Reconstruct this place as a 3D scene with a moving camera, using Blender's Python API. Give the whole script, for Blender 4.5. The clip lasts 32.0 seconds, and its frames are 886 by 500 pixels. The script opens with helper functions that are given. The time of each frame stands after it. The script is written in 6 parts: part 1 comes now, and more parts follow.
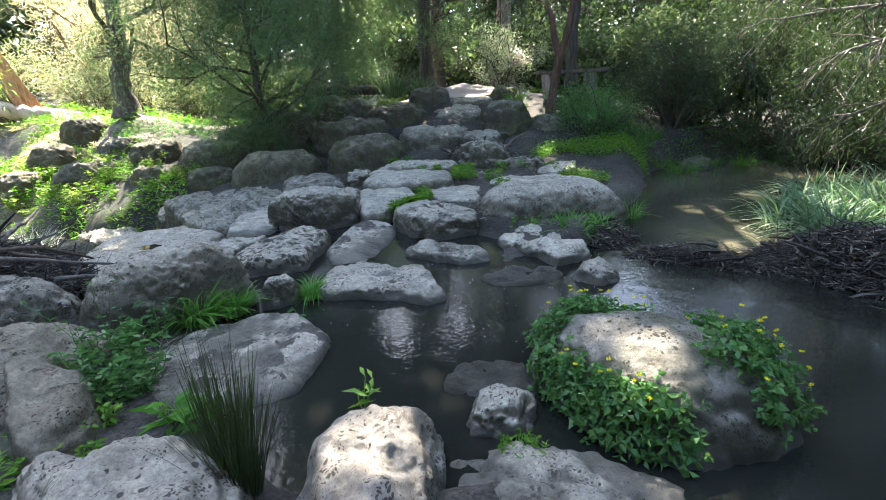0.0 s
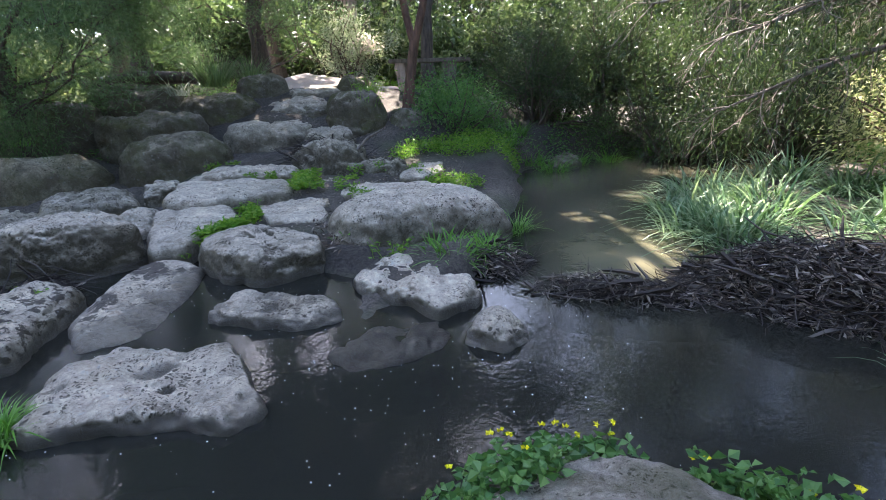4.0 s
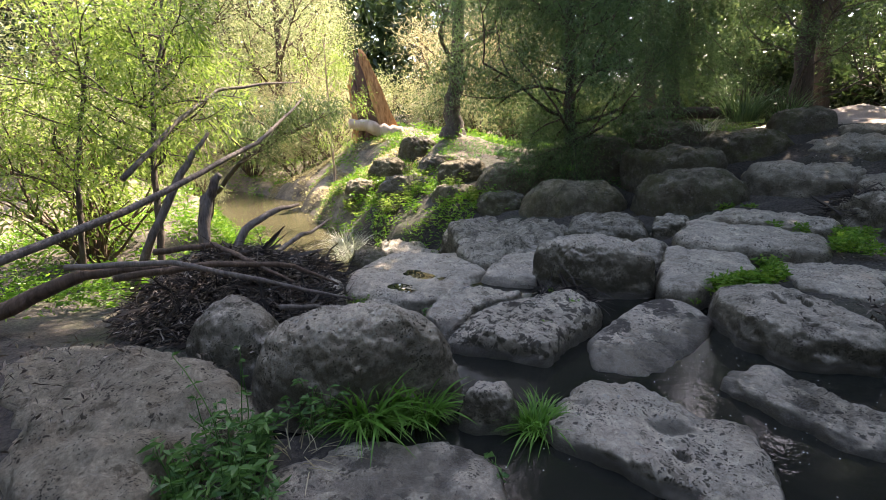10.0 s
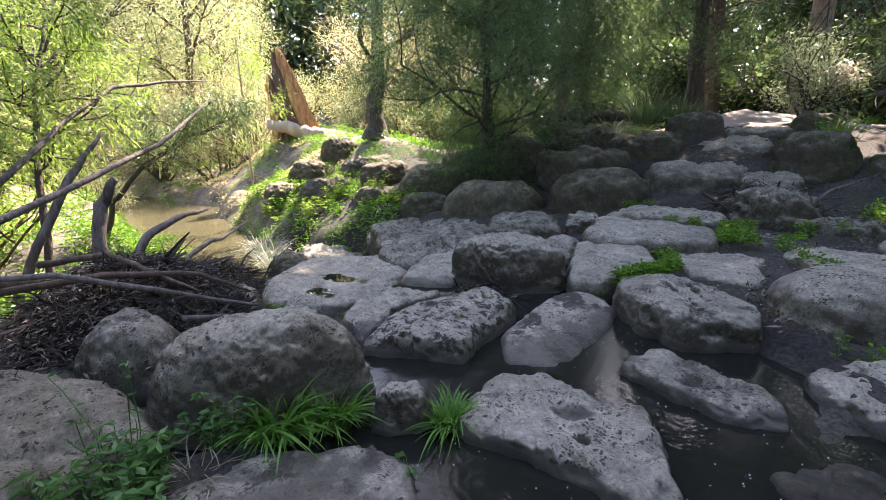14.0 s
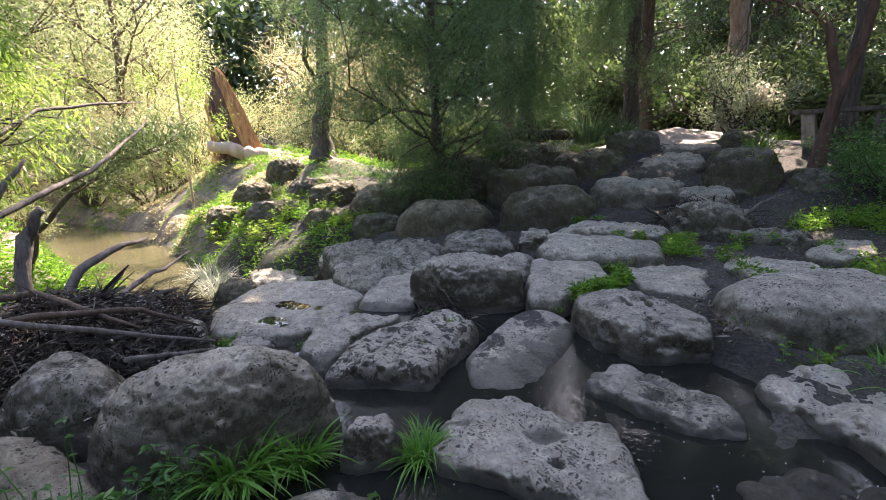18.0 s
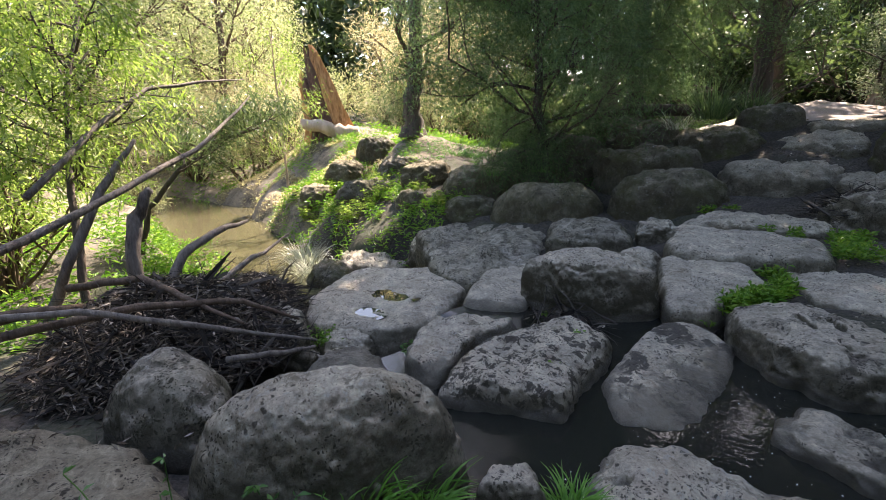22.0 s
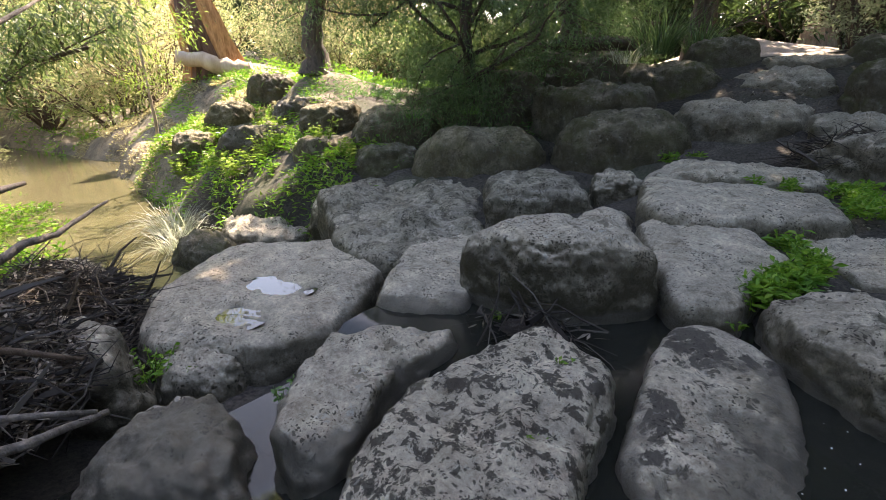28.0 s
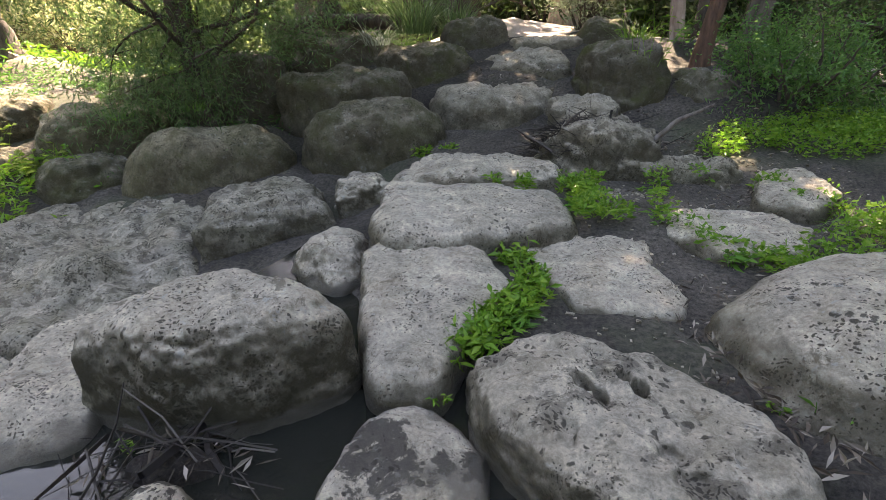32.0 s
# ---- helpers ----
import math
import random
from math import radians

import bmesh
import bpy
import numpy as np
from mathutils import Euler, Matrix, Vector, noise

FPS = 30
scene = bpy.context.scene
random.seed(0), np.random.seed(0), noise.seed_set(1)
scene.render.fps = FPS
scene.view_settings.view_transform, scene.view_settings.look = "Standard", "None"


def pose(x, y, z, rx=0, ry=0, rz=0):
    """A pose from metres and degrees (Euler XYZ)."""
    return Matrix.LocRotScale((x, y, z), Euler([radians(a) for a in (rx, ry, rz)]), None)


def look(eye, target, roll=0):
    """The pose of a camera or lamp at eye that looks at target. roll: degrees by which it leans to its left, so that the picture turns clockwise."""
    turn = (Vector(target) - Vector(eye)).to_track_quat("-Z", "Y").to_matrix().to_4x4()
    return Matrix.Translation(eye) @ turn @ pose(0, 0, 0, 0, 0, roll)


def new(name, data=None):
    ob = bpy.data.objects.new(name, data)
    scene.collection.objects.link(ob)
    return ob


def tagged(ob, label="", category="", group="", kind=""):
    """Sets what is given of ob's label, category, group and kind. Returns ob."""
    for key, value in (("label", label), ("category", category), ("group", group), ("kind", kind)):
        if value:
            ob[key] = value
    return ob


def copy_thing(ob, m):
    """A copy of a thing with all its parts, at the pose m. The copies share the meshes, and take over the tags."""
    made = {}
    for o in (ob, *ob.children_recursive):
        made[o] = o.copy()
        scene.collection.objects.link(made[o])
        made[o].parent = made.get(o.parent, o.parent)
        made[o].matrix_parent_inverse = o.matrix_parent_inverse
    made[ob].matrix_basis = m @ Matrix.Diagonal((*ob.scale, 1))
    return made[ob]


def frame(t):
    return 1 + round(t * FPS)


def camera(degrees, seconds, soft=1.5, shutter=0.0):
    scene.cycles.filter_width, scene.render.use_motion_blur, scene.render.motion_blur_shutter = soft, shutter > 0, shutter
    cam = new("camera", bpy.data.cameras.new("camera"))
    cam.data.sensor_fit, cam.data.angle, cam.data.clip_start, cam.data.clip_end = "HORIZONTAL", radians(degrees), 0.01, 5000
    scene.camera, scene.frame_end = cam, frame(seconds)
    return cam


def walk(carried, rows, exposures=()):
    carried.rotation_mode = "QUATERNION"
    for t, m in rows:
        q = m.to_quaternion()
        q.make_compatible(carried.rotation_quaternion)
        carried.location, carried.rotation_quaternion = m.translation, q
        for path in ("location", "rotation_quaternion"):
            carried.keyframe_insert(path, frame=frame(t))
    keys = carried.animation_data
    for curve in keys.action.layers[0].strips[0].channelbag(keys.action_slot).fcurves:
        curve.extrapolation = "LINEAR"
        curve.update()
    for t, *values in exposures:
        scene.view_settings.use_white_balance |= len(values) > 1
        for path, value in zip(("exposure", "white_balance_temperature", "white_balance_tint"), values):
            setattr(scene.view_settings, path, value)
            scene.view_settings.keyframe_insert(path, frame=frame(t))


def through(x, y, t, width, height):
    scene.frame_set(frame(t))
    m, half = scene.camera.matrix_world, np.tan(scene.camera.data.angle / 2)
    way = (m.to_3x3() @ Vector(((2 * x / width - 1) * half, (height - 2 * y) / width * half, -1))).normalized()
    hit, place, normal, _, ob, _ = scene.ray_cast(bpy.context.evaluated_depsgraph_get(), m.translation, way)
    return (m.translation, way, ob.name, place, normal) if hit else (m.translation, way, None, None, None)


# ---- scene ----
cam = camera(84.9, 32.0, soft=0.9)
PATH = [
    (0, (0.394, 0.896, 1.75), (-0.349, 2.644, 1.123), -2.7),
    (0.5, (0.294, 0.977, 1.768), (-0.404, 2.733, 1.114), -2.5),
    (1, (0.24, 1.196, 1.736), (-0.38, 2.977, 1.07), -2.0),
    (1.5, (0.215, 1.385, 1.707), (-0.249, 3.21, 1.034), -1.9),
    (2, (0.136, 1.579, 1.686), (-0.035, 3.454, 1.011), -1.6),
    (2.5, (0.179, 1.807, 1.637), (0.269, 3.692, 0.974), -1.5),
    (4.5, (-0.088, 2.611, 1.589), (-0.632, 4.424, 0.944), -2.0),
    (5, (-0.252, 2.598, 1.613), (-1.207, 4.235, 0.975), -2.6),
    (5.5, (-0.415, 2.539, 1.623), (-1.603, 4.018, 0.989), -2.6),
    (6, (-0.436, 2.585, 1.602), (-1.758, 3.946, 0.968), -2.6),
    (6.5, (-0.436, 2.623, 1.597), (-1.834, 3.913, 0.979), -2.7),
    (7, (-0.457, 2.636, 1.614), (-1.93, 3.863, 1.044), -2.4),
    (7.5, (-0.516, 2.594, 1.687), (-2.059, 3.754, 1.163), -2.0),
    (8, (-0.541, 2.557, 1.674), (-2.151, 3.637, 1.182), -1.8),
    (8.5, (-0.582, 2.522, 1.665), (-2.234, 3.538, 1.174), -1.9),
    (9, (-0.579, 2.513, 1.667), (-2.25, 3.494, 1.171), -1.8),
    (9.5, (-0.557, 2.512, 1.669), (-2.227, 3.495, 1.177), -1.8),
    (10, (-0.534, 2.52, 1.67), (-2.193, 3.525, 1.182), -1.7),
    (10.5, (-0.528, 2.522, 1.67), (-2.167, 3.56, 1.184), -1.6),
    (11, (-0.51, 2.528, 1.676), (-2.114, 3.619, 1.189), -1.6),
    (11.5, (-0.479, 2.536, 1.676), (-2.032, 3.698, 1.191), -1.5),
    (12, (-0.447, 2.564, 1.673), (-1.932, 3.814, 1.192), -1.5),
    (12.5, (-0.435, 2.576, 1.675), (-1.869, 3.886, 1.196), -1.4),
    (13, (-0.417, 2.595, 1.675), (-1.836, 3.92, 1.195), -1.4),
    (13.5, (-0.438, 2.6, 1.669), (-1.88, 3.897, 1.181), -1.4),
    (14, (-0.448, 2.626, 1.657), (-1.943, 3.861, 1.17), -1.5),
    (14.5, (-0.47, 2.636, 1.653), (-2.014, 3.813, 1.174), -1.4),
    (16.5, (-0.475, 2.621, 1.682), (-2.048, 3.779, 1.253), -2.0),
    (17, (-0.474, 2.662, 1.685), (-1.995, 3.89, 1.261), -1.9),
    (17.5, (-0.502, 2.645, 1.688), (-1.947, 3.96, 1.263), -2.0),
    (18, (-0.546, 2.599, 1.705), (-1.91, 3.998, 1.279), -2.1),
    (18.5, (-0.617, 2.65, 1.685), (-1.942, 4.084, 1.252), -2.0),
    (19, (-0.762, 2.762, 1.688), (-2.092, 4.191, 1.255), -2.0),
    (19.5, (-0.893, 2.807, 1.715), (-2.251, 4.216, 1.304), -2.1),
    (20, (-0.975, 2.75, 1.759), (-2.372, 4.134, 1.391), -2.2),
    (20.5, (-1.046, 2.758, 1.739), (-2.487, 4.099, 1.384), -2.1),
    (21, (-1.161, 2.791, 1.734), (-2.66, 4.056, 1.343), -2.1),
    (21.5, (-1.249, 2.754, 1.729), (-2.795, 3.941, 1.28), -2.3),
    (22, (-1.221, 2.741, 1.728), (-2.78, 3.889, 1.226), -2.3),
    (22.5, (-1.199, 2.77, 1.686), (-2.748, 3.916, 1.15), -2.4),
    (23, (-1.252, 2.857, 1.66), (-2.785, 4.022, 1.119), -2.5),
    (23.5, (-1.399, 3.057, 1.673), (-2.922, 4.249, 1.161), -2.6),
    (24, (-1.721, 3.277, 1.626), (-3.223, 4.512, 1.158), -2.7),
    (24.5, (-2.138, 3.492, 1.528), (-3.626, 4.747, 1.071), -2.2),
    (25, (-2.347, 3.588, 1.544), (-3.818, 4.852, 1.053), -2.3),
    (25.5, (-2.351, 3.631, 1.556), (-3.783, 4.912, 1.002), -2.5),
    (27.5, (-2.455, 3.719, 1.443), (-3.843, 4.976, 0.741), -1.5),
    (28, (-2.383, 3.777, 1.453), (-3.689, 5.12, 0.754), -1.3),
    (28.5, (-2.346, 3.793, 1.464), (-3.547, 5.231, 0.766), -1.1),
    (29, (-2.297, 3.839, 1.49), (-3.414, 5.345, 0.793), -1.2),
    (29.5, (-2.314, 3.845, 1.49), (-3.421, 5.361, 0.799), -1.0),
    (30, (-2.378, 3.933, 1.493), (-3.496, 5.45, 0.823), -0.9),
    (30.5, (-2.424, 4.105, 1.499), (-3.492, 5.661, 0.837), -0.9),
    (31, (-2.255, 4.622, 1.496), (-3.178, 6.255, 0.801), -1.1),
    (31.5, (-2.154, 4.892, 1.536), (-2.94, 6.571, 0.785), -1.3),
    (32, (-2.173, 5.023, 1.553), (-2.894, 6.707, 0.75), -1.5),
]
walk(cam, [(t, look(eye, target, roll)) for t, eye, target, roll in PATH], [(0, 3.17, 6700, 11), (2.5, 3.4, 6700, 15), (6, 3.12, 6900, 24), (8, 2.75, 7000, 23), (10, 2.44, 7600, 22), (14, 2.74, 7200, 24), (18, 2.69, 7300, 24), (22, 2.44, 7500, 20), (24, 2.32, 7700, 18), (27, 2.6, 8000, 19), (30, 3.09, 8100, 21), (32, 3.45, 8800, 21)])

# ---- light ----
SUN_YAW, SUN_UP = 28.0, 50.0
world = bpy.data.worlds.new("world")
scene.world = world
world.use_nodes = True
wn = world.node_tree.nodes
sky = wn.new("ShaderNodeTexSky")
sky.sky_type, sky.sun_disc = "NISHITA", False
sky.sun_elevation, sky.sun_rotation = radians(SUN_UP), radians(-SUN_YAW)
wn["Background"].inputs["Strength"].default_value = 0.12
world.node_tree.links.new(sky.outputs[0], wn["Background"].inputs["Color"])
sun = new("sun", bpy.data.lights.new("sun", "SUN"))
sun.data.energy, sun.data.angle, sun.data.color = 4.3, radians(0.5), (1.0, 0.94, 0.84)
SUN_DIR = Vector((-math.sin(radians(SUN_YAW)) * math.cos(radians(SUN_UP)), math.cos(radians(SUN_YAW)) * math.cos(radians(SUN_UP)), math.sin(radians(SUN_UP))))
sun.matrix_basis = look(SUN_DIR * 60, (0, 0, 0))

# ---- numeric noise ----
RNG = np.random.default_rng(7)


def hash01(*keys):
    h = np.zeros(np.shape(keys[0]), dtype=np.uint32)
    for k, m in zip(keys, (374761393, 668265263, 2147483647, 1274126177)):
        h = (h ^ (k.astype(np.int64) & 0xFFFFFFFF).astype(np.uint32)) * np.uint32(m)
        h ^= h >> np.uint32(13)
    h *= np.uint32(1103515245)
    h ^= h >> np.uint32(16)
    return h.astype(np.float64) / 4294967295.0


def value_noise(p, seed=0):
    """Smooth noise in -1..1 at rows of 3D points."""
    i = np.floor(p).astype(np.int64)
    f = p - i
    f = f * f * (3 - 2 * f)
    out = 0
    s = np.full(len(p), seed, dtype=np.int64)
    for dx in (0, 1):
        for dy in (0, 1):
            for dz in (0, 1):
                w = (f[:, 0] if dx else 1 - f[:, 0]) * (f[:, 1] if dy else 1 - f[:, 1]) * (f[:, 2] if dz else 1 - f[:, 2])
                out = out + w * hash01(i[:, 0] + dx, i[:, 1] + dy, i[:, 2] + dz, s)
    return out * 2 - 1


def fbm(p, octaves=4, seed=0):
    return sum(value_noise(p * 2.0 ** k, seed + k) * 0.5 ** k for k in range(octaves))


def cells(p, seed=0):
    """Distance to the nearest scattered point, and that point's own random number."""
    i = np.floor(p).astype(np.int64)
    best, own = np.full(len(p), 9.0), np.zeros(len(p))
    s = np.full(len(p), seed, dtype=np.int64)
    for dx in (-1, 0, 1):
        for dy in (-1, 0, 1):
            for dz in (-1, 0, 1):
                c = i + (dx, dy, dz)
                q = c + np.stack([hash01(c[:, 0], c[:, 1], c[:, 2], s + n) for n in range(3)], -1)
                d = np.linalg.norm(q - p, axis=1)
                near = d < best
                best = np.where(near, d, best)
                own = np.where(near, hash01(c[:, 0], c[:, 1], c[:, 2], s + 5), own)
    return best, own


# ---- mesh helpers ----
def mesh_of(name, verts, faces, material=None, smooth=True):
    me = bpy.data.meshes.new(name)
    me.from_pydata([tuple(v) for v in verts], [], [tuple(f) for f in faces])
    if smooth:
        me.polygons.foreach_set("use_smooth", [True] * len(me.polygons))
    if material:
        me.materials.append(material)
    me.update()
    return me


def quad_mesh(name, verts, quads, material, smooth=False):
    """A mesh from arrays of corners and four-sided faces."""
    verts, quads = np.asarray(verts, dtype=np.float32), np.asarray(quads, dtype=np.int32)
    me = bpy.data.meshes.new(name)
    me.vertices.add(len(verts))
    me.vertices.foreach_set("co", verts.ravel())
    me.loops.add(quads.size)
    me.loops.foreach_set("vertex_index", quads.ravel())
    me.polygons.add(len(quads))
    me.polygons.foreach_set("loop_start", np.arange(len(quads), dtype=np.int32) * 4)
    me.polygons.foreach_set("loop_total", np.full(len(quads), 4, dtype=np.int32))
    me.polygons.foreach_set("use_smooth", np.full(len(quads), smooth))
    me.materials.append(material)
    me.update(calc_edges=True)
    me.validate()
    return me


def child(name, mesh, parent, label="", kind=""):
    ob = new(name, mesh)
    ob.parent = parent
    if kind:
        ob["kind"] = kind
    if label:
        ob["label"] = label
    return ob


def thing(name, label, category, mesh=None, group="", kind="", at=(0, 0, 0)):
    ob = new(name, mesh)
    ob.location = at
    return tagged(ob, label, category, group, kind)


class Shape:
    """Collects corners and faces of four sides."""

    def __init__(self):
        self.v, self.q, self.n = [], [], 0

    def add(self, verts, quads):
        verts, quads = np.asarray(verts, float).reshape(-1, 3), np.asarray(quads, int).reshape(-1, 4)
        self.v.append(verts)
        self.q.append(quads + self.n)
        self.n += len(verts)

    def tube(self, pts, radii, sides=6):
        pts, radii = np.asarray(pts, float), np.asarray(radii, float)
        t = np.gradient(pts, axis=0)
        t /= np.linalg.norm(t, axis=1)[:, None] + 1e-9
        ref = np.array([0.3, 0.2, 1.0]) if abs(t[0][2]) < 0.8 else np.array([1.0, 0.3, 0.1])
        a = np.cross(t, ref)
        a /= np.linalg.norm(a, axis=1)[:, None] + 1e-9
        b = np.cross(t, a)
        ang = np.arange(sides) / sides * 2 * np.pi
        ring = a[:, None] * np.cos(ang)[None, :, None] + b[:, None] * np.sin(ang)[None, :, None]
        v = pts[:, None] + ring * radii[:, None, None]
        n = len(pts)
        i, j = np.meshgrid(np.arange(n - 1), np.arange(sides), indexing="ij")
        k = (j + 1) % sides
        q = np.stack([i * sides + j, i * sides + k, (i + 1) * sides + k, (i + 1) * sides + j], -1)
        self.add(v, q)

    def leaves(self, base, way, length, width, droop=0.0, rng=None):
        """Pointed leaves, folded along the middle: arrays of feet, directions, lengths and widths."""
        base, way = np.asarray(base, float), np.asarray(way, float)
        n = len(base)
        rng = rng or RNG
        way = way / (np.linalg.norm(way, axis=1)[:, None] + 1e-9)
        side = np.cross(way, rng.normal(size=(n, 3)))
        side /= np.linalg.norm(side, axis=1)[:, None] + 1e-9
        length, width = np.broadcast_to(length, n)[:, None], np.broadcast_to(width, n)[:, None]
        mid = base + way * length * 0.45 + np.array([0, 0, -1]) * droop * length * 0.25
        tip = base + way * length + np.array([0, 0, -1]) * droop * length
        up = np.cross(side, way) * width * 0.25
        v = np.stack([base, mid + side * width * 0.5 + up, tip, mid - side * width * 0.5 + up], 1)
        self.add(v, np.arange(4 * n).reshape(-1, 4))

    def blades(self, base, way, length, width, bend, segments=4):
        """Long grass blades that bow over under their weight."""
        base, way = np.asarray(base, float), np.asarray(way, float)
        n = len(base)
        way = way / (np.linalg.norm(way, axis=1)[:, None] + 1e-9)
        flat = way * (1, 1, 0) + 1e-6
        flat /= np.linalg.norm(flat, axis=1)[:, None]
        side = np.stack([-flat[:, 1], flat[:, 0], 0 * flat[:, 0]], -1)
        turn = RNG.normal(size=(n, 1)) * 0.5
        side = side * np.cos(turn) + flat * np.sin(turn)
        length, width, bend = (np.broadcast_to(a, n)[:, None] for a in (length, width, bend))
        rows = []
        for s in np.linspace(0, 1, segments + 1):
            c = base + way * length * s + (flat * 0.5 - np.array([0, 0, 0.75])) * length * bend * s * s
            w = width * (0.6 + 0.8 * s - 1.35 * s * s) * 0.5
            rows += [c - side * w, c + side * w]
        v = np.stack(rows, 1)
        m = 2 * (segments + 1)
        q = np.array([[2 * k, 2 * k + 1, 2 * k + 3, 2 * k + 2] for k in range(segments)])
        self.add(v, (np.arange(n)[:, None, None] * m + q).reshape(-1, 4))

    def mesh(self, name, material, smooth=False):
        return quad_mesh(name, np.concatenate(self.v), np.concatenate(self.q), material, smooth)


# ---- materials ----
def material(name):
    m = bpy.data.materials.new(name)
    m.use_nodes = True
    t = m.node_tree
    return m, t, t.nodes["Principled BSDF"]


def node(t, kind, **values):
    n = t.nodes.new(kind)
    for key, value in values.items():
        n.inputs[key.replace("_", " ")].default_value = value
    return n


def ramp(t, source, stops, smooth=False):
    r = t.nodes.new("ShaderNodeValToRGB")
    if smooth:
        r.color_ramp.interpolation = "EASE"
    while len(r.color_ramp.elements) < len(stops):
        r.color_ramp.elements.new(0.5)
    for e, (at, c) in zip(r.color_ramp.elements, stops):
        e.position, e.color = at, (*c, 1) if len(c) == 3 else c
    t.links.new(source, r.inputs[0])
    return r.outputs[0]


def grey(v):
    return (v, v, v)


def noise_of(t, where, scale, detail=5, rough=0.6, distortion=0.0):
    n = node(t, "ShaderNodeTexNoise", Scale=scale, Detail=detail, Roughness=rough, Distortion=distortion)
    t.links.new(where, n.inputs["Vector"])
    return n.outputs["Fac"]


def blend(t, fac, a, b, how="MIX"):
    m = t.nodes.new("ShaderNodeMix")
    m.data_type, m.blend_type = "RGBA", how
    for socket, v in ((m.inputs[0], fac), (m.inputs[6], a), (m.inputs[7], b)):
        if hasattr(v, "links"):
            t.links.new(v, socket)
        elif isinstance(v, (int, float)):
            socket.default_value = v
        else:
            socket.default_value = (*v, 1)
    return m.outputs[2]


def bump_chain(t, shader, heights):
    last = None
    for height, strength, distance in heights:
        b = node(t, "ShaderNodeBump", Strength=strength, Distance=distance)
        t.links.new(height, b.inputs["Height"])
        if last:
            t.links.new(last, b.inputs["Normal"])
        last = b.outputs[0]
    t.links.new(last, shader.inputs["Normal"])


def rock_material(name, tone, warm, pits=0.5, lichen=0.5, algae_shade=0.6, mottled=0.0, patch=6.5, moss=0.0, stain=(0.03, 0.026, 0.022)):
    """Grey vesicular basalt: pits of two sizes, lichen crusts, olive algal film and painted shade on the sides, a damp
    line at the water.
    """
    m, t, s = material(name)
    geo = t.nodes.new("ShaderNodeNewGeometry")
    where = geo.outputs["Position"]

    def maths(how, a, b):
        n = t.nodes.new("ShaderNodeMath")
        n.operation = how
        for k, v in enumerate((a, b)):
            if hasattr(v, "links"):
                t.links.new(v, n.inputs[k])
            else:
                n.inputs[k].default_value = v
        return n.outputs[0]

    base = np.array((1.0, 0.93 - warm * 0.06, 0.85 - warm * 0.2)) * tone
    big = noise_of(t, where, 1.6, 5, 0.6)
    mid = noise_of(t, where, 9, 10, 0.72, 0.3)
    fine = noise_of(t, where, 42, 10, 0.8)
    speck = noise_of(t, where, 19, 12, 0.82)
    c = ramp(t, big, [(0.3, tuple(base * 0.85)), (0.5, tuple(base)), (0.7, tuple(base * 1.1))])
    c = blend(t, 0.7, c, ramp(t, mid, [(0.3, grey(0.2)), (0.42, grey(0.42)), (0.56, grey(0.56)), (0.7, grey(0.75))]), "OVERLAY")
    c = blend(t, 0.65, c, ramp(t, fine, [(0.3, grey(0.1)), (0.5, grey(0.5)), (0.7, grey(0.88))]), "OVERLAY")
    c = blend(t, 0.65, c, ramp(t, speck, [(0.34, grey(0.5)), (0.43, grey(1.0)), (0.57, grey(1.1)), (0.66, grey(1.4))]), "MULTIPLY")
    patches = noise_of(t, where, 3.7, 9, 0.7, 0.5)
    c = blend(t, 0.85, c, ramp(t, patches, [(0.32, grey(0.72)), (0.46, grey(1.02)), (0.56, grey(1.2)), (0.68, grey(1.5))]), "MULTIPLY")
    stained = ramp(t, noise_of(t, where, 5.3, 12, 0.78, 0.6), [(0.575, grey(0)), (0.61, grey(0.75))])
    c = blend(t, stained, c, tuple(base * (0.36, 0.34, 0.31)))
    brown = ramp(t, noise_of(t, where, 3.1, 6, 0.65), [(0.52, grey(0)), (0.7, grey(0.35))])
    c = blend(t, brown, c, tuple(base * (0.62, 0.52, 0.4)))
    if mottled:
        dirt = ramp(t, noise_of(t, where, patch, 12, 0.7, 0.3), [(0.515, grey(0)), (0.545, grey(1))])
        c = blend(t, maths("MULTIPLY", dirt, mottled), c, stain)
    # pits
    warp = t.nodes.new("ShaderNodeVectorMath")
    warp.operation = "MULTIPLY_ADD"
    wn = node(t, "ShaderNodeTexNoise", Scale=14.0, Detail=4.0)
    t.links.new(where, wn.inputs["Vector"])
    t.links.new(wn.outputs["Color"], warp.inputs[0])
    warp.inputs[1].default_value = (0.09, 0.09, 0.09)
    t.links.new(where, warp.inputs[2])
    holes = None
    for scale, size, drift in ((19.0, 0.17, 2.4), (50.0, 0.24, 5.0)):
        v = node(t, "ShaderNodeTexVoronoi", Scale=scale, Randomness=1.0)
        t.links.new(warp.outputs[0], v.inputs["Vector"])
        room = ramp(t, noise_of(t, where, drift, 3), [(0.42, grey(0.0)), (0.64, grey(size * (0.8 + pits)))])
        d = maths("SUBTRACT", v.outputs["Distance"], room)
        one = ramp(t, d, [(0.0, grey(1)), (0.1, grey(0))])
        holes = one if holes is None else maths("MAXIMUM", holes, one)
    c = blend(t, maths("MULTIPLY", holes, 0.82), c, tuple(base * 0.1))
    # lichen crusts
    v2 = node(t, "ShaderNodeTexVoronoi", Scale=11.0, Randomness=1.0)
    t.links.new(warp.outputs[0], v2.inputs["Vector"])
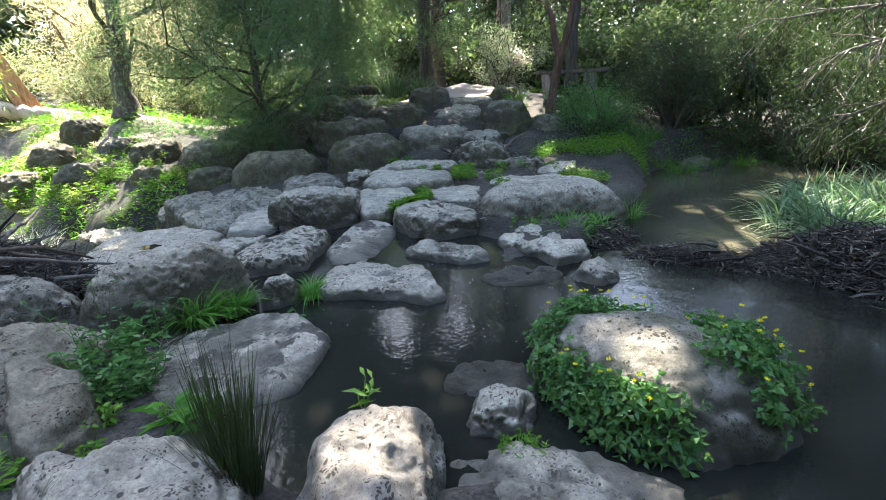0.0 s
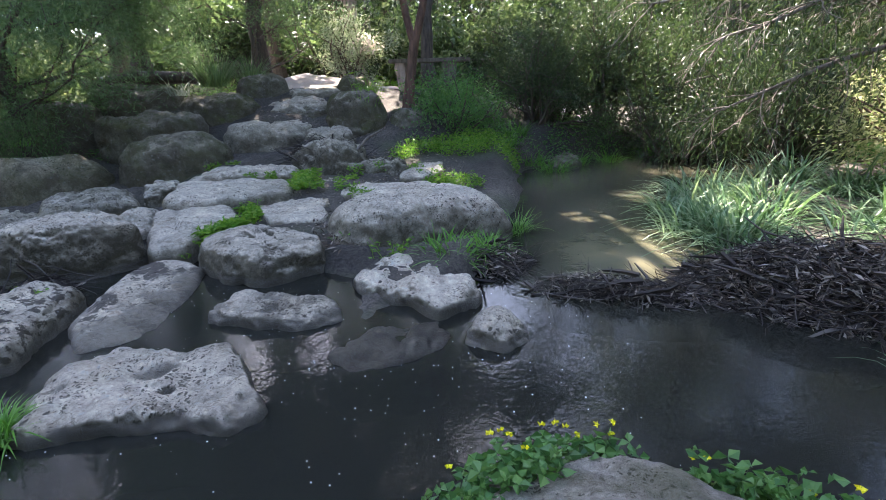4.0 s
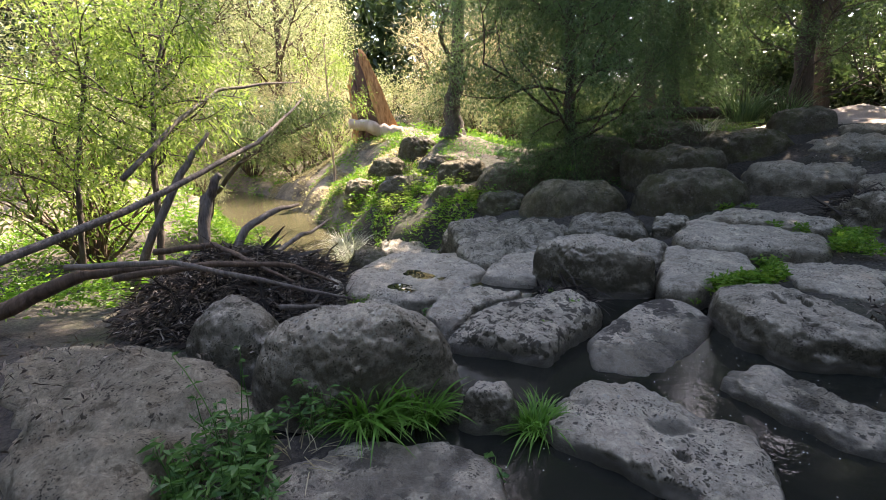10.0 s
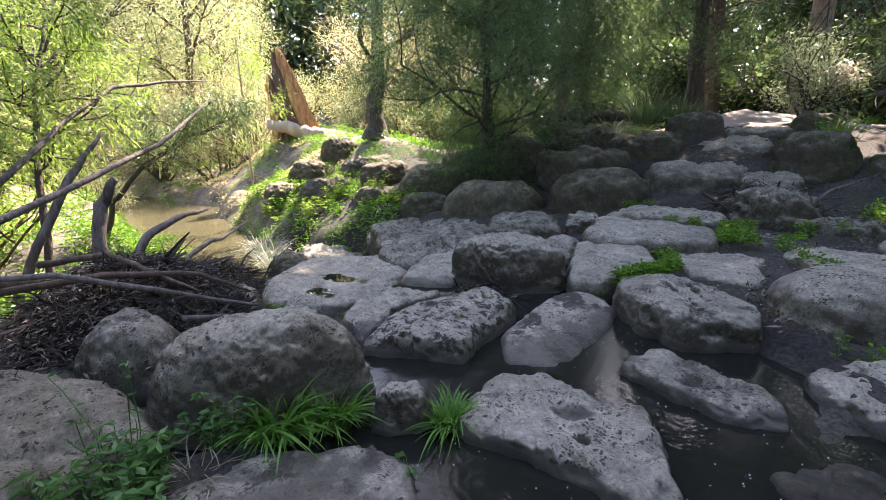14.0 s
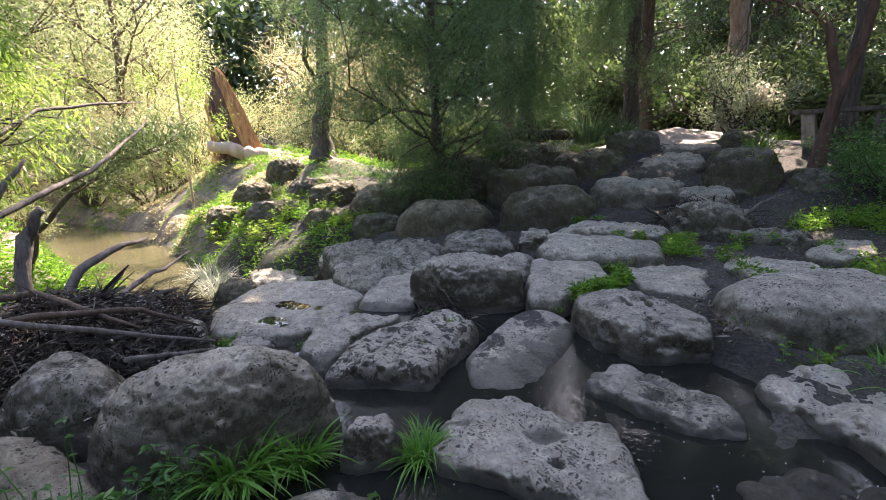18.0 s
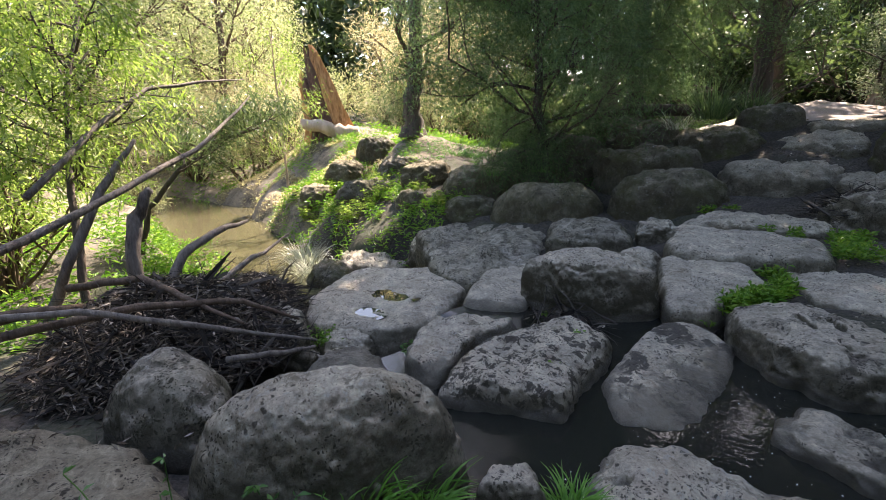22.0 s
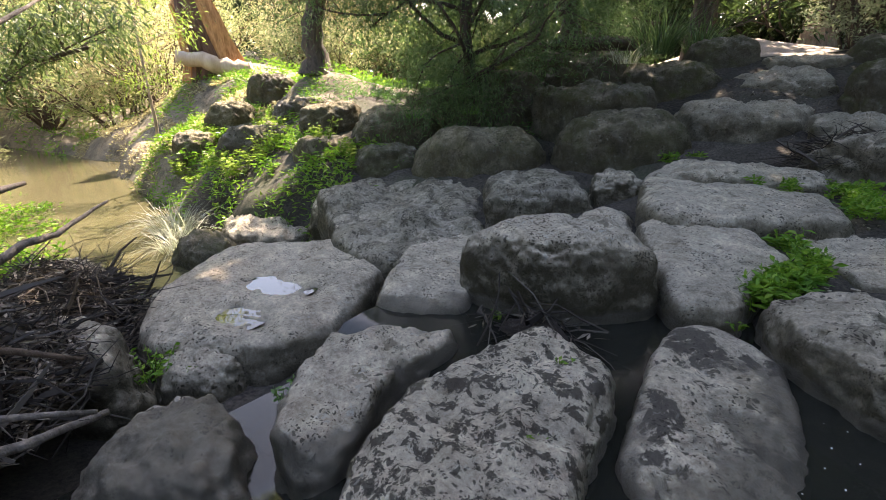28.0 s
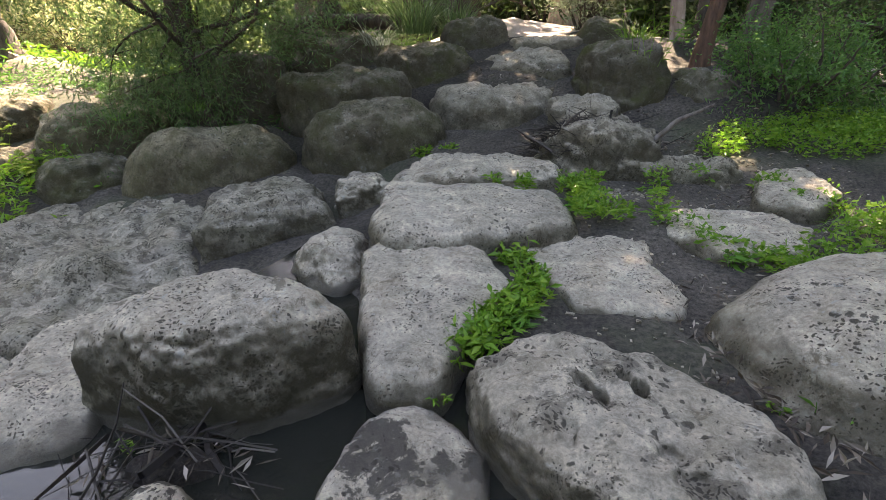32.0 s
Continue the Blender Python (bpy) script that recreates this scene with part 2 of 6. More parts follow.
    spots = ramp(t, v2.outputs["Distance"], [(0.14, grey(lichen)), (0.25, grey(0))])
    gate = ramp(t, noise_of(t, where, 2.7, 4), [(0.44, grey(0)), (0.54, grey(1))])
    c = blend(t, maths("MULTIPLY", maths("MULTIPLY", spots, gate), ramp(t, fine, [(0.42, grey(0)), (0.55, grey(1))])), c, (0.52, 0.52, 0.47))
    flecks = ramp(t, noise_of(t, where, 34, 3, 0.5), [(0.66, grey(0)), (0.7, grey(0.75 * lichen))])
    c = blend(t, maths("MULTIPLY", flecks, gate), c, (0.6, 0.59, 0.54))
    # olive algal film on the steep sides, with side shade painted into the colour
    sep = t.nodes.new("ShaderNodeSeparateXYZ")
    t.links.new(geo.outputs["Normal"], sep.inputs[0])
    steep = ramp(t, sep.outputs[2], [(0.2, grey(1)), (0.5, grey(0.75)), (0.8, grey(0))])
    grow = ramp(t, noise_of(t, where, 6.0, 12, 0.75), [(0.3, grey(algae_shade * 0.5)), (0.52, grey(algae_shade))])
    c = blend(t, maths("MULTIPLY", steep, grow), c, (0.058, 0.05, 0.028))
    if moss:
        green = ramp(t, noise_of(t, where, 2.3, 10, 0.75), [(0.44, grey(0)), (0.6, grey(moss))])
        up = ramp(t, sep.outputs[2], [(-0.3, grey(0.2)), (0.5, grey(1))])
        c = blend(t, maths("MULTIPLY", green, up), c, (0.075, 0.085, 0.025))
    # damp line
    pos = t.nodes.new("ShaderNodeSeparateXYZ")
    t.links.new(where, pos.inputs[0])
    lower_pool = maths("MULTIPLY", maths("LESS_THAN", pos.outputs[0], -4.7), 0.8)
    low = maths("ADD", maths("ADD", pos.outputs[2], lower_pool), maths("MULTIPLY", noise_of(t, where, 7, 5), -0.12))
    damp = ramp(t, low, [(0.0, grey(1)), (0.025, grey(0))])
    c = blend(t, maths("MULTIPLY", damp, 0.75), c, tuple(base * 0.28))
    t.links.new(c, s.inputs["Base Color"])
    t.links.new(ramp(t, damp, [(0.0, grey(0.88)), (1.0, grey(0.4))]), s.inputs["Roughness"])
    s.inputs["Specular IOR Level"].default_value = 0.25
    bump_chain(t, s, [(maths("SUBTRACT", 1.0, holes), 0.9, 0.02), (mid, 0.7, 0.055), (speck, 1.0, 0.045), (fine, 0.9, 0.014)])
    return m


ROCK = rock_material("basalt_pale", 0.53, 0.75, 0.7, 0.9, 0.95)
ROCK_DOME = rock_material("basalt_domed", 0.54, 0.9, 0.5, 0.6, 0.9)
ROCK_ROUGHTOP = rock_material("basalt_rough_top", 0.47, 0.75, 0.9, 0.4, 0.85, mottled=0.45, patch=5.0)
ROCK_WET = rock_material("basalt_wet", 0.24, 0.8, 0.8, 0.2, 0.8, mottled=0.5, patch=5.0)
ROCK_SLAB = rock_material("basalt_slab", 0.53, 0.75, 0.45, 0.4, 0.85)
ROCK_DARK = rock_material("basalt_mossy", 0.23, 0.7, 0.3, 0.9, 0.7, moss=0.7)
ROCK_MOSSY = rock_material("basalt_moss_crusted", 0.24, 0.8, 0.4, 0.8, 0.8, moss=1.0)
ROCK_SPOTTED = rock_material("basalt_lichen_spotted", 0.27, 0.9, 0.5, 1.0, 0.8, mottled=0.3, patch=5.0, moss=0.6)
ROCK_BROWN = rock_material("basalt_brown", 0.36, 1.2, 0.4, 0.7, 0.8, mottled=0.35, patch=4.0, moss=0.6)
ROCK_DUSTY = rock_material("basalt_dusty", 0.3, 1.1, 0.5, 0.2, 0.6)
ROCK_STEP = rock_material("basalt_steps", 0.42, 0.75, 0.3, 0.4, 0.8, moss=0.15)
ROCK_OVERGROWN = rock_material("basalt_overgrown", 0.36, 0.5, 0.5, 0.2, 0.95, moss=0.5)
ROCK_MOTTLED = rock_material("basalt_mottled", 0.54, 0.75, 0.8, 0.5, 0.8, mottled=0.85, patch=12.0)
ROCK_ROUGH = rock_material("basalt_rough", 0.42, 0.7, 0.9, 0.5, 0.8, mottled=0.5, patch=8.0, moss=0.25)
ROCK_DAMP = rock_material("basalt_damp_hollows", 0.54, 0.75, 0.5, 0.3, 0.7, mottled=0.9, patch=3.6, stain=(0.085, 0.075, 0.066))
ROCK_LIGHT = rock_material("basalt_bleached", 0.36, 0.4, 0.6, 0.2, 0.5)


def leaf_material(name, colours, through=0.5, gloss=0.35):
    """Leaves: colour varied leaf by leaf, light passing through, a slight shine."""
    m, t, s = material(name)
    geo = t.nodes.new("ShaderNodeNewGeometry")
    c = ramp(t, geo.outputs["Random Per Island"], [(k / (len(colours) - 1), col) for k, col in enumerate(colours)])
    t.links.new(c, s.inputs["Base Color"])
    s.inputs["Roughness"].default_value, s.inputs["Specular IOR Level"].default_value = gloss, 0.35
    tr = t.nodes.new("ShaderNodeBsdfTranslucent")
    t.links.new(blend(t, 1.0, c, (1.1, 1.16, 0.84), "MULTIPLY"), tr.inputs["Color"])
    mix = t.nodes.new("ShaderNodeMixShader")
    mix.inputs[0].default_value = through
    t.links.new(s.outputs[0], mix.inputs[1])
    t.links.new(tr.outputs[0], mix.inputs[2])
    t.links.new(mix.outputs[0], t.nodes["Material Output"].inputs["Surface"])
    return m


FEATHER = leaf_material("needle_leaves", [(0.06, 0.12, 0.05), (0.11, 0.19, 0.085), (0.2, 0.28, 0.14)], 0.5)
GUM = leaf_material("gum_leaves", [(0.06, 0.10, 0.04), (0.11, 0.16, 0.07), (0.2, 0.24, 0.13)])
# shade painted into the DEEP leaf colour, sunlight into LIME and PALE
DEEP = leaf_material("shade_painted_leaves", [(0.024, 0.045, 0.018), (0.042, 0.072, 0.028), (0.085, 0.12, 0.05)], 0.35)
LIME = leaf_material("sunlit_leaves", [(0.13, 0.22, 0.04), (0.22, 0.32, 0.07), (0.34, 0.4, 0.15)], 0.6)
PALE = leaf_material("sun_painted_leaves", [(0.16, 0.22, 0.09), (0.34, 0.37, 0.22), (0.56, 0.52, 0.38)], 0.6)
SILVER = leaf_material("silvery_leaves", [(0.14, 0.19, 0.12), (0.24, 0.29, 0.2), (0.36, 0.38, 0.3)], 0.35)
SILVER_GRASS = leaf_material("silver_sedge", [(0.25, 0.27, 0.21), (0.42, 0.44, 0.38), (0.62, 0.62, 0.56)], 0.4)
TAN_TWIGS = leaf_material("dry_twigs", [(0.3, 0.25, 0.15), (0.48, 0.42, 0.29), (0.64, 0.58, 0.44)], 0.55, 0.7)
GRASS = leaf_material("grass_blades", [(0.065, 0.18, 0.03), (0.115, 0.29, 0.05), (0.2, 0.4, 0.08)], 0.45)
WEED = leaf_material("weed_leaves", [(0.05, 0.14, 0.04), (0.09, 0.21, 0.06), (0.14, 0.27, 0.08)], 0.45)
GREEN_BRIGHT = leaf_material("creeping_greens", [(0.08, 0.2, 0.02), (0.14, 0.3, 0.04), (0.24, 0.38, 0.06)], 0.45)
RUSH = leaf_material("rush_stems", [(0.02, 0.036, 0.014), (0.036, 0.062, 0.022), (0.09, 0.1, 0.04)], 0.25)
REED = leaf_material("reed_blades", [(0.05, 0.11, 0.05), (0.12, 0.22, 0.1), (0.34, 0.43, 0.28)], 0.35)
PETAL = leaf_material("yellow_petals", [(0.75, 0.66, 0.015), (0.85, 0.76, 0.03)], 0.3)
LITTER = leaf_material("dead_leaves", [(0.04, 0.03, 0.024), (0.1, 0.075, 0.055), (0.34, 0.29, 0.24)], 0.1, 0.7)


def bark_material(name, dark, pale, scale=5.0):
    m, t, s = material(name)
    co = t.nodes.new("ShaderNodeTexCoord").outputs["Object"]
    mp = node(t, "ShaderNodeMapping", Scale=(1, 1, 0.18))
    t.links.new(co, mp.inputs["Vector"])
    n = noise_of(t, mp.outputs[0], scale * 3, 8, 0.7)
    t.links.new(ramp(t, n, [(0.33, dark), (0.66, pale)]), s.inputs["Base Color"])
    s.inputs["Roughness"].default_value = 0.9
    bump_chain(t, s, [(n, 0.9, 0.03), (noise_of(t, co, 40, 5), 0.4, 0.006)])
    return m


BARK = bark_material("bark_dark", (0.03, 0.025, 0.02), (0.13, 0.1, 0.08))
BARK_RED = bark_material("bark_reddish", (0.05, 0.028, 0.018), (0.17, 0.09, 0.06))
BARK_PALE = bark_material("bark_pale", (0.2, 0.14, 0.11), (0.46, 0.36, 0.3))
LOG_PALE = bark_material("bleached_log", (0.34, 0.25, 0.18), (0.62, 0.52, 0.42), 0.9)
STUMP_WOOD = bark_material("stump_wood", (0.2, 0.085, 0.03), (0.6, 0.32, 0.14), 3.0)
DRIFT = bark_material("grey_driftwood", (0.06, 0.05, 0.043), (0.25, 0.21, 0.18), 6.0)
DRIFT_BROWN = bark_material("brown_driftwood", (0.05, 0.032, 0.022), (0.17, 0.115, 0.08), 6.0)
TIMBER = bark_material("weathered_timber", (0.06, 0.05, 0.04), (0.17, 0.14, 0.11), 4.0)
STICKS = leaf_material("debris_sticks", [(0.012, 0.009, 0.008), (0.032, 0.026, 0.022), (0.11, 0.095, 0.082)], 0.05, 0.8)

WATER, _t, _s = material("murky_water")
_where = _t.nodes.new("ShaderNodeNewGeometry").outputs["Position"]
_pos = _t.nodes.new("ShaderNodeSeparateXYZ")
_t.links.new(_where, _pos.inputs[0])
# upper pool: silt tone with patchy sunlight painted into the colour
_far = node(_t, "ShaderNodeMapRange", From_Min=5.7, From_Max=6.6)
_t.links.new(_pos.outputs[1], _far.inputs[0])
_sunny_silt = ramp(_t, noise_of(_t, _where, 0.8, 5, 0.6), [(0.4, (0.05, 0.052, 0.036)), (0.65, (0.13, 0.12, 0.075))])
_right = node(_t, "ShaderNodeMapRange", From_Min=0.2, From_Max=1.0)
_t.links.new(_pos.outputs[0], _right.inputs[0])
_both = _t.nodes.new("ShaderNodeMath")
_both.operation = "MULTIPLY"
_t.links.new(_far.outputs[0], _both.inputs[0])
_t.links.new(_right.outputs[0], _both.inputs[1])
_t.links.new(blend(_t, _both.outputs[0], (0.016, 0.017, 0.014), _sunny_silt), _s.inputs["Base Color"])
_s.inputs["Roughness"].default_value, _s.inputs["IOR"].default_value = 0.02, 1.33
bump_chain(_t, _s, [(noise_of(_t, _where, 5.0, 3, 0.5, 0.6), 0.16, 0.02), (noise_of(_t, _where, 26.0, 2, 0.5, 0.4), 0.3, 0.005)])
_tr = node(_t, "ShaderNodeBsdfTransparent")
_tr.inputs["Color"].default_value = (0.5, 0.46, 0.36, 1)
_mx = _t.nodes.new("ShaderNodeMixShader")
_mx.inputs[0].default_value = 0.05
_t.links.new(_s.outputs[0], _mx.inputs[1])
_t.links.new(_tr.outputs[0], _mx.inputs[2])
_t.links.new(_mx.outputs[0], _t.nodes["Material Output"].inputs["Surface"])

GROUND, _t, _s = material("soil_and_litter")
_where = _t.nodes.new("ShaderNodeNewGeometry").outputs["Position"]
_n = noise_of(_t, _where, 0.7, 6, 0.65)
_c = ramp(_t, _n, [(0.35, (0.03, 0.026, 0.021)), (0.55, (0.07, 0.06, 0.049)), (0.7, (0.14, 0.12, 0.098))])
_f = noise_of(_t, _where, 34, 8, 0.75)
_c = blend(_t, 0.95, _c, ramp(_t, _f, [(0.36, grey(0.08)), (0.5, grey(0.48)), (0.64, grey(0.92))]), "OVERLAY")
_g = ramp(_t, noise_of(_t, _where, 0.9, 5, 0.6), [(0.52, grey(0)), (0.66, grey(0.35))])
_c = blend(_t, _g, _c, (0.06, 0.09, 0.03))
_xyz = _t.nodes.new("ShaderNodeSeparateXYZ")
_t.links.new(_where, _xyz.inputs[0])
# dry littered soil in the west, with the bank's sunlight painted in
_west = node(_t, "ShaderNodeMapRange", From_Min=-10.5, From_Max=-13.0)
_t.links.new(_xyz.outputs[0], _west.inputs[0])
_sunny_dry = blend(_t, 1.0, _west.outputs[0], ramp(_t, noise_of(_t, _where, 2.2, 8, 0.7), [(0.36, grey(0.1)), (0.55, grey(0.9))]), "MULTIPLY")
_c = blend(_t, _sunny_dry, _c, blend(_t, 1.0, (0.3, 0.25, 0.18), ramp(_t, _f, [(0.35, grey(0.4)), (0.6, grey(1.25))]), "MULTIPLY"))
_t.links.new(_c, _s.inputs["Base Color"])
_s.inputs["Roughness"].default_value = 0.95
bump_chain(_t, _s, [(_f, 0.8, 0.03), (noise_of(_t, _where, 120, 4), 0.5, 0.006)])

GRAVEL, _t, _s = material("path_gravel")
_where = _t.nodes.new("ShaderNodeNewGeometry").outputs["Position"]
_n = noise_of(_t, _where, 45, 8, 0.75)
_t.links.new(ramp(_t, _n, [(0.3, (0.2, 0.16, 0.14)), (0.55, (0.36, 0.31, 0.28)), (0.75, (0.5, 0.45, 0.41))]), _s.inputs["Base Color"])
_s.inputs["Roughness"].default_value = 0.95
bump_chain(_t, _s, [(_n, 0.6, 0.01)])

# ---- ground ----
HILLS = np.array([
    (-1.6, 13.7, 1.5), (-0.7, 13.7, 1.35), (-4.3, 14.0, 1.58), (-3.4, 14.1, 1.58), (-2.6, 14.3, 1.58), (-4.8, 14.8, 1.62),     (0, 0, .15), (-2, 1, .15), (-4.5, 1.5, .12), (2, 1, -.1), (-3, 5, -.3), (-3.6, 7, -.2), (-4.6, 5.5, -.5), (-5.4, 4.6, -.55), (-5.8, 6.2, -.6), (-7.2, 5.4, -.9), (-4.6, 7.2, -.3), (-2.2, 7.7, .16), (-1.5, 7.6, .14), (-2.0, 8.6, .18), (-1.2, 8.2, .17), (-.5, 8.4, .12), (-2.6, 8.3, .15), (-2.5, 7.25, .14), (-2.75, 7.8, .2), (-1.7, 7.2, .16), (-2.9, 8.4, .22), (-2.05, 7.25, .14), (-1.4, 8.6, .2), (-3.0, 9.0, .3), (-2.4, 9.3, .26), (-2.75, 7.1, .1), (-3.9, 7.9, .1), (-3.5, 8.95, .3), (-1, 9, .2), (-3.5, 9, .2),
    (-2, 10, .3), (-4, 10.3, .45), (-1, 11, .5), (-4.2, 12, 1.15), (-4.5, 13.5, 1.55), (-5.2, 17, 1.85), (-1.7, 12.5, 1.2), (0.3, 12.5, .5), (2, 14.3, .45),
    (-7, 9.5, .7), (-6.5, 12, 1.5), (-9, 9, .6), (-9, 12, 1.5), (-13, 10.5, 1.75), (-18, 11, 1.9), (-12.5, 8.2, -.3), (-16, 8.4, -.35), (-18, 7.5, -.6), (-17, 8.6, .5), (-17.6, 9.8, 1.55), (-16.4, 10.2, 1.5), (-22, 7.4, -.55), (-13.5, 9.2, .45), (-26, 9, .1),
    (-8.5, 9.5, .85), (-9.6, 9.0, .7), (-9.3, 8.55, .35), (-11.3, 8.5, .55), (-10.4, 8.2, .15), (-12.8, 7.9, .35), (-13, 8.8, .85), (-8.0, 9.1, .35), (-7.4, 10.1, .5), (-7.2, 8.7, -.05), (-6.2, 9.3, 0), (-5.4, 9.4, .1), (-8.3, 8.2, -.1), (-12, 9.6, 1.1), (-10.6, 9.8, 1.1), (-14.5, 9.6, 1.2), (-6.6, 7.4, -.5), (-5.6, 8.4, -.1), (-6, 2.6, -.2), (-8.2, 6.9, -.75), (-10, 7.2, -.55), (-12, 6.9, -.6), (-15, 7, -.5), (-9, 2, -.5), (-14, 2, -.3)])
FAR = np.array([(-24, 12, 1.8), (-40, 20, 2.5), (-10, 25, 2.4), (5, 25, 2.2), (20, 22, 1.5), (9, 12, .5), (4.5, 16.5, .7), (6, 13, .25), (6, 8, .15), (9, 6, .4), (3.5, 7.2, .12), (16, -4, .5), (-22, -2, 0.2), (-6, -6, .6), (0, -3, .35), (5, -4, .4)])
HILLS = np.concatenate([HILLS, FAR])
# stream lines: start, end, half width, bed
STREAMS = [((-3.35, 6.7), (-3.2, 5.8), 0.12, -0.3), ((-2.2, 5.4), (-1.5, 3.7), 0.9, -0.32), ((-1.0, 3.7), (1.0, 5.4), 1.0, -0.35), ((1.2, 4.6), (7, 3.6), 1.5, -0.5), ((1.2, 5.8), (2.0, 10.6), 1.0, -0.45),
           ((2.2, 10.8), (9, 16.2), 1.2, -0.5), ((9, 16.2), (14, 24), 1.2, -0.5), ((7, 3.6), (16, 1.5), 2.2, -0.5), ((1.6, 2.6), (1.9, 3.4), 0.5, -0.35),
           ((-4.4, 4.3), (-6.6, 3.9), 0.25, -0.5), ((-6.9, 6.9), (-8.4, 5.9), 0.25, -1.0), ((-8.4, 5.7), (-10, 5.1), 0.6, -1.15), ((-10, 5.1), (-18, 5.6), 0.8, -1.15), ((-18, 5.6), (-30, 3), 1.2, -1.15)]
# trodden mud flats: middle, half widths, height
MUD = [(-2.85, 3.05, 0.18, 0.4, 0.05), (-2.05, 8.0, 0.95, 1.05, 0.16), (-1.5, 7.3, 0.25, 0.5, 0.12), (-3.0, 9.3, 0.7, 0.5, 0.3), (-1.4, 9.6, 0.9, 1.0, 0.24)]


def land(x, y):
    """Height of the ground at arrays of places."""
    x, y = np.asarray(x, float), np.asarray(y, float)
    top, low = 0, 0
    for hx, hy, hz in HILLS:
        w = 1.0 / ((x - hx) ** 2 + (y - hy) ** 2 + 0.7) ** 1.8
        top, low = top + w * hz, low + w
    z = top / low
    p = np.stack([x.ravel(), y.ravel(), 0 * x.ravel()], -1)
    z = z + (0.06 * fbm(p * 0.9, 3, 3) + 0.03 * fbm(p * 3.5, 3, 9)).reshape(x.shape)
    for (ax, ay), (bx, by), r, bed in STREAMS:
        dx, dy = bx - ax, by - ay
        k = np.clip(((x - ax) * dx + (y - ay) * dy) / (dx * dx + dy * dy), 0, 1)
        d = np.hypot(x - ax - k * dx, y - ay - k * dy) + 0.12 * fbm(p * 1.3, 2, 21).reshape(x.shape)
        s = np.clip((d - r) / (1.1 if bed < -0.9 or by > 11 else 0.55), 0, 1)
        s = s * s * (3 - 2 * s)
        z = np.where(bed < z, bed + (z - bed) * s, z)
    for mx, my, rx, ry, high in MUD:
        z = np.maximum(z, high - 0.45 * np.clip(np.hypot((x - mx) / rx, (y - my) / ry) - 1, 0, 9) + 0.02 * fbm(p * 5, 2, 33).reshape(x.shape))
    far = np.clip((np.hypot(x + 2, y - 8) - 26) / 60, 0, 1)
    return z + far * far * 9


def land_at(x, y):
    return float(land(np.array([x]), np.array([y]))[0])


def spaced(inner, step, outer):
    fine = np.arange(inner[0], inner[1], step)
    k = np.geomspace(step * 2, outer, 26)
    return np.concatenate([inner[0] - k[::-1], fine, inner[1] + k])


gx, gy = spaced((-17, 5), 0.13, 190), spaced((0, 18), 0.13, 190)
GX, GY = np.meshgrid(gx, gy, indexing="ij")
GZ = land(GX, GY)
i, j = np.meshgrid(np.arange(len(gx) - 1), np.arange(len(gy) - 1), indexing="ij")
k = i * len(gy) + j
ground_mesh = quad_mesh("ground", np.stack([GX, GY, GZ], -1).reshape(-1, 3), np.stack([k, k + len(gy), k + len(gy) + 1, k + 1], -1).reshape(-1, 4), GROUND, True)
thing("ground", "bare brown soil with leaf litter along the creek banks", "ground", ground_mesh, kind="structure")


def sheet(name, xs, ys, z, material, label, edge=None):
    X, Y = np.meshgrid(xs, ys, indexing="ij")
    a, b = np.meshgrid(np.arange(len(xs) - 1), np.arange(len(ys) - 1), indexing="ij")
    n = a * len(ys) + b
    Z = np.full_like(X, z) if edge is None else edge(X, Y)
    me = quad_mesh(name, np.stack([X, Y, Z], -1).reshape(-1, 3), np.stack([n, n + len(ys), n + len(ys) + 1, n + 1], -1).reshape(-1, 4), material, True)
    return thing(name, label, "water", me, kind="structure")


def pool_height(X, Y):
    """The pool lies level and spills over its lip between two stones."""
    fall = np.clip((-3.55 - X) / 0.5, 0, 1) * np.clip((5.3 - Y) / 0.3, 0, 1)
    return -0.24 * fall * fall * (3 - 2 * fall)


sheet("water", np.r_[np.linspace(-4.7, -3.2, 16), 0, 40], np.r_[-30, 2, np.linspace(3.6, 6, 17), 12, 40], 0.0, WATER, "still murky grey creek pool between the stones", pool_height)
# silty lower pool, its brown brightened in colour to read as sunlit
SUNNY_SILT = WATER.copy()
SUNNY_SILT.name = "silty_water"
SUNNY_SILT.node_tree.links.remove(SUNNY_SILT.node_tree.nodes["Principled BSDF"].inputs["Base Color"].links[0])
SUNNY_SILT.node_tree.nodes["Principled BSDF"].inputs["Base Color"].default_value = (0.085, 0.078, 0.045, 1)
sheet("water_lower", np.linspace(-60, -4.9, 3), np.linspace(-30, 7.4, 3), -0.8, SUNNY_SILT, "sunlit brown lower pool of the creek")

# ---- gravel path ----
pxs, pys = np.linspace(-14, 3, 60), np.linspace(13.4, 18.2, 30)


def path_height(X, Y):
    lip = np.clip((Y - 13.6 - 1.6 * np.clip(np.abs(X + 4.3) - 0.9, 0, 1)) / 0.7, 0, 1)
    return land(X, Y) + 0.1 * lip - 0.06


tagged(sheet("path", pxs, pys, 0, GRAVEL, "pale trodden gravel path with sun flecks", path_height), category="path")

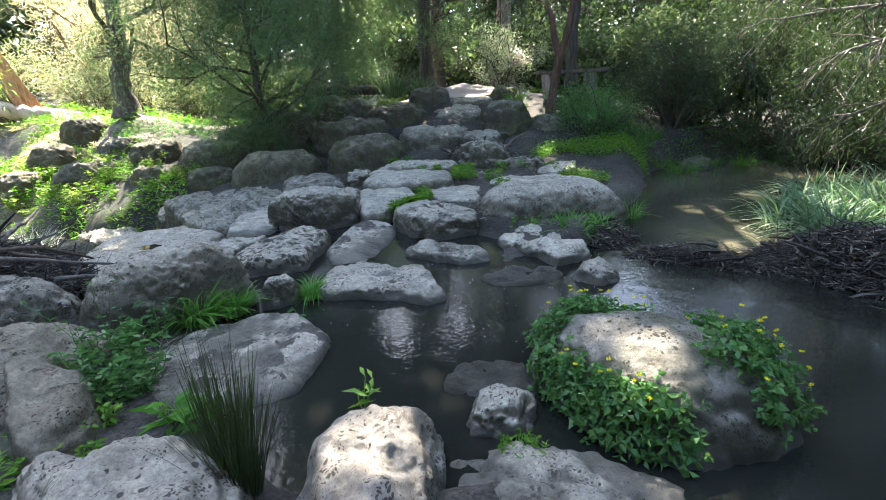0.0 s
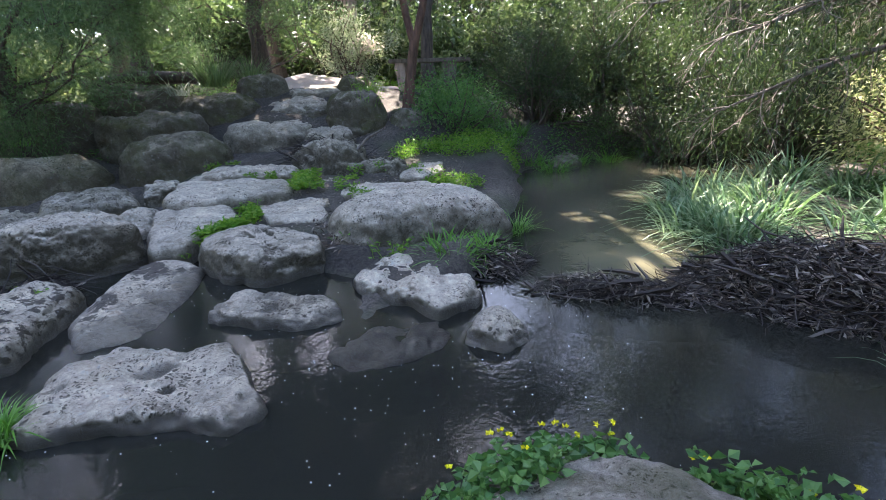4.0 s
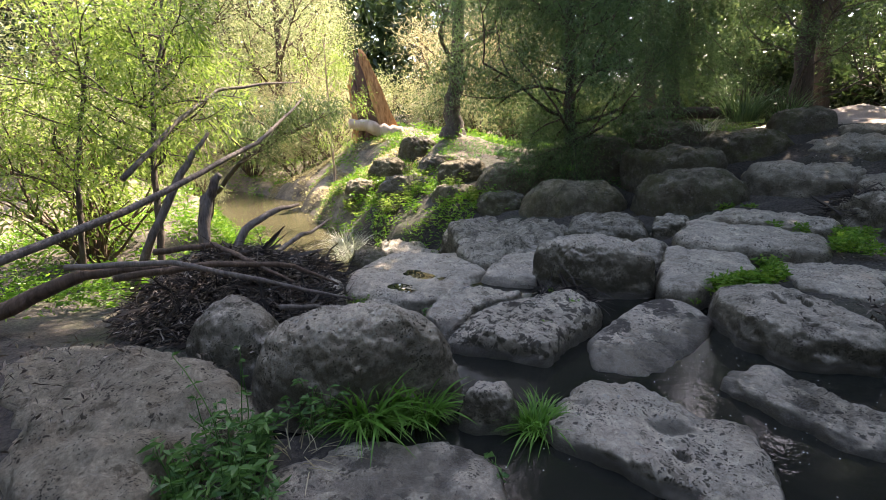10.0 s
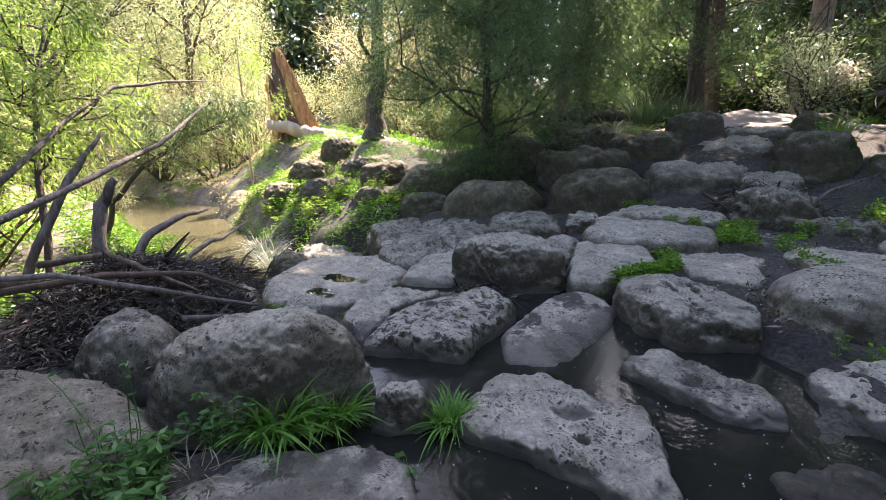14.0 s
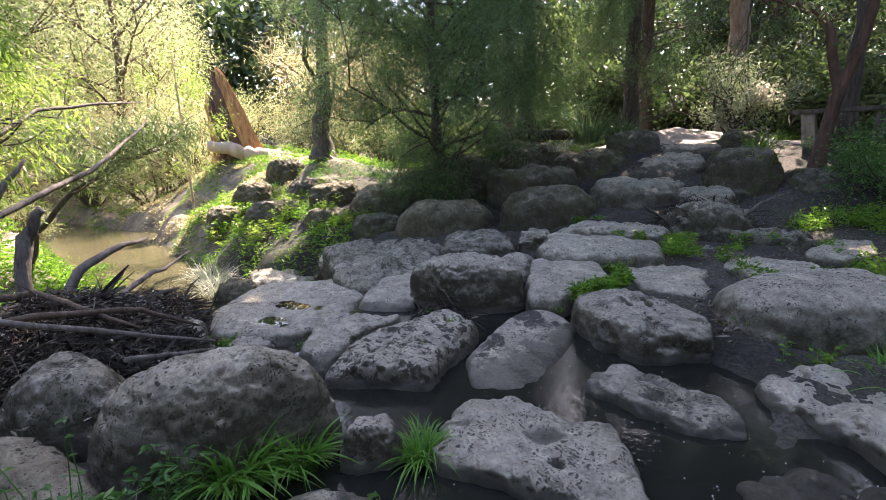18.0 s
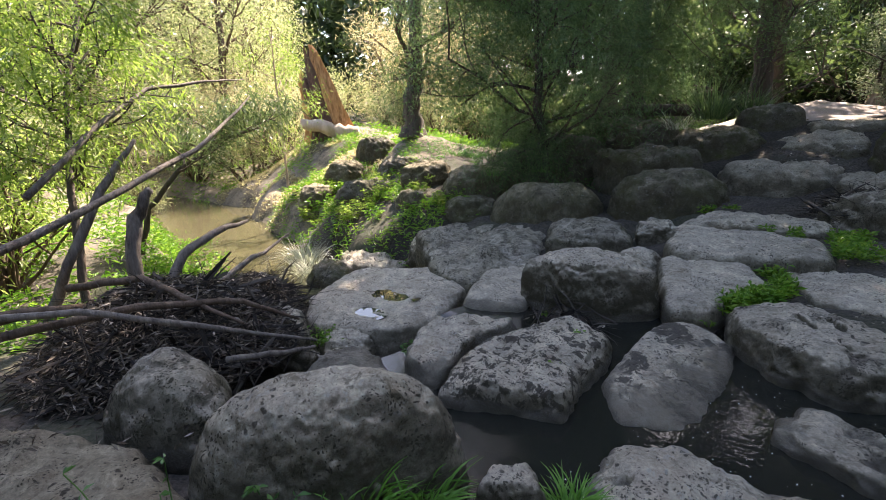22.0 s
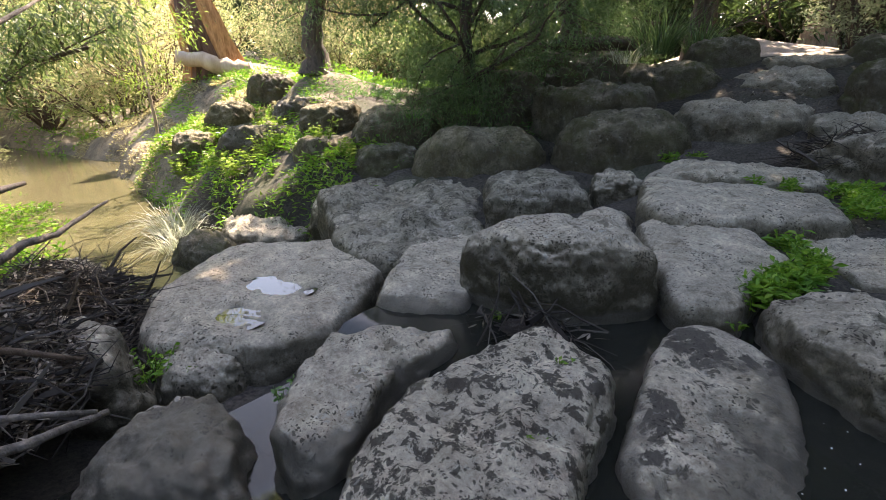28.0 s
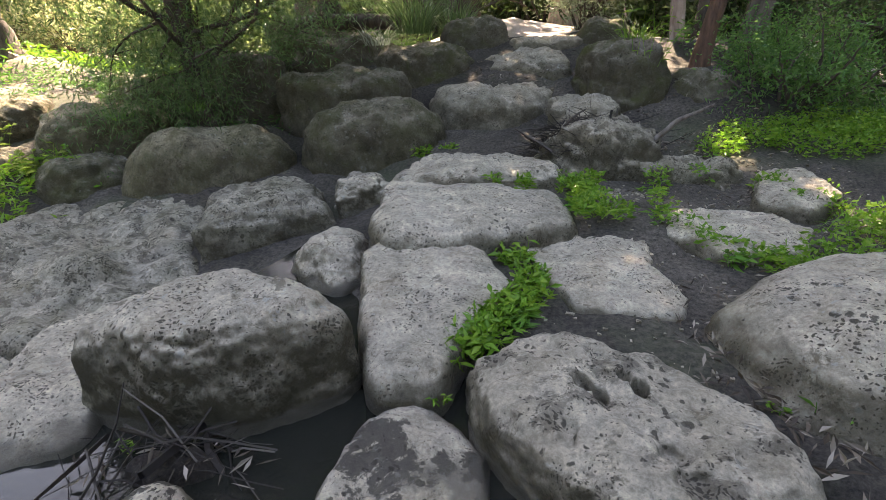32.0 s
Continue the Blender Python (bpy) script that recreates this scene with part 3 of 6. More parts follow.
# ---- stones ----
def rock_mesh(name, corners, top, base, square, rough, pits, material, tilt=(0, 0), across=88, rings=30, seed=0, holes=()):
    """A weathered stone with the given plan and height; square: how sharply its top turns into its sides."""
    c = np.asarray(corners, float)
    mid = (c.max(0) + c.min(0)) / 2
    d = c - mid
    order = np.argsort(np.arctan2(d[:, 1], d[:, 0]))
    ang, rad = np.arctan2(d[order, 1], d[order, 0]), np.hypot(*d[order].T)
    th = np.arange(across) / across * 2 * np.pi - np.pi
    # straight edges between neighbouring corners
    a = np.r_[ang[-1] - 2 * np.pi, ang, ang[0] + 2 * np.pi]
    r = np.r_[rad[-1], rad, rad[0]]
    n = np.clip(np.searchsorted(a, th) - 1, 0, len(a) - 2)
    a0, a1, r0, r1 = a[n], a[n + 1], r[n], r[n + 1]
    R = r0 * r1 * np.sin(np.maximum(a1 - a0, 1e-3)) / (r0 * np.sin(np.maximum(th - a0, 0)) + r1 * np.sin(np.maximum(a1 - th, 0)) + 1e-9)
    R = np.where((R > 0) & (R < 3 * max(rad)), R, np.interp(th, a, r))
    w = max(1, across // (22 if square < 3.2 else 40 if square < 5.5 else 75))
    R = np.mean([np.roll(R, s) for s in range(-w, w + 1)], axis=0) * (1.07 if square < 3.2 else 1.1 if square < 5.5 else 1.06)
    ph = np.linspace(0, np.pi / 2, 500)
    rho, h = np.sin(ph) ** (2 / square), np.cos(ph) ** (2 / square)
    rho, h = np.r_[0, rho], np.r_[1, h]
    tall = (top - base) / max(np.mean(rad), 0.05)
    arc = np.r_[0, np.cumsum(np.hypot(np.diff(rho), np.diff(h) * tall * 0.6))]
    even = np.linspace(0, arc[-1], rings)
    rho, h = np.interp(even, arc, rho), np.interp(even, arc, h)
    X = mid[0] + R[None] * rho[:, None] * np.cos(th)[None]
    Y = mid[1] + R[None] * rho[:, None] * np.sin(th)[None]
    Z = base + (top - base) * h[:, None] + 0 * X
    slope = h[:, None] * (tilt[0] * (X - mid[0]) + tilt[1] * (Y - mid[1]))
    p = np.stack([X, Y, Z + slope], -1).reshape(-1, 3)
    out = np.stack([np.cos(th)[None] * np.clip(rho[:, None], 0, 1) ** 3, np.sin(th)[None] * np.clip(rho[:, None], 0, 1) ** 3, h[:, None] + 0 * X], -1).reshape(-1, 3)
    out /= np.linalg.norm(out, axis=1)[:, None] + 1e-9
    size = float(np.mean(rad))
    q = p + seed * 3.1
    push = rough * size * (0.08 * fbm(q * 1.3 / size, 2, 1) + 0.07 * fbm(q * 3.3 / size, 3, 5) - 0.05 * np.clip(0.25 - np.abs(value_noise(q * 2.1 / size + 7, 31)), 0, 1) / 0.25) + rough * 0.017 * fbm(q * 7, 4, 11) + 0.009 * fbm(q * 24, 3, 15)
    if pits:
        dist, own = cells(q * 9, 2)
        push = push - pits * 0.018 * np.clip(1 - dist / 0.42, 0, 1) ** 0.7 * (own > 0.55)
        dist, own = cells(q * 4.2, 8)
        push = push - pits * 0.03 * np.clip(1 - dist / 0.36, 0, 1) * (own > 0.6)
    for hx, hy, hr, deep in holes:
        push = push - deep * np.exp(-((np.hypot(p[:, 0] - hx, p[:, 1] - hy) + 0.016 * fbm(q * 22, 2, 3)) / hr) ** 4) * (out[:, 2] > 0.5)
    p = p + out * push[:, None]
    n1, n2 = len(rho), across
    ii, jj = np.meshgrid(np.arange(n1 - 1), np.arange(n2), indexing="ij")
    jk = (jj + 1) % n2
    quads = np.stack([ii * n2 + jj, (ii + 1) * n2 + jj, (ii + 1) * n2 + jk, ii * n2 + jk], -1).reshape(-1, 4)
    return quad_mesh(name, p, quads, material, True)


STONE_COUNT = 0


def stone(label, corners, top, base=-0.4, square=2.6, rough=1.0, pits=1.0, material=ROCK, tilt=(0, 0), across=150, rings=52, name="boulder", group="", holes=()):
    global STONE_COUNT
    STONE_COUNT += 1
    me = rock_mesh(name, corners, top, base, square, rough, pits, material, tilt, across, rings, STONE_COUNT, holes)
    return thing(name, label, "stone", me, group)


def round_rock(label, x, y, top, wide, deep, base, material=ROCK_DARK, square=2.8, rough=1.0, turn=0.0, name="boulder", group="", tilt=(0, 0)):
    """A stone by its middle, width and depth, with a plan of its own."""
    rng = np.random.default_rng(int(abs(x * 131 + y * 977)))
    n = 8
    a = (np.arange(n) + rng.uniform(-0.3, 0.3, n)) / n * 2 * np.pi
    r = rng.uniform(0.86, 1.1, n)
    u, v = np.cos(a) * r * wide * 0.48, np.sin(a) * r * deep * 0.5
    s, c = math.sin(radians(turn)), math.cos(radians(turn))
    return stone(label, np.stack([x + c * u - s * v, y + s * u + c * v], -1), top - 0.03, base, square, rough, 0.8, material, tilt, 120, 42, name, group)


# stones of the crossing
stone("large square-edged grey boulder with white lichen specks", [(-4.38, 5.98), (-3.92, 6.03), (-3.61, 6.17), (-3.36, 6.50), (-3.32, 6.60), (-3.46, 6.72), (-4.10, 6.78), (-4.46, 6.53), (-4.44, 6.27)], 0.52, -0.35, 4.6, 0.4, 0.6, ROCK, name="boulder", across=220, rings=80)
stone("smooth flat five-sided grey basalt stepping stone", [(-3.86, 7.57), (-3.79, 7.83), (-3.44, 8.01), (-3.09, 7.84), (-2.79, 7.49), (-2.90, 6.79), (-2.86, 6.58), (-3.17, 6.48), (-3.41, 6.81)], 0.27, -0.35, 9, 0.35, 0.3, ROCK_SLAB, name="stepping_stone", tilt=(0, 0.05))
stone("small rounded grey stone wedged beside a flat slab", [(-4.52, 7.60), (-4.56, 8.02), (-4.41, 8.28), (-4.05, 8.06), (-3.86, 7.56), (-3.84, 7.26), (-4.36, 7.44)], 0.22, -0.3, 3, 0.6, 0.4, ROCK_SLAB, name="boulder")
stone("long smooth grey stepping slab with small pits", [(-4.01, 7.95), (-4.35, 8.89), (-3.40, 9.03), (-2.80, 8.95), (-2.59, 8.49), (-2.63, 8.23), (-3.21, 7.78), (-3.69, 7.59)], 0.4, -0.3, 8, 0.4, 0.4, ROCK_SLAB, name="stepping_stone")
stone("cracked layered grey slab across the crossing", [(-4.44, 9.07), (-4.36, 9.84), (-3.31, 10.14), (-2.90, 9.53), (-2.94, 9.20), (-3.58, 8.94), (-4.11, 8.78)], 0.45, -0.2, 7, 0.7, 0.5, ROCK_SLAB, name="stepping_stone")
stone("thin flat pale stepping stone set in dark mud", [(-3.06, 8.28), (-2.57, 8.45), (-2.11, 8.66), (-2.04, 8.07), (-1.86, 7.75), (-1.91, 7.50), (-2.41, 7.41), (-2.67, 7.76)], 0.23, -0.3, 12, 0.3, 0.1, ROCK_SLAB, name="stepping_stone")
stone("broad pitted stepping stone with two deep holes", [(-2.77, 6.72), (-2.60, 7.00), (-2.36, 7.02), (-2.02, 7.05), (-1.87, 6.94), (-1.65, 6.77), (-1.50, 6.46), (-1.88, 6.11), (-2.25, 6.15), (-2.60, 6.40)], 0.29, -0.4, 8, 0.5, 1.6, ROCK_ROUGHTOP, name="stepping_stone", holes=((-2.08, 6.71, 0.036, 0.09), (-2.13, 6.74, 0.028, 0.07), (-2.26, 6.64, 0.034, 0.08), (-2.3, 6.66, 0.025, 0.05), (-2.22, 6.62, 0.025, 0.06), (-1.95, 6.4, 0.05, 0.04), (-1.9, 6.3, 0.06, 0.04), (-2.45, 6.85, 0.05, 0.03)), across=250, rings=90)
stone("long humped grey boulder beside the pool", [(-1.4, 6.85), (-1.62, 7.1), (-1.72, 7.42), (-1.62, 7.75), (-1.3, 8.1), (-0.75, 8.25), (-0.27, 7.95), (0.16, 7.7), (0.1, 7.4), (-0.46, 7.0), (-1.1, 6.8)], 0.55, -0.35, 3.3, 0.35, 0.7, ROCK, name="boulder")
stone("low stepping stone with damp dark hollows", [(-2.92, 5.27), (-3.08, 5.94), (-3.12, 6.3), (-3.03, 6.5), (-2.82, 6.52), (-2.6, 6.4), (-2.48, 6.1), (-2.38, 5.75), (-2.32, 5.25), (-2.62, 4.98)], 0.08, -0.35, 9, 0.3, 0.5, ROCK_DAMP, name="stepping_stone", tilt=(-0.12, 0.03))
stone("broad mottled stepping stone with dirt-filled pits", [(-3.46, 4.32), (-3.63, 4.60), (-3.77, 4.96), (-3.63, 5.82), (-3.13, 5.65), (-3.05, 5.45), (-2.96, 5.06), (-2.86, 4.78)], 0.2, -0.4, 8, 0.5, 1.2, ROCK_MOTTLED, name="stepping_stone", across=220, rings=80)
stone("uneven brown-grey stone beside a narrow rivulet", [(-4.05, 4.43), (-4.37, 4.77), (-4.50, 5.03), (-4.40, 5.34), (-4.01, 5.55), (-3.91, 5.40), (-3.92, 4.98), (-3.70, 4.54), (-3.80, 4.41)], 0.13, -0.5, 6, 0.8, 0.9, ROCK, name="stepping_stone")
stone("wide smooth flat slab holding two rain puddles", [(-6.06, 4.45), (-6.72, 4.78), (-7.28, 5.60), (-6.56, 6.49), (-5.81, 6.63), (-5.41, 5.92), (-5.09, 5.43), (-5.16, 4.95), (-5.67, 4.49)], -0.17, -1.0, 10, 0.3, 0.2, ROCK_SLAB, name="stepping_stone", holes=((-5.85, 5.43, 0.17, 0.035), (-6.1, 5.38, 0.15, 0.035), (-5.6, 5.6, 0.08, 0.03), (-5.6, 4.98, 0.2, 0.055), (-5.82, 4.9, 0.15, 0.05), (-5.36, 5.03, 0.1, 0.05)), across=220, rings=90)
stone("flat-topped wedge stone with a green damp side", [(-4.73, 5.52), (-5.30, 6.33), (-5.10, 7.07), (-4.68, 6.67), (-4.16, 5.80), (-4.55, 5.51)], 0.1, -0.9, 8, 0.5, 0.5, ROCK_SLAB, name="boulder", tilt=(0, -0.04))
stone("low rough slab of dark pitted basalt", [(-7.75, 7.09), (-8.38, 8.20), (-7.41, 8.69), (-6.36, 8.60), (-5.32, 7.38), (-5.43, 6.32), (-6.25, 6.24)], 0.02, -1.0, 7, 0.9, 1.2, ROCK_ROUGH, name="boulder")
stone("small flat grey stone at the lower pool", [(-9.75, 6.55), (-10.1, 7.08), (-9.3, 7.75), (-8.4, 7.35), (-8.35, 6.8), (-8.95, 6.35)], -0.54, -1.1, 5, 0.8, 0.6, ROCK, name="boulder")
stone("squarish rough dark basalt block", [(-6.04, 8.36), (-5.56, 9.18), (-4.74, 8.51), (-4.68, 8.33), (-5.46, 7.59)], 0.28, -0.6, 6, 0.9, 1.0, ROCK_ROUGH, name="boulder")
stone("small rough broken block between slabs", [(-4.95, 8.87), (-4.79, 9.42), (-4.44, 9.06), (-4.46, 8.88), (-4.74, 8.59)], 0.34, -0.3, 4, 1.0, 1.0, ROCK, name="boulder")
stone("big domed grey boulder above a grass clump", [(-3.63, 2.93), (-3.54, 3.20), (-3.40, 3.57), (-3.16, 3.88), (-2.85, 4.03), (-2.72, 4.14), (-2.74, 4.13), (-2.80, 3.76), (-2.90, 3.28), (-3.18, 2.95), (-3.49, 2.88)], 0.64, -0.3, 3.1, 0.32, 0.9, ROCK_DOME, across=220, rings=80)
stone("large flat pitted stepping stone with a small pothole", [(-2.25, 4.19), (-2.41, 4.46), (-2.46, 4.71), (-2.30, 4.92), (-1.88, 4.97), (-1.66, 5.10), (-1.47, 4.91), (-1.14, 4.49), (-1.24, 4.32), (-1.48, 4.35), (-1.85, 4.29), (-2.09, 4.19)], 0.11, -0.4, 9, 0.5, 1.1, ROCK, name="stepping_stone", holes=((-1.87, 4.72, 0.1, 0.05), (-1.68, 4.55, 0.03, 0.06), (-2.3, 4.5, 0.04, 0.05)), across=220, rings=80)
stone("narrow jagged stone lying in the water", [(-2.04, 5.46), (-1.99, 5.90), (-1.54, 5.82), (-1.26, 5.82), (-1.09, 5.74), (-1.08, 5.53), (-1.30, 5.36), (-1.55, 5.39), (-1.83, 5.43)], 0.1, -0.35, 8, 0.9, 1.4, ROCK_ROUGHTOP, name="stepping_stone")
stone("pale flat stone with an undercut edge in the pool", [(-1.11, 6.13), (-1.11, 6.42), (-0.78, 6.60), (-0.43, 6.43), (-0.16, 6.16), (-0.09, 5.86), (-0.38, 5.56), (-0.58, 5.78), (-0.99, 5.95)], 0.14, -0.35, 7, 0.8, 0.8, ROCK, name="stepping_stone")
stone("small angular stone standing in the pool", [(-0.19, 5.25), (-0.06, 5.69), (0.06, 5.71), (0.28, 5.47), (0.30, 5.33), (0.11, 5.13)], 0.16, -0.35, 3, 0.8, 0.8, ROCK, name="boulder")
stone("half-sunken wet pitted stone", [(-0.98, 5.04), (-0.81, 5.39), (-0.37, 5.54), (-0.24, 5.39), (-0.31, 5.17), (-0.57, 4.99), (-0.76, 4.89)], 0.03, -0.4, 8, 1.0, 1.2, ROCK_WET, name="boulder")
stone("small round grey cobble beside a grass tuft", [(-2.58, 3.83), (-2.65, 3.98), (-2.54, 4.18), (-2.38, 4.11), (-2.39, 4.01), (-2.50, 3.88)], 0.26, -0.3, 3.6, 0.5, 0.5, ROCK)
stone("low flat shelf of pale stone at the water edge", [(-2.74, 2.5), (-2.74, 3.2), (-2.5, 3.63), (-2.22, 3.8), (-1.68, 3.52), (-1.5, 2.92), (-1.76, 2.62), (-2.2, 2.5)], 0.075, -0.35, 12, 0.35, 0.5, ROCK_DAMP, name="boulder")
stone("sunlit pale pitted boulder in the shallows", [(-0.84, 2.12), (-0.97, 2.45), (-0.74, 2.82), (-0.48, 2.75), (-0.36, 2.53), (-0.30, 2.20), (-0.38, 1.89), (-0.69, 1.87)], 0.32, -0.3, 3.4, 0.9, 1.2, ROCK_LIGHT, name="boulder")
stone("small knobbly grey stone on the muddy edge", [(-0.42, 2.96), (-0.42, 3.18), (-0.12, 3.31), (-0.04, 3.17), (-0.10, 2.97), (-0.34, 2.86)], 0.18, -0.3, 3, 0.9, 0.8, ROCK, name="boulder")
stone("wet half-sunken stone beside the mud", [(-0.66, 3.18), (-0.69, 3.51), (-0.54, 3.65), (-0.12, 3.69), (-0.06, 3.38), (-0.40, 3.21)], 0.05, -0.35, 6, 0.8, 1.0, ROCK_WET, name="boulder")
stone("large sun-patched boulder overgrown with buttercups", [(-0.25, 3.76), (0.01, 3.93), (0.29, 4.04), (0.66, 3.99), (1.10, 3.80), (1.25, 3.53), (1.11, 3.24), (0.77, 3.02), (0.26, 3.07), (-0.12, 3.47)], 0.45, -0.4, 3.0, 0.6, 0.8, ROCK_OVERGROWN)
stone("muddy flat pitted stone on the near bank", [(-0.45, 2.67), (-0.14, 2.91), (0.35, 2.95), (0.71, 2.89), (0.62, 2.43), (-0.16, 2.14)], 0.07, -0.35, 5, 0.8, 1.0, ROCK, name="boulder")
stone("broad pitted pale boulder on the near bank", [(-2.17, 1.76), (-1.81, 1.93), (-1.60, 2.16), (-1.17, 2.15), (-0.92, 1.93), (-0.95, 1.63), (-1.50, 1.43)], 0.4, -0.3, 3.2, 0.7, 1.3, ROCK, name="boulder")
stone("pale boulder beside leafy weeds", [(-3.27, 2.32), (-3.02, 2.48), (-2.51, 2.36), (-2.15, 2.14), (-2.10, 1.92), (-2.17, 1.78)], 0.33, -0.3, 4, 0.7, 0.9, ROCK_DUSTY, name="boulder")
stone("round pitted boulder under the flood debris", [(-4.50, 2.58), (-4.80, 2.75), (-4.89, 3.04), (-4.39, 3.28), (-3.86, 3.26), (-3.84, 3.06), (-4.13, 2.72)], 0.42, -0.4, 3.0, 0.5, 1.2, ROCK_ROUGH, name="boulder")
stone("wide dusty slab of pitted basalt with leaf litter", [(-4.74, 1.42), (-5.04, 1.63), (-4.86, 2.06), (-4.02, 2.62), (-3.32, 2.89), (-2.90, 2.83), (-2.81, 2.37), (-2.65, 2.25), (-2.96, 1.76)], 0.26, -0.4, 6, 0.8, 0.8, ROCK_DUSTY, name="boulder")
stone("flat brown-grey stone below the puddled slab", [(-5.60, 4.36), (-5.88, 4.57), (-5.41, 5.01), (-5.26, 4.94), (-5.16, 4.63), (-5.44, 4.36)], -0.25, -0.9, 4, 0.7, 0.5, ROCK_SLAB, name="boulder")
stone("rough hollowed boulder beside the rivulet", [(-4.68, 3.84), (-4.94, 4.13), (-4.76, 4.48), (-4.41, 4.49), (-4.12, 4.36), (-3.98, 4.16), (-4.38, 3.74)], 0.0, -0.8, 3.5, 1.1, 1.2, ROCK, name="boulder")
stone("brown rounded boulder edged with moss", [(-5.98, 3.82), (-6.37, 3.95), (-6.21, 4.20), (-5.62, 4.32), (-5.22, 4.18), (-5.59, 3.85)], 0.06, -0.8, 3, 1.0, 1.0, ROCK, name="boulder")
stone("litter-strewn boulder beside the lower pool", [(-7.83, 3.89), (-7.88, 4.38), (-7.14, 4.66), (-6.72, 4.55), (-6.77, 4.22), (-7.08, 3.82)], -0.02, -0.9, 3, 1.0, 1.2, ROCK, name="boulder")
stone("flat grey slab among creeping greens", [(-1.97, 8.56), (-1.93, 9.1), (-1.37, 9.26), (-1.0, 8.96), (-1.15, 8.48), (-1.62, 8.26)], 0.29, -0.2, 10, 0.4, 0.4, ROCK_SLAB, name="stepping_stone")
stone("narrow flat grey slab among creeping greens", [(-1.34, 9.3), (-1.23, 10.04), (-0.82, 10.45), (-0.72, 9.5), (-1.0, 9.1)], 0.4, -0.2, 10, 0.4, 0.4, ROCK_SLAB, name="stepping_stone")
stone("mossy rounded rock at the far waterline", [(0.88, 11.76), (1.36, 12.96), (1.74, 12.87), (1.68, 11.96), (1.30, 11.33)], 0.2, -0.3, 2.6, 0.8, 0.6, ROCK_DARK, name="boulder")

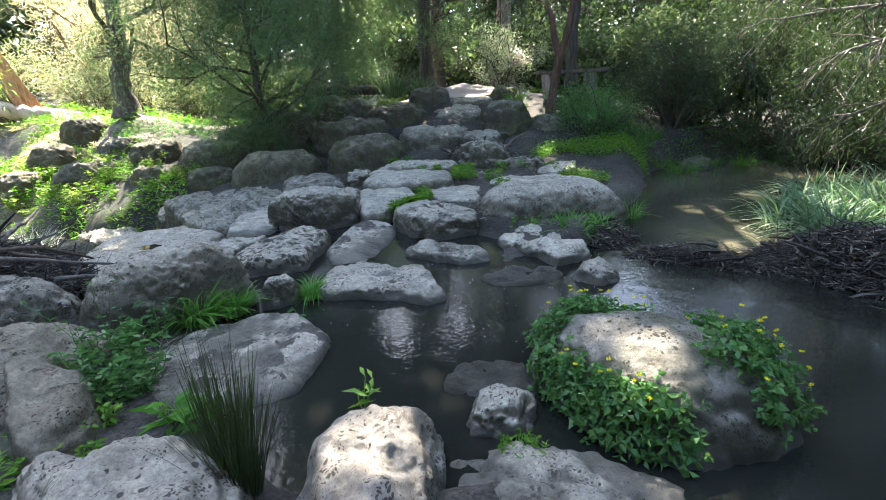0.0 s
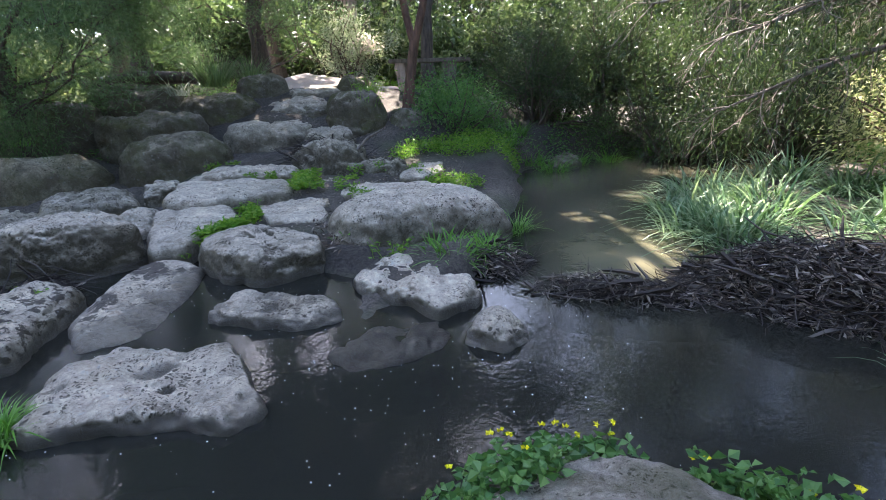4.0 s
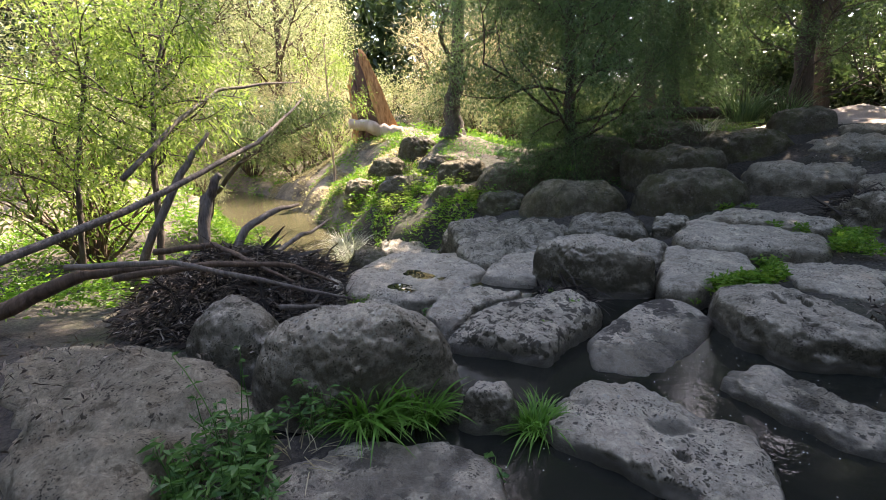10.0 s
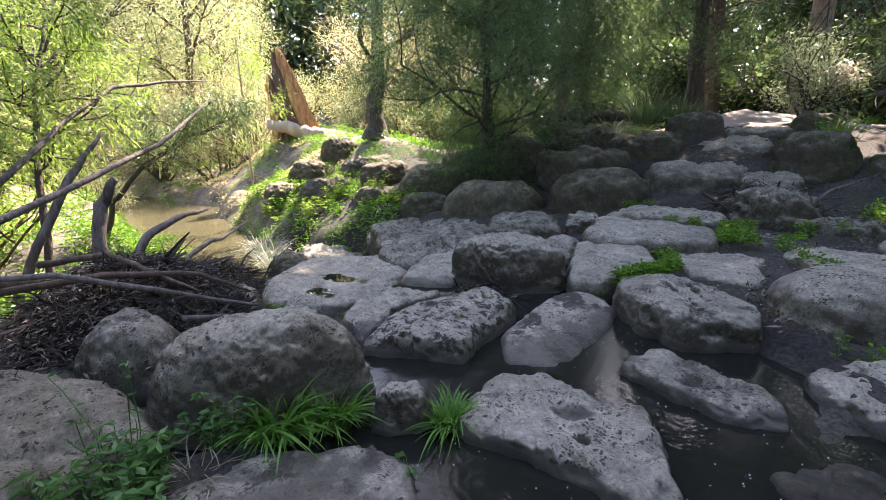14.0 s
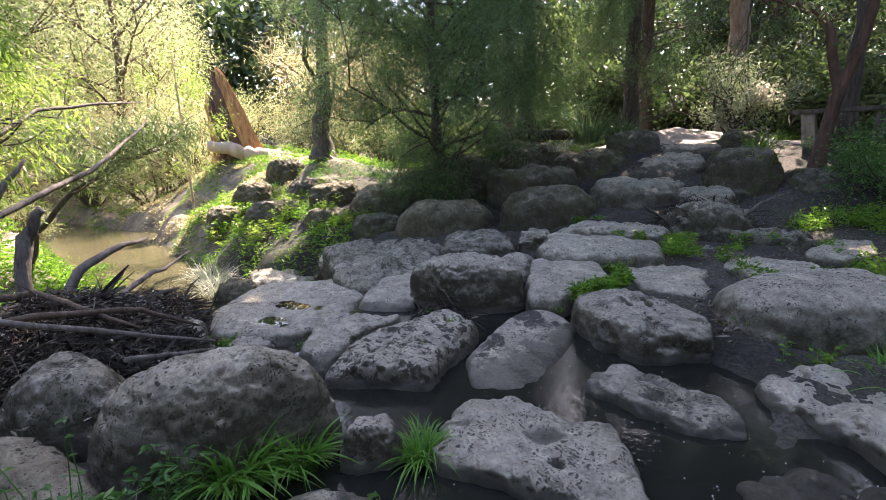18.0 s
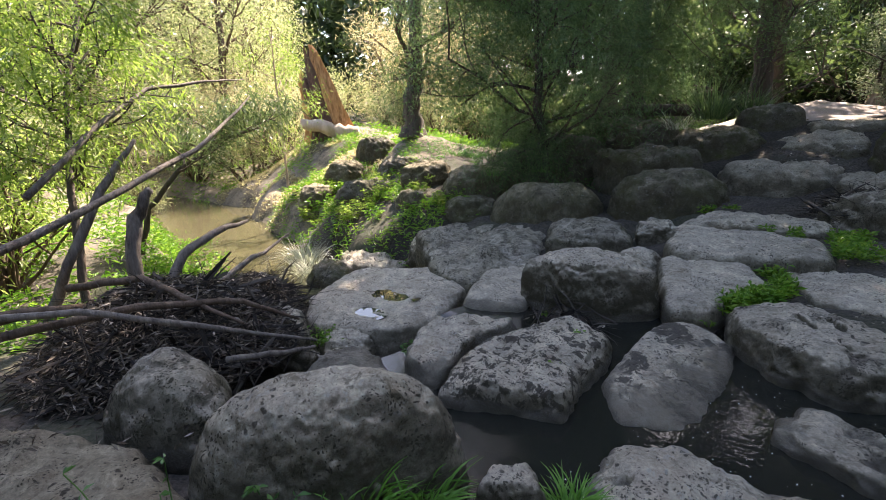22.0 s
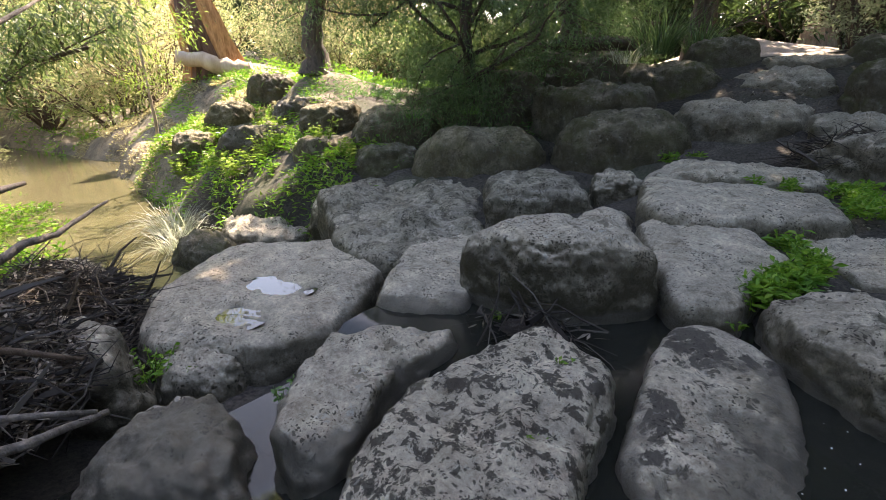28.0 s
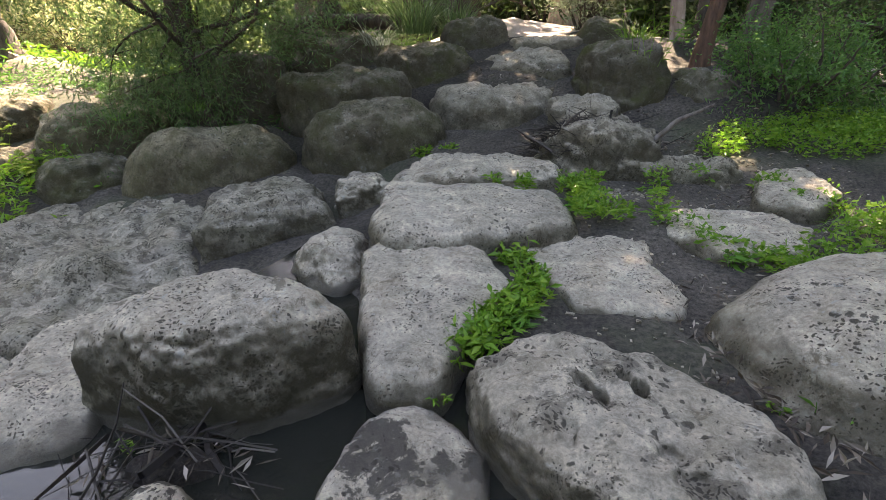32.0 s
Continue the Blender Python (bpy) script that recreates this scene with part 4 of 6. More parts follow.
# boulders of the banks: label, x, y, top, width, depth, foot, material, squareness, roughness, turn
for lab, x, y, top, wide, deep, foot, mat, square, rough, turn in (
        ("rounded dark boulder at the end of the path", -5.05, 13.26, 1.86, 1.2, 0.8, 1.0, ROCK_DARK, 4.5, 0.9, 16),
        ("mossy-topped boulder beside the steps", -2.62, 11.95, 1.49, 1.15, 1.0, 0.5, ROCK_MOSSY, 4.5, 1.1, 3),
        ("low boulder with yellow grass at the path edge", -3.0, 13.35, 1.8, 0.85, 0.75, 1.0, ROCK_MOSSY, 3, 0.9, 5),
        ("dark rounded boulder half buried in the bank", -1.61, 12.05, 1.14, 1.05, 0.9, 0.2, ROCK_DARK, 3.6, 1.0, -4),
        ("flat grey-brown stone step of the crossing", -2.95, 11.25, 0.87, 1.05, 1.0, 0.2, ROCK_STEP, 5, 0.9, 4),
        ("rough boulder with caught twigs and leaves", -2.6, 10.2, 0.8, 1.3, 0.95, 0.0, ROCK_ROUGH, 4, 1.4, 2),
        ("upper stone step worn smooth by feet", -4.02, 12.5, 1.36, 1.45, 1.15, 0.6, ROCK_STEP, 5.5, 0.8, 11),
        ("dark rounded stone beside the upper step", -3.5, 12.05, 1.22, 0.62, 0.5, 0.5, ROCK_DARK, 3.5, 1.0, 9),
        ("thin top step stone at the gravel", -3.8, 13.25, 1.57, 1.4, 0.9, 1.0, ROCK_STEP, 6, 0.7, 5),
        ("broad rounded stone step of the crossing", -4.2, 11.35, 1.02, 1.85, 1.35, 0.2, ROCK_STEP, 5, 0.8, 15),
        ("tall dark block with a streaked face in the bank wall", -6.0, 10.75, 1.2, 1.75, 1.1, 0.1, ROCK_DARK, 7, 1.1, 28),
        ("moss-crusted boulder beside the stone steps", -5.4, 12.0, 1.52, 1.6, 1.05, 0.6, ROCK_MOSSY, 4.5, 1.2, 21),
        ("moss-crusted boulder below the fallen log", -6.65, 11.65, 1.64, 1.4, 1.0, 0.7, ROCK_MOSSY, 4, 1.2, 29),
        ("dark mossy boulder of the bank", -7.6, 12.3, 1.75, 1.5, 1.0, 0.9, ROCK_DARK, 3.6, 1.1, 10),
        ("rough pitted flat rock beside the twig-strewn boulder", -1.85, 10.05, 0.48, 1.2, 0.8, -0.2, ROCK_ROUGH, 6, 1.3, 0),
        ("small rough slab among creeping greens", -2.3, 9.2, 0.33, 0.5, 0.6, -0.2, ROCK_ROUGH, 6, 1.2, 0),
        ("lichen-spotted rounded boulder beside the steps", -5.2, 10.08, 0.94, 1.75, 1.1, -0.1, ROCK_SPOTTED, 3.6, 0.7, 25),
        ("big smooth brown-grey boulder of the bank", -6.85, 9.15, 0.72, 2.2, 1.2, -0.7, ROCK_BROWN, 3.4, 0.6, 38),
        ("rounded dark boulder of the bank row", -11.2, 8.0, 0.62, 1.65, 1.1, -0.6, ROCK_DARK, 4.2, 1.0, 65),
        ("rounded dark boulder of the bank row", -9.2, 8.2, 0.52, 1.2, 0.9, -0.6, ROCK_BROWN, 4.5, 0.9, 58),
        ("sloping boulder with a mossy top in the bank row", -8.5, 9.1, 0.92, 1.65, 1.1, -0.1, ROCK_BROWN, 4.2, 1.1, 50),
        ("small lichen-spotted boulder at the foot of the bank", -8.1, 8.45, 0.46, 1.2, 0.9, -0.5, ROCK_SPOTTED, 3.6, 0.9, 52),
        ("upright dark boulder under grass on the bank", -9.84, 8.75, 1.0, 1.15, 0.9, 0.0, ROCK_BROWN, 5, 1.0, 57),
        ("pale sunlit boulder on the sunny bank", -12.7, 7.4, 0.46, 0.95, 0.9, -0.6, ROCK_BROWN, 4, 1.0, 71),
        ("mossy stone on the sunny bank", -12.95, 8.3, 0.95, 1.1, 0.9, 0.0, ROCK_BROWN, 4, 1.1, 68),
        ("dark mossy boulder below the fallen log", -13.9, 9.85, 1.45, 1.3, 1.0, 0.4, ROCK_MOSSY, 3.8, 1.2, 63),
        ("upright cobble by the slab", -8.15, 7.45, -0.12, 0.8, 0.8, -1.0, ROCK, 2.6, 1.0, 40),
        ("low wet stone under the silver tussock", -8.7, 5.85, -0.42, 1.0, 0.7, -1.2, ROCK_DARK, 3.8, 1.3, 0),
        ("dark boulder behind the feathery tree", -7.5, 10.6, 1.4, 1.5, 1.0, 0.5, ROCK_DARK, 3.8, 1.2, 20),
        ("dark mossy boulder half buried in the bank", -10.5, 9.2, 0.95, 1.1, 0.9, 0.0, ROCK_MOSSY, 4, 1.2, 50),
        ("dark mossy boulder half buried in the bank", -11.7, 9.2, 1.0, 1.2, 0.9, 0.1, ROCK_DARK, 4, 1.2, 60),
        ("dark mossy boulder half buried in the bank", -8.5, 9.95, 1.2, 1.3, 0.9, 0.3, ROCK_DARK, 4, 1.2, 40)):
    round_rock(lab, x, y, top, wide, deep, foot, mat, square, rough, turn, tilt=(0, 0.08) if "step" in lab else (0, 0))

# ---- plants ----
def unit(v):
    v = np.asarray(v, float)
    return v / (np.linalg.norm(v) + 1e-9)


def bent(start, way, length, steps, wobble, rise, rng):
    """A line that wanders as it grows."""
    pts, d = [np.asarray(start, float)], unit(way)
    for _ in range(steps):
        d = unit(d + rng.normal(size=3) * wobble + np.array([0, 0, rise]))
        pts.append(pts[-1] + d * length / steps)
    return np.array(pts), d


def branch_out(shape, tips, rng, start, way, length, radius, depth, spread, rise, kids):
    pts, d = bent(start, way, length, 5, 0.16, rise, rng)
    shape.tube(pts, np.linspace(radius, radius * 0.45, 6), 4 if depth < 2 else 5)
    if depth == 0:
        tips += [(pts[3], d), (pts[4], d), (pts[5], d)]
        return
    for _ in range(kids):
        k = rng.integers(2, 6)
        out = unit(d + rng.normal(size=3) * spread)
        branch_out(shape, tips, rng, pts[k], out, length * rng.uniform(0.5, 0.75), radius * 0.5, depth - 1, spread, rise, kids)


# breaks in the leaf canopy that let the sun down: x, y, z, radius
GAPS = [(0.45, 3.3, 0.42, 0.26), (-0.62, 2.35, 0.3, 0.3), (-4.3, 14.6, 1.6, 0.6), (-3.6, 13.4, 1.5, 0.3), (-2.2, 8.1, 0.2, 0.09), (-6.5, 5.2, -0.17, 0.2), (-3.3, 1.9, 0.25, 0.14), (-0.7, 9.3, 0.3, 0.4), (-1.7, 7.9, 0.2, 0.13), (-3.5, 10.9, 0.9, 0.2), (-1.3, 10.4, 0.4, 0.3), (-2.4, 12.9, 1.3, 0.4), (2.9, 6.2, 0.4, 0.5), (3.3, 8.0, 0.3, 1.0), (1.7, 7.4, 0.0, 0.45), (1.2, 8.4, 0.0, 0.35), (2.0, 9.4, 0.0, 0.4), (-1.85, 5.25, 0.0, 0.16), (-2.45, 5.25, 0.0, 0.12), (1.45, 6.6, 0.0, 0.3), (-3.5, 14.9, 2.9, 0.6), (-2.7, 14.8, 2.2, 0.3), (5.4, 8.6, 1.6, 1.3), (-10.0, 6.0, -0.4, 0.5)]
# breaks through which the bright sky shows in the water: foot, heading, height in degrees, radius
BREAKS = [((-1.62, 3.8, 0), 44, 43, 0.3), ((-0.92, 4.1, 0), 22, 27, 0.6), ((-1.22, 4.87, 0), 22, 22, 0.6), ((-2.45, 5.2, 0), 27, 32, 0.6), ((-1.83, 5.34, 0), 22, 31, 0.6)]


def crown_mesh(name, tips, per, size, leaf, wide, droop, mat, rng, along=0.6, at=(0, 0, 0)):
    p = np.repeat([t[0] for t in tips], per, 0)
    d = np.repeat([t[1] for t in tips], per, 0)
    n = len(p)
    off = rng.normal(size=(n, 3)) * size * 0.45
    world_at = p + off + np.asarray(at)
    keep = np.ones(n, bool)
    for gx0, gy0, gz0, gr in GAPS:
        rel = world_at - (gx0, gy0, gz0)
        along_sun = rel @ np.array(SUN_DIR)
        keep &= (along_sun < 0.8) | (np.linalg.norm(rel - along_sun[:, None] * np.array(SUN_DIR), axis=1) > gr)
    for foot, heading, height, br in BREAKS:
        ray = np.array((-math.sin(radians(heading)) * math.cos(radians(height)), math.cos(radians(heading)) * math.cos(radians(height)), math.sin(radians(height))))
        rel = world_at - foot
        along_ray = rel @ ray
        keep &= (along_ray < 4) | (np.linalg.norm(rel - along_ray[:, None] * ray, axis=1) > br)
    p, d, off = p[keep], d[keep], off[keep]
    n = len(p)
    way = d * along + rng.normal(size=(n, 3)) * 0.6
    s = Shape()
    s.leaves(p + off, way, leaf * rng.uniform(0.6, 1.3, n), wide * rng.uniform(0.7, 1.3, n), droop, rng)
    return s.mesh(name, mat)


def tree(label, at, trunk, radius, limbs, mats, leaf, seed, limb_len=1.6, limb_r=0.35, rise=0.06, spread=0.55, depth=2, kids=3, group="", name="tree", category="tree", first=0.3, side=(0, 0, 0), along=0.6):
    """trunk: points above the foot; leaf: (leaves a tip, spray size, length, width, droop)."""
    rng = np.random.default_rng(seed)
    bark, green = mats
    top = thing(name, label, category, None, group, at=at)
    pts = np.array([(0, 0, -0.3)] + list(trunk), float)
    line = np.concatenate([pts[k] + (pts[k + 1] - pts[k]) * np.linspace(0, 1, 7)[:-1, None] for k in range(len(pts) - 1)] + [pts[-1:]])
    line[2:] += rng.normal(size=(len(line) - 2, 3)) * radius * 0.15
    s = Shape()
    rad = np.interp(np.arange(len(line)), [0, 2, len(line) - 1], [radius * 1.7, radius, radius * 0.5])
    s.tube(line, rad, 14)
    child("trunk", s.mesh("trunk", bark, True), top)
    tips = []
    for k in range(limbs):
        f = first + (1 - first) * (k + rng.uniform(0.2, 0.8)) / limbs
        m = min(int(f * (len(line) - 1)), len(line) - 1)
        a = k * 2.4 + rng.uniform(0, 0.8)
        s = Shape()
        branch_out(s, tips, rng, line[m], unit((math.cos(a) + side[0], math.sin(a) + side[1], 0.45 + side[2])), limb_len * rng.uniform(0.7, 1.2), radius * limb_r, depth, spread, rise, kids)
        child("limb", s.mesh("limb", bark, True), top)
    per, size, length, wide, droop = leaf
    child("crown", crown_mesh("crown", tips, per, size, length, wide, droop, green, rng, along, at), top)
    return top


def shrub(label, at, height, wide, stems, mats, leaf, seed, group="", name="shrub", rise=0.1, kids=3, depth=1):
    """Many stems from one foot."""
    rng = np.random.default_rng(seed)
    top = thing(name, label, "shrub", None, group, at=at)
    tips, s = [], Shape()
    for k in range(stems):
        a, r = rng.uniform(0, 2 * np.pi), rng.uniform(0.1, 1) ** 0.7
        way = np.array([math.cos(a) * r * wide / 2, math.sin(a) * r * wide / 2, height * rng.uniform(0.55, 1)])
        branch_out(s, tips, rng, (math.cos(a) * 0.08, math.sin(a) * 0.08, -0.15), way, np.linalg.norm(way) * 0.62, 0.02 + 0.006 * height, depth, 0.5, rise * 0.3, kids)
    child("woody_base", s.mesh("woody_base", mats[0], True), top, kind="stuff")
    per, size, length, w, droop = leaf
    child("crown", crown_mesh("crown", tips, per, size, length, w, droop, mats[1], rng, 0.6, at), top)
    return top


# feathery tree on the bank and its neighbours
tree("feathery needle-leaved tree leaning over the dark bank boulders", (-7.45, 9.75, 0.65), [(-0.05, -0.05, 0.7), (-0.15, 0.0, 1.6), (-0.1, -0.1, 3.0), (0.1, -0.2, 4.6)], 0.1, 19, (BARK, FEATHER), (230, 0.6, 0.085, 0.012, 0.25), 11, limb_len=1.9, limb_r=0.36, first=0.2, rise=0.0, spread=0.7, along=0.3)
tree("feathery needle-leaved tree with drooping twigs on the bank", (-8.2, 10.6, 1.2), [(-0.2, 0, 1.2), (-0.4, 0.2, 3.2), (-0.5, 0.3, 5.0)], 0.08, 14, (BARK, FEATHER), (190, 0.6, 0.085, 0.013, 0.25), 12, limb_len=1.9, limb_r=0.36, first=0.15, rise=0.0, spread=0.7, along=0.3)
tree("bushy needle-leaved tree beside the gravel path", (-6.0, 14.9, 1.7), [(0.1, 0, 1.0), (0.2, 0, 2.4), (0.1, 0, 4.5)], 0.07, 14, (BARK, FEATHER), (140, 0.5, 0.09, 0.013, 0.2), 13, limb_len=1.3, limb_r=0.42, first=0.1)
# tall trees whose crowns shade the crossing
tree("tall dark-barked tree behind the bank log", (-8.35, 14.0, 1.75), [(0.1, 0, 2.5), (0.2, -0.5, 6), (-0.2, -2.4, 12.5)], 0.2, 12, (BARK, GUM), (115, 0.9, 0.26, 0.1, 0.4), 14, limb_len=2.3, first=0.52, limb_r=0.4)
tree("tall grey-barked tree beside the bench", (-1.55, 14.6, 1.5), [(0, 0, 2.5), (-0.2, -0.5, 6), (-1.4, -3.2, 12)], 0.14, 12, (BARK, GUM), (115, 0.9, 0.26, 0.1, 0.4), 15, limb_len=2.3, first=0.5, limb_r=0.4)
tree("pale pinkish-barked gum tree across the path", (-4.6, 19.0, 1.9), [(0, 0, 2.0), (0.2, -0.4, 6), (0.3, -1.6, 11)], 0.3, 9, (BARK_PALE, GUM), (70, 1.0, 0.26, 0.09, 0.4), 16, limb_len=3.2, first=0.5, limb_r=0.35)
# two unseen trees, added to keep the sun off the bank and steps
tree("added tall tree shading the bank boulders", (-11.0, 16.8, 2.0), [(0, 0, 3), (0.3, -0.4, 6.5), (0.5, -1.6, 12)], 0.2, 11, (BARK, GUM), (36, 1.0, 0.3, 0.12, 0.4), 18, limb_len=2.4, first=0.45, limb_r=0.4)
tree("added tall tree shading the steps and path", (-7.0, 18.6, 2.0), [(0, 0, 3), (0.2, -0.4, 6.5), (0.4, -1.6, 12)], 0.2, 11, (BARK, GUM), (36, 1.0, 0.3, 0.12, 0.4), 19, limb_len=2.4, first=0.45, limb_r=0.4)
tree("dark tree with a leaning trunk on the sunny bank", (-13.1, 10.6, 1.7), [(0.0, 0.1, 1.0), (0.1, 0.2, 2.4), (0.3, 0.2, 6)], 0.26, 7, (BARK, GUM), (26, 0.45, 0.13, 0.03, 0.4), 17, limb_len=1.1, first=0.3)
tree("slender leafy sapling beside the lower pool", (-14.2, 7.2, land_at(-14.2, 7.2)), [(0.05, 0, 1.2), (-0.1, 0.05, 2.6), (0.0, 0, 4.2)], 0.035, 10, (BARK_PALE, LIME), (24, 0.32, 0.1, 0.022, 0.5), 40, limb_len=0.9, limb_r=0.4, first=0.3, depth=1, kids=4)
tree("leaning leafy sapling with bright green leaves beside the flood debris", (-7.9, 2.5, land_at(-7.9, 2.5)), [(-0.15, 0.1, 0.8), (-0.45, 0.15, 1.6), (-0.9, 0.3, 2.6), (-1.3, 0.6, 3.6)], 0.05, 16, (BARK, LIME), (48, 0.34, 0.1, 0.024, 0.5), 37, limb_len=0.95, limb_r=0.4, first=0.5, depth=1, kids=4)
tree("leafy sapling with bright green leaves on the near lower bank", (-9.3, 1.5, land_at(-9.3, 1.5)), [(0.05, 0.1, 0.8), (-0.1, 0.2, 1.7), (-0.2, 0.4, 2.6), (-0.3, 0.6, 3.4)], 0.045, 14, (BARK, LIME), (28, 0.36, 0.1, 0.024, 0.5), 47, limb_len=1.0, limb_r=0.4, first=0.3, depth=1, kids=4)
tree("tall dark tree spreading over the pool", (8.2, 10.2, 0.4), [(-0.1, -0.2, 2.5), (-0.5, -0.8, 4.8), (-1.2, -1.8, 7.5)], 0.2, 14, (BARK, GUM), (80, 0.8, 0.2, 0.06, 0.4), 49, limb_len=2.4, first=0.45, limb_r=0.4)
tree("tall tree on the far shore with a wide crown", (5.2, 14.8, 0.6), [(-0.1, -0.3, 3), (-0.5, -1.4, 6), (-1.2, -3.2, 9.5)], 0.22, 14, (BARK, GUM), (85, 0.9, 0.24, 0.08, 0.4), 50, limb_len=2.8, first=0.45, limb_r=0.4)
tree("small dark green tree leaning out over the lower pool", (-10.9, 3.3, land_at(-10.9, 3.3)), [(0.1, 0.3, 0.7), (0.3, 0.8, 1.3), (0.5, 1.5, 1.8), (0.6, 2.2, 2.0)], 0.05, 12, (BARK, GUM), (40, 0.3, 0.12, 0.024, 0.7), 39, limb_len=0.8, limb_r=0.4, first=0.5, depth=1, kids=4)
# unseen tree, added so that its crown blocks sun from the near stones
tree("added tall tree shading the near stones", (-6.4, 16.2, 1.8), [(0.0, 0, 3), (0.1, -0.9, 7), (-0.1, -4.0, 13.0)], 0.2, 14, (BARK, GUM), (110, 0.9, 0.26, 0.1, 0.4), 69, limb_len=2.6, first=0.58, limb_r=0.4)
# forked tree by the steps
fork = thing("forked_tree", "small forked tree with reddish brown bark beside the stone steps", "tree", None, at=(-1.69, 12.46, 1.15))
s = Shape()
s.tube([(0, 0, -0.3), (0.0, 0, 0.1), (0.04, 0, 0.4), (0.1, 0, 0.8), (0.17, 0, 1.2)], (0.17, 0.12, 0.1, 0.095, 0.09), 14)
child("trunk", s.mesh("trunk", BARK_RED, True), fork)
_tips = []
_r = np.random.default_rng(4)
for pts, r in (([(0.2, 0, 1.4), (0.12, 0, 1.7), (0.02, 0.02, 2.1), (-0.04, 0.02, 2.5), (-0.28, 0, 2.95), (-0.8, -0.1, 3.2), (-1.4, -0.2, 3.5), (-2.1, -0.3, 3.95), (-2.8, -0.4, 4.3)], (0.09, 0.085, 0.08, 0.078, 0.075, 0.068, 0.06, 0.045, 0.02)),
               ([(0.2, 0, 1.4), (0.32, 0.0, 1.8), (0.45, 0, 2.3), (0.54, -0.05, 2.9), (0.58, -0.1, 3.6), (0.58, -0.2, 4.6), (0.5, -0.4, 6.0)], (0.09, 0.09, 0.085, 0.08, 0.075, 0.06, 0.035))):
    s = Shape()
    pts, r = np.array(pts) * 0.8, np.array(r) * 0.85
    s.tube(pts, r, 10)
    for p in pts[5:]:
        for _ in range(3):
            branch_out(s, _tips, _r, p, _r.normal(size=3) + (0, 0, 0.5), 1.0, 0.018, 1, 0.5, 0.05, 3)
    child("limb", s.mesh("limb", BARK_RED, True), fork)
child("crown", crown_mesh("crown", _tips, 30, 0.4, 0.10, 0.02, 0.3, GUM, _r), fork)

# bare drooping tree over the upper pool
bare = thing("overhanging_tree", "half-bare tree with pale drooping twigs over the pool", "tree", None, at=(8.4, 9.0, 0.3))
_r = np.random.default_rng(21)
s = Shape()
s.tube([(0, 0, -0.5), (0.0, 0, 0.9), (-0.3, -0.1, 1.8), (-0.6, -0.2, 2.8), (-0.8, -0.4, 5.5)], (0.26, 0.2, 0.17, 0.14, 0.07), 12)
child("trunk", s.mesh("trunk", BARK, True), bare)
_tips = []
for k in range(9):
    s = Shape()
    start = np.array((-0.25 - 0.06 * k, -0.1 - 0.03 * k, 1.7 + 0.2 * k))
    a = radians(168 + 5 * k + _r.uniform(-12, 12))
    pts, d = bent(start, (math.cos(a), math.sin(a) * 0.8, 0.3), 5.4 + _r.uniform(0, 1.4), 12, 0.12, -0.028, _r)
    s.tube(pts, np.linspace(0.075, 0.016, 13), 6)
    for p in pts[4:]:
        for _ in range(4):
            q, e = bent(p, _r.normal(size=3) * (0.6, 0.6, 0.3) + d * 0.6, _r.uniform(0.5, 1.1), 5, 0.2, -0.16, _r)
            s.tube(q, np.linspace(0.011, 0.003, 6), 4)
            for w in range(3):
                q2, e2 = bent(q[2 + w], e + _r.normal(size=3) * 0.7, _r.uniform(0.25, 0.5), 4, 0.25, -0.15, _r)
                s.tube(q2, np.linspace(0.005, 0.002, 5), 3)
                if _r.uniform() < 0.7:
                    _tips.append((q2[3], e2))
    child("limb", s.mesh("limb", DRIFT, True), bare, "pale leafless drooping branch")
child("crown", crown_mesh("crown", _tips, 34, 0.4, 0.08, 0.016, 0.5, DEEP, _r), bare)

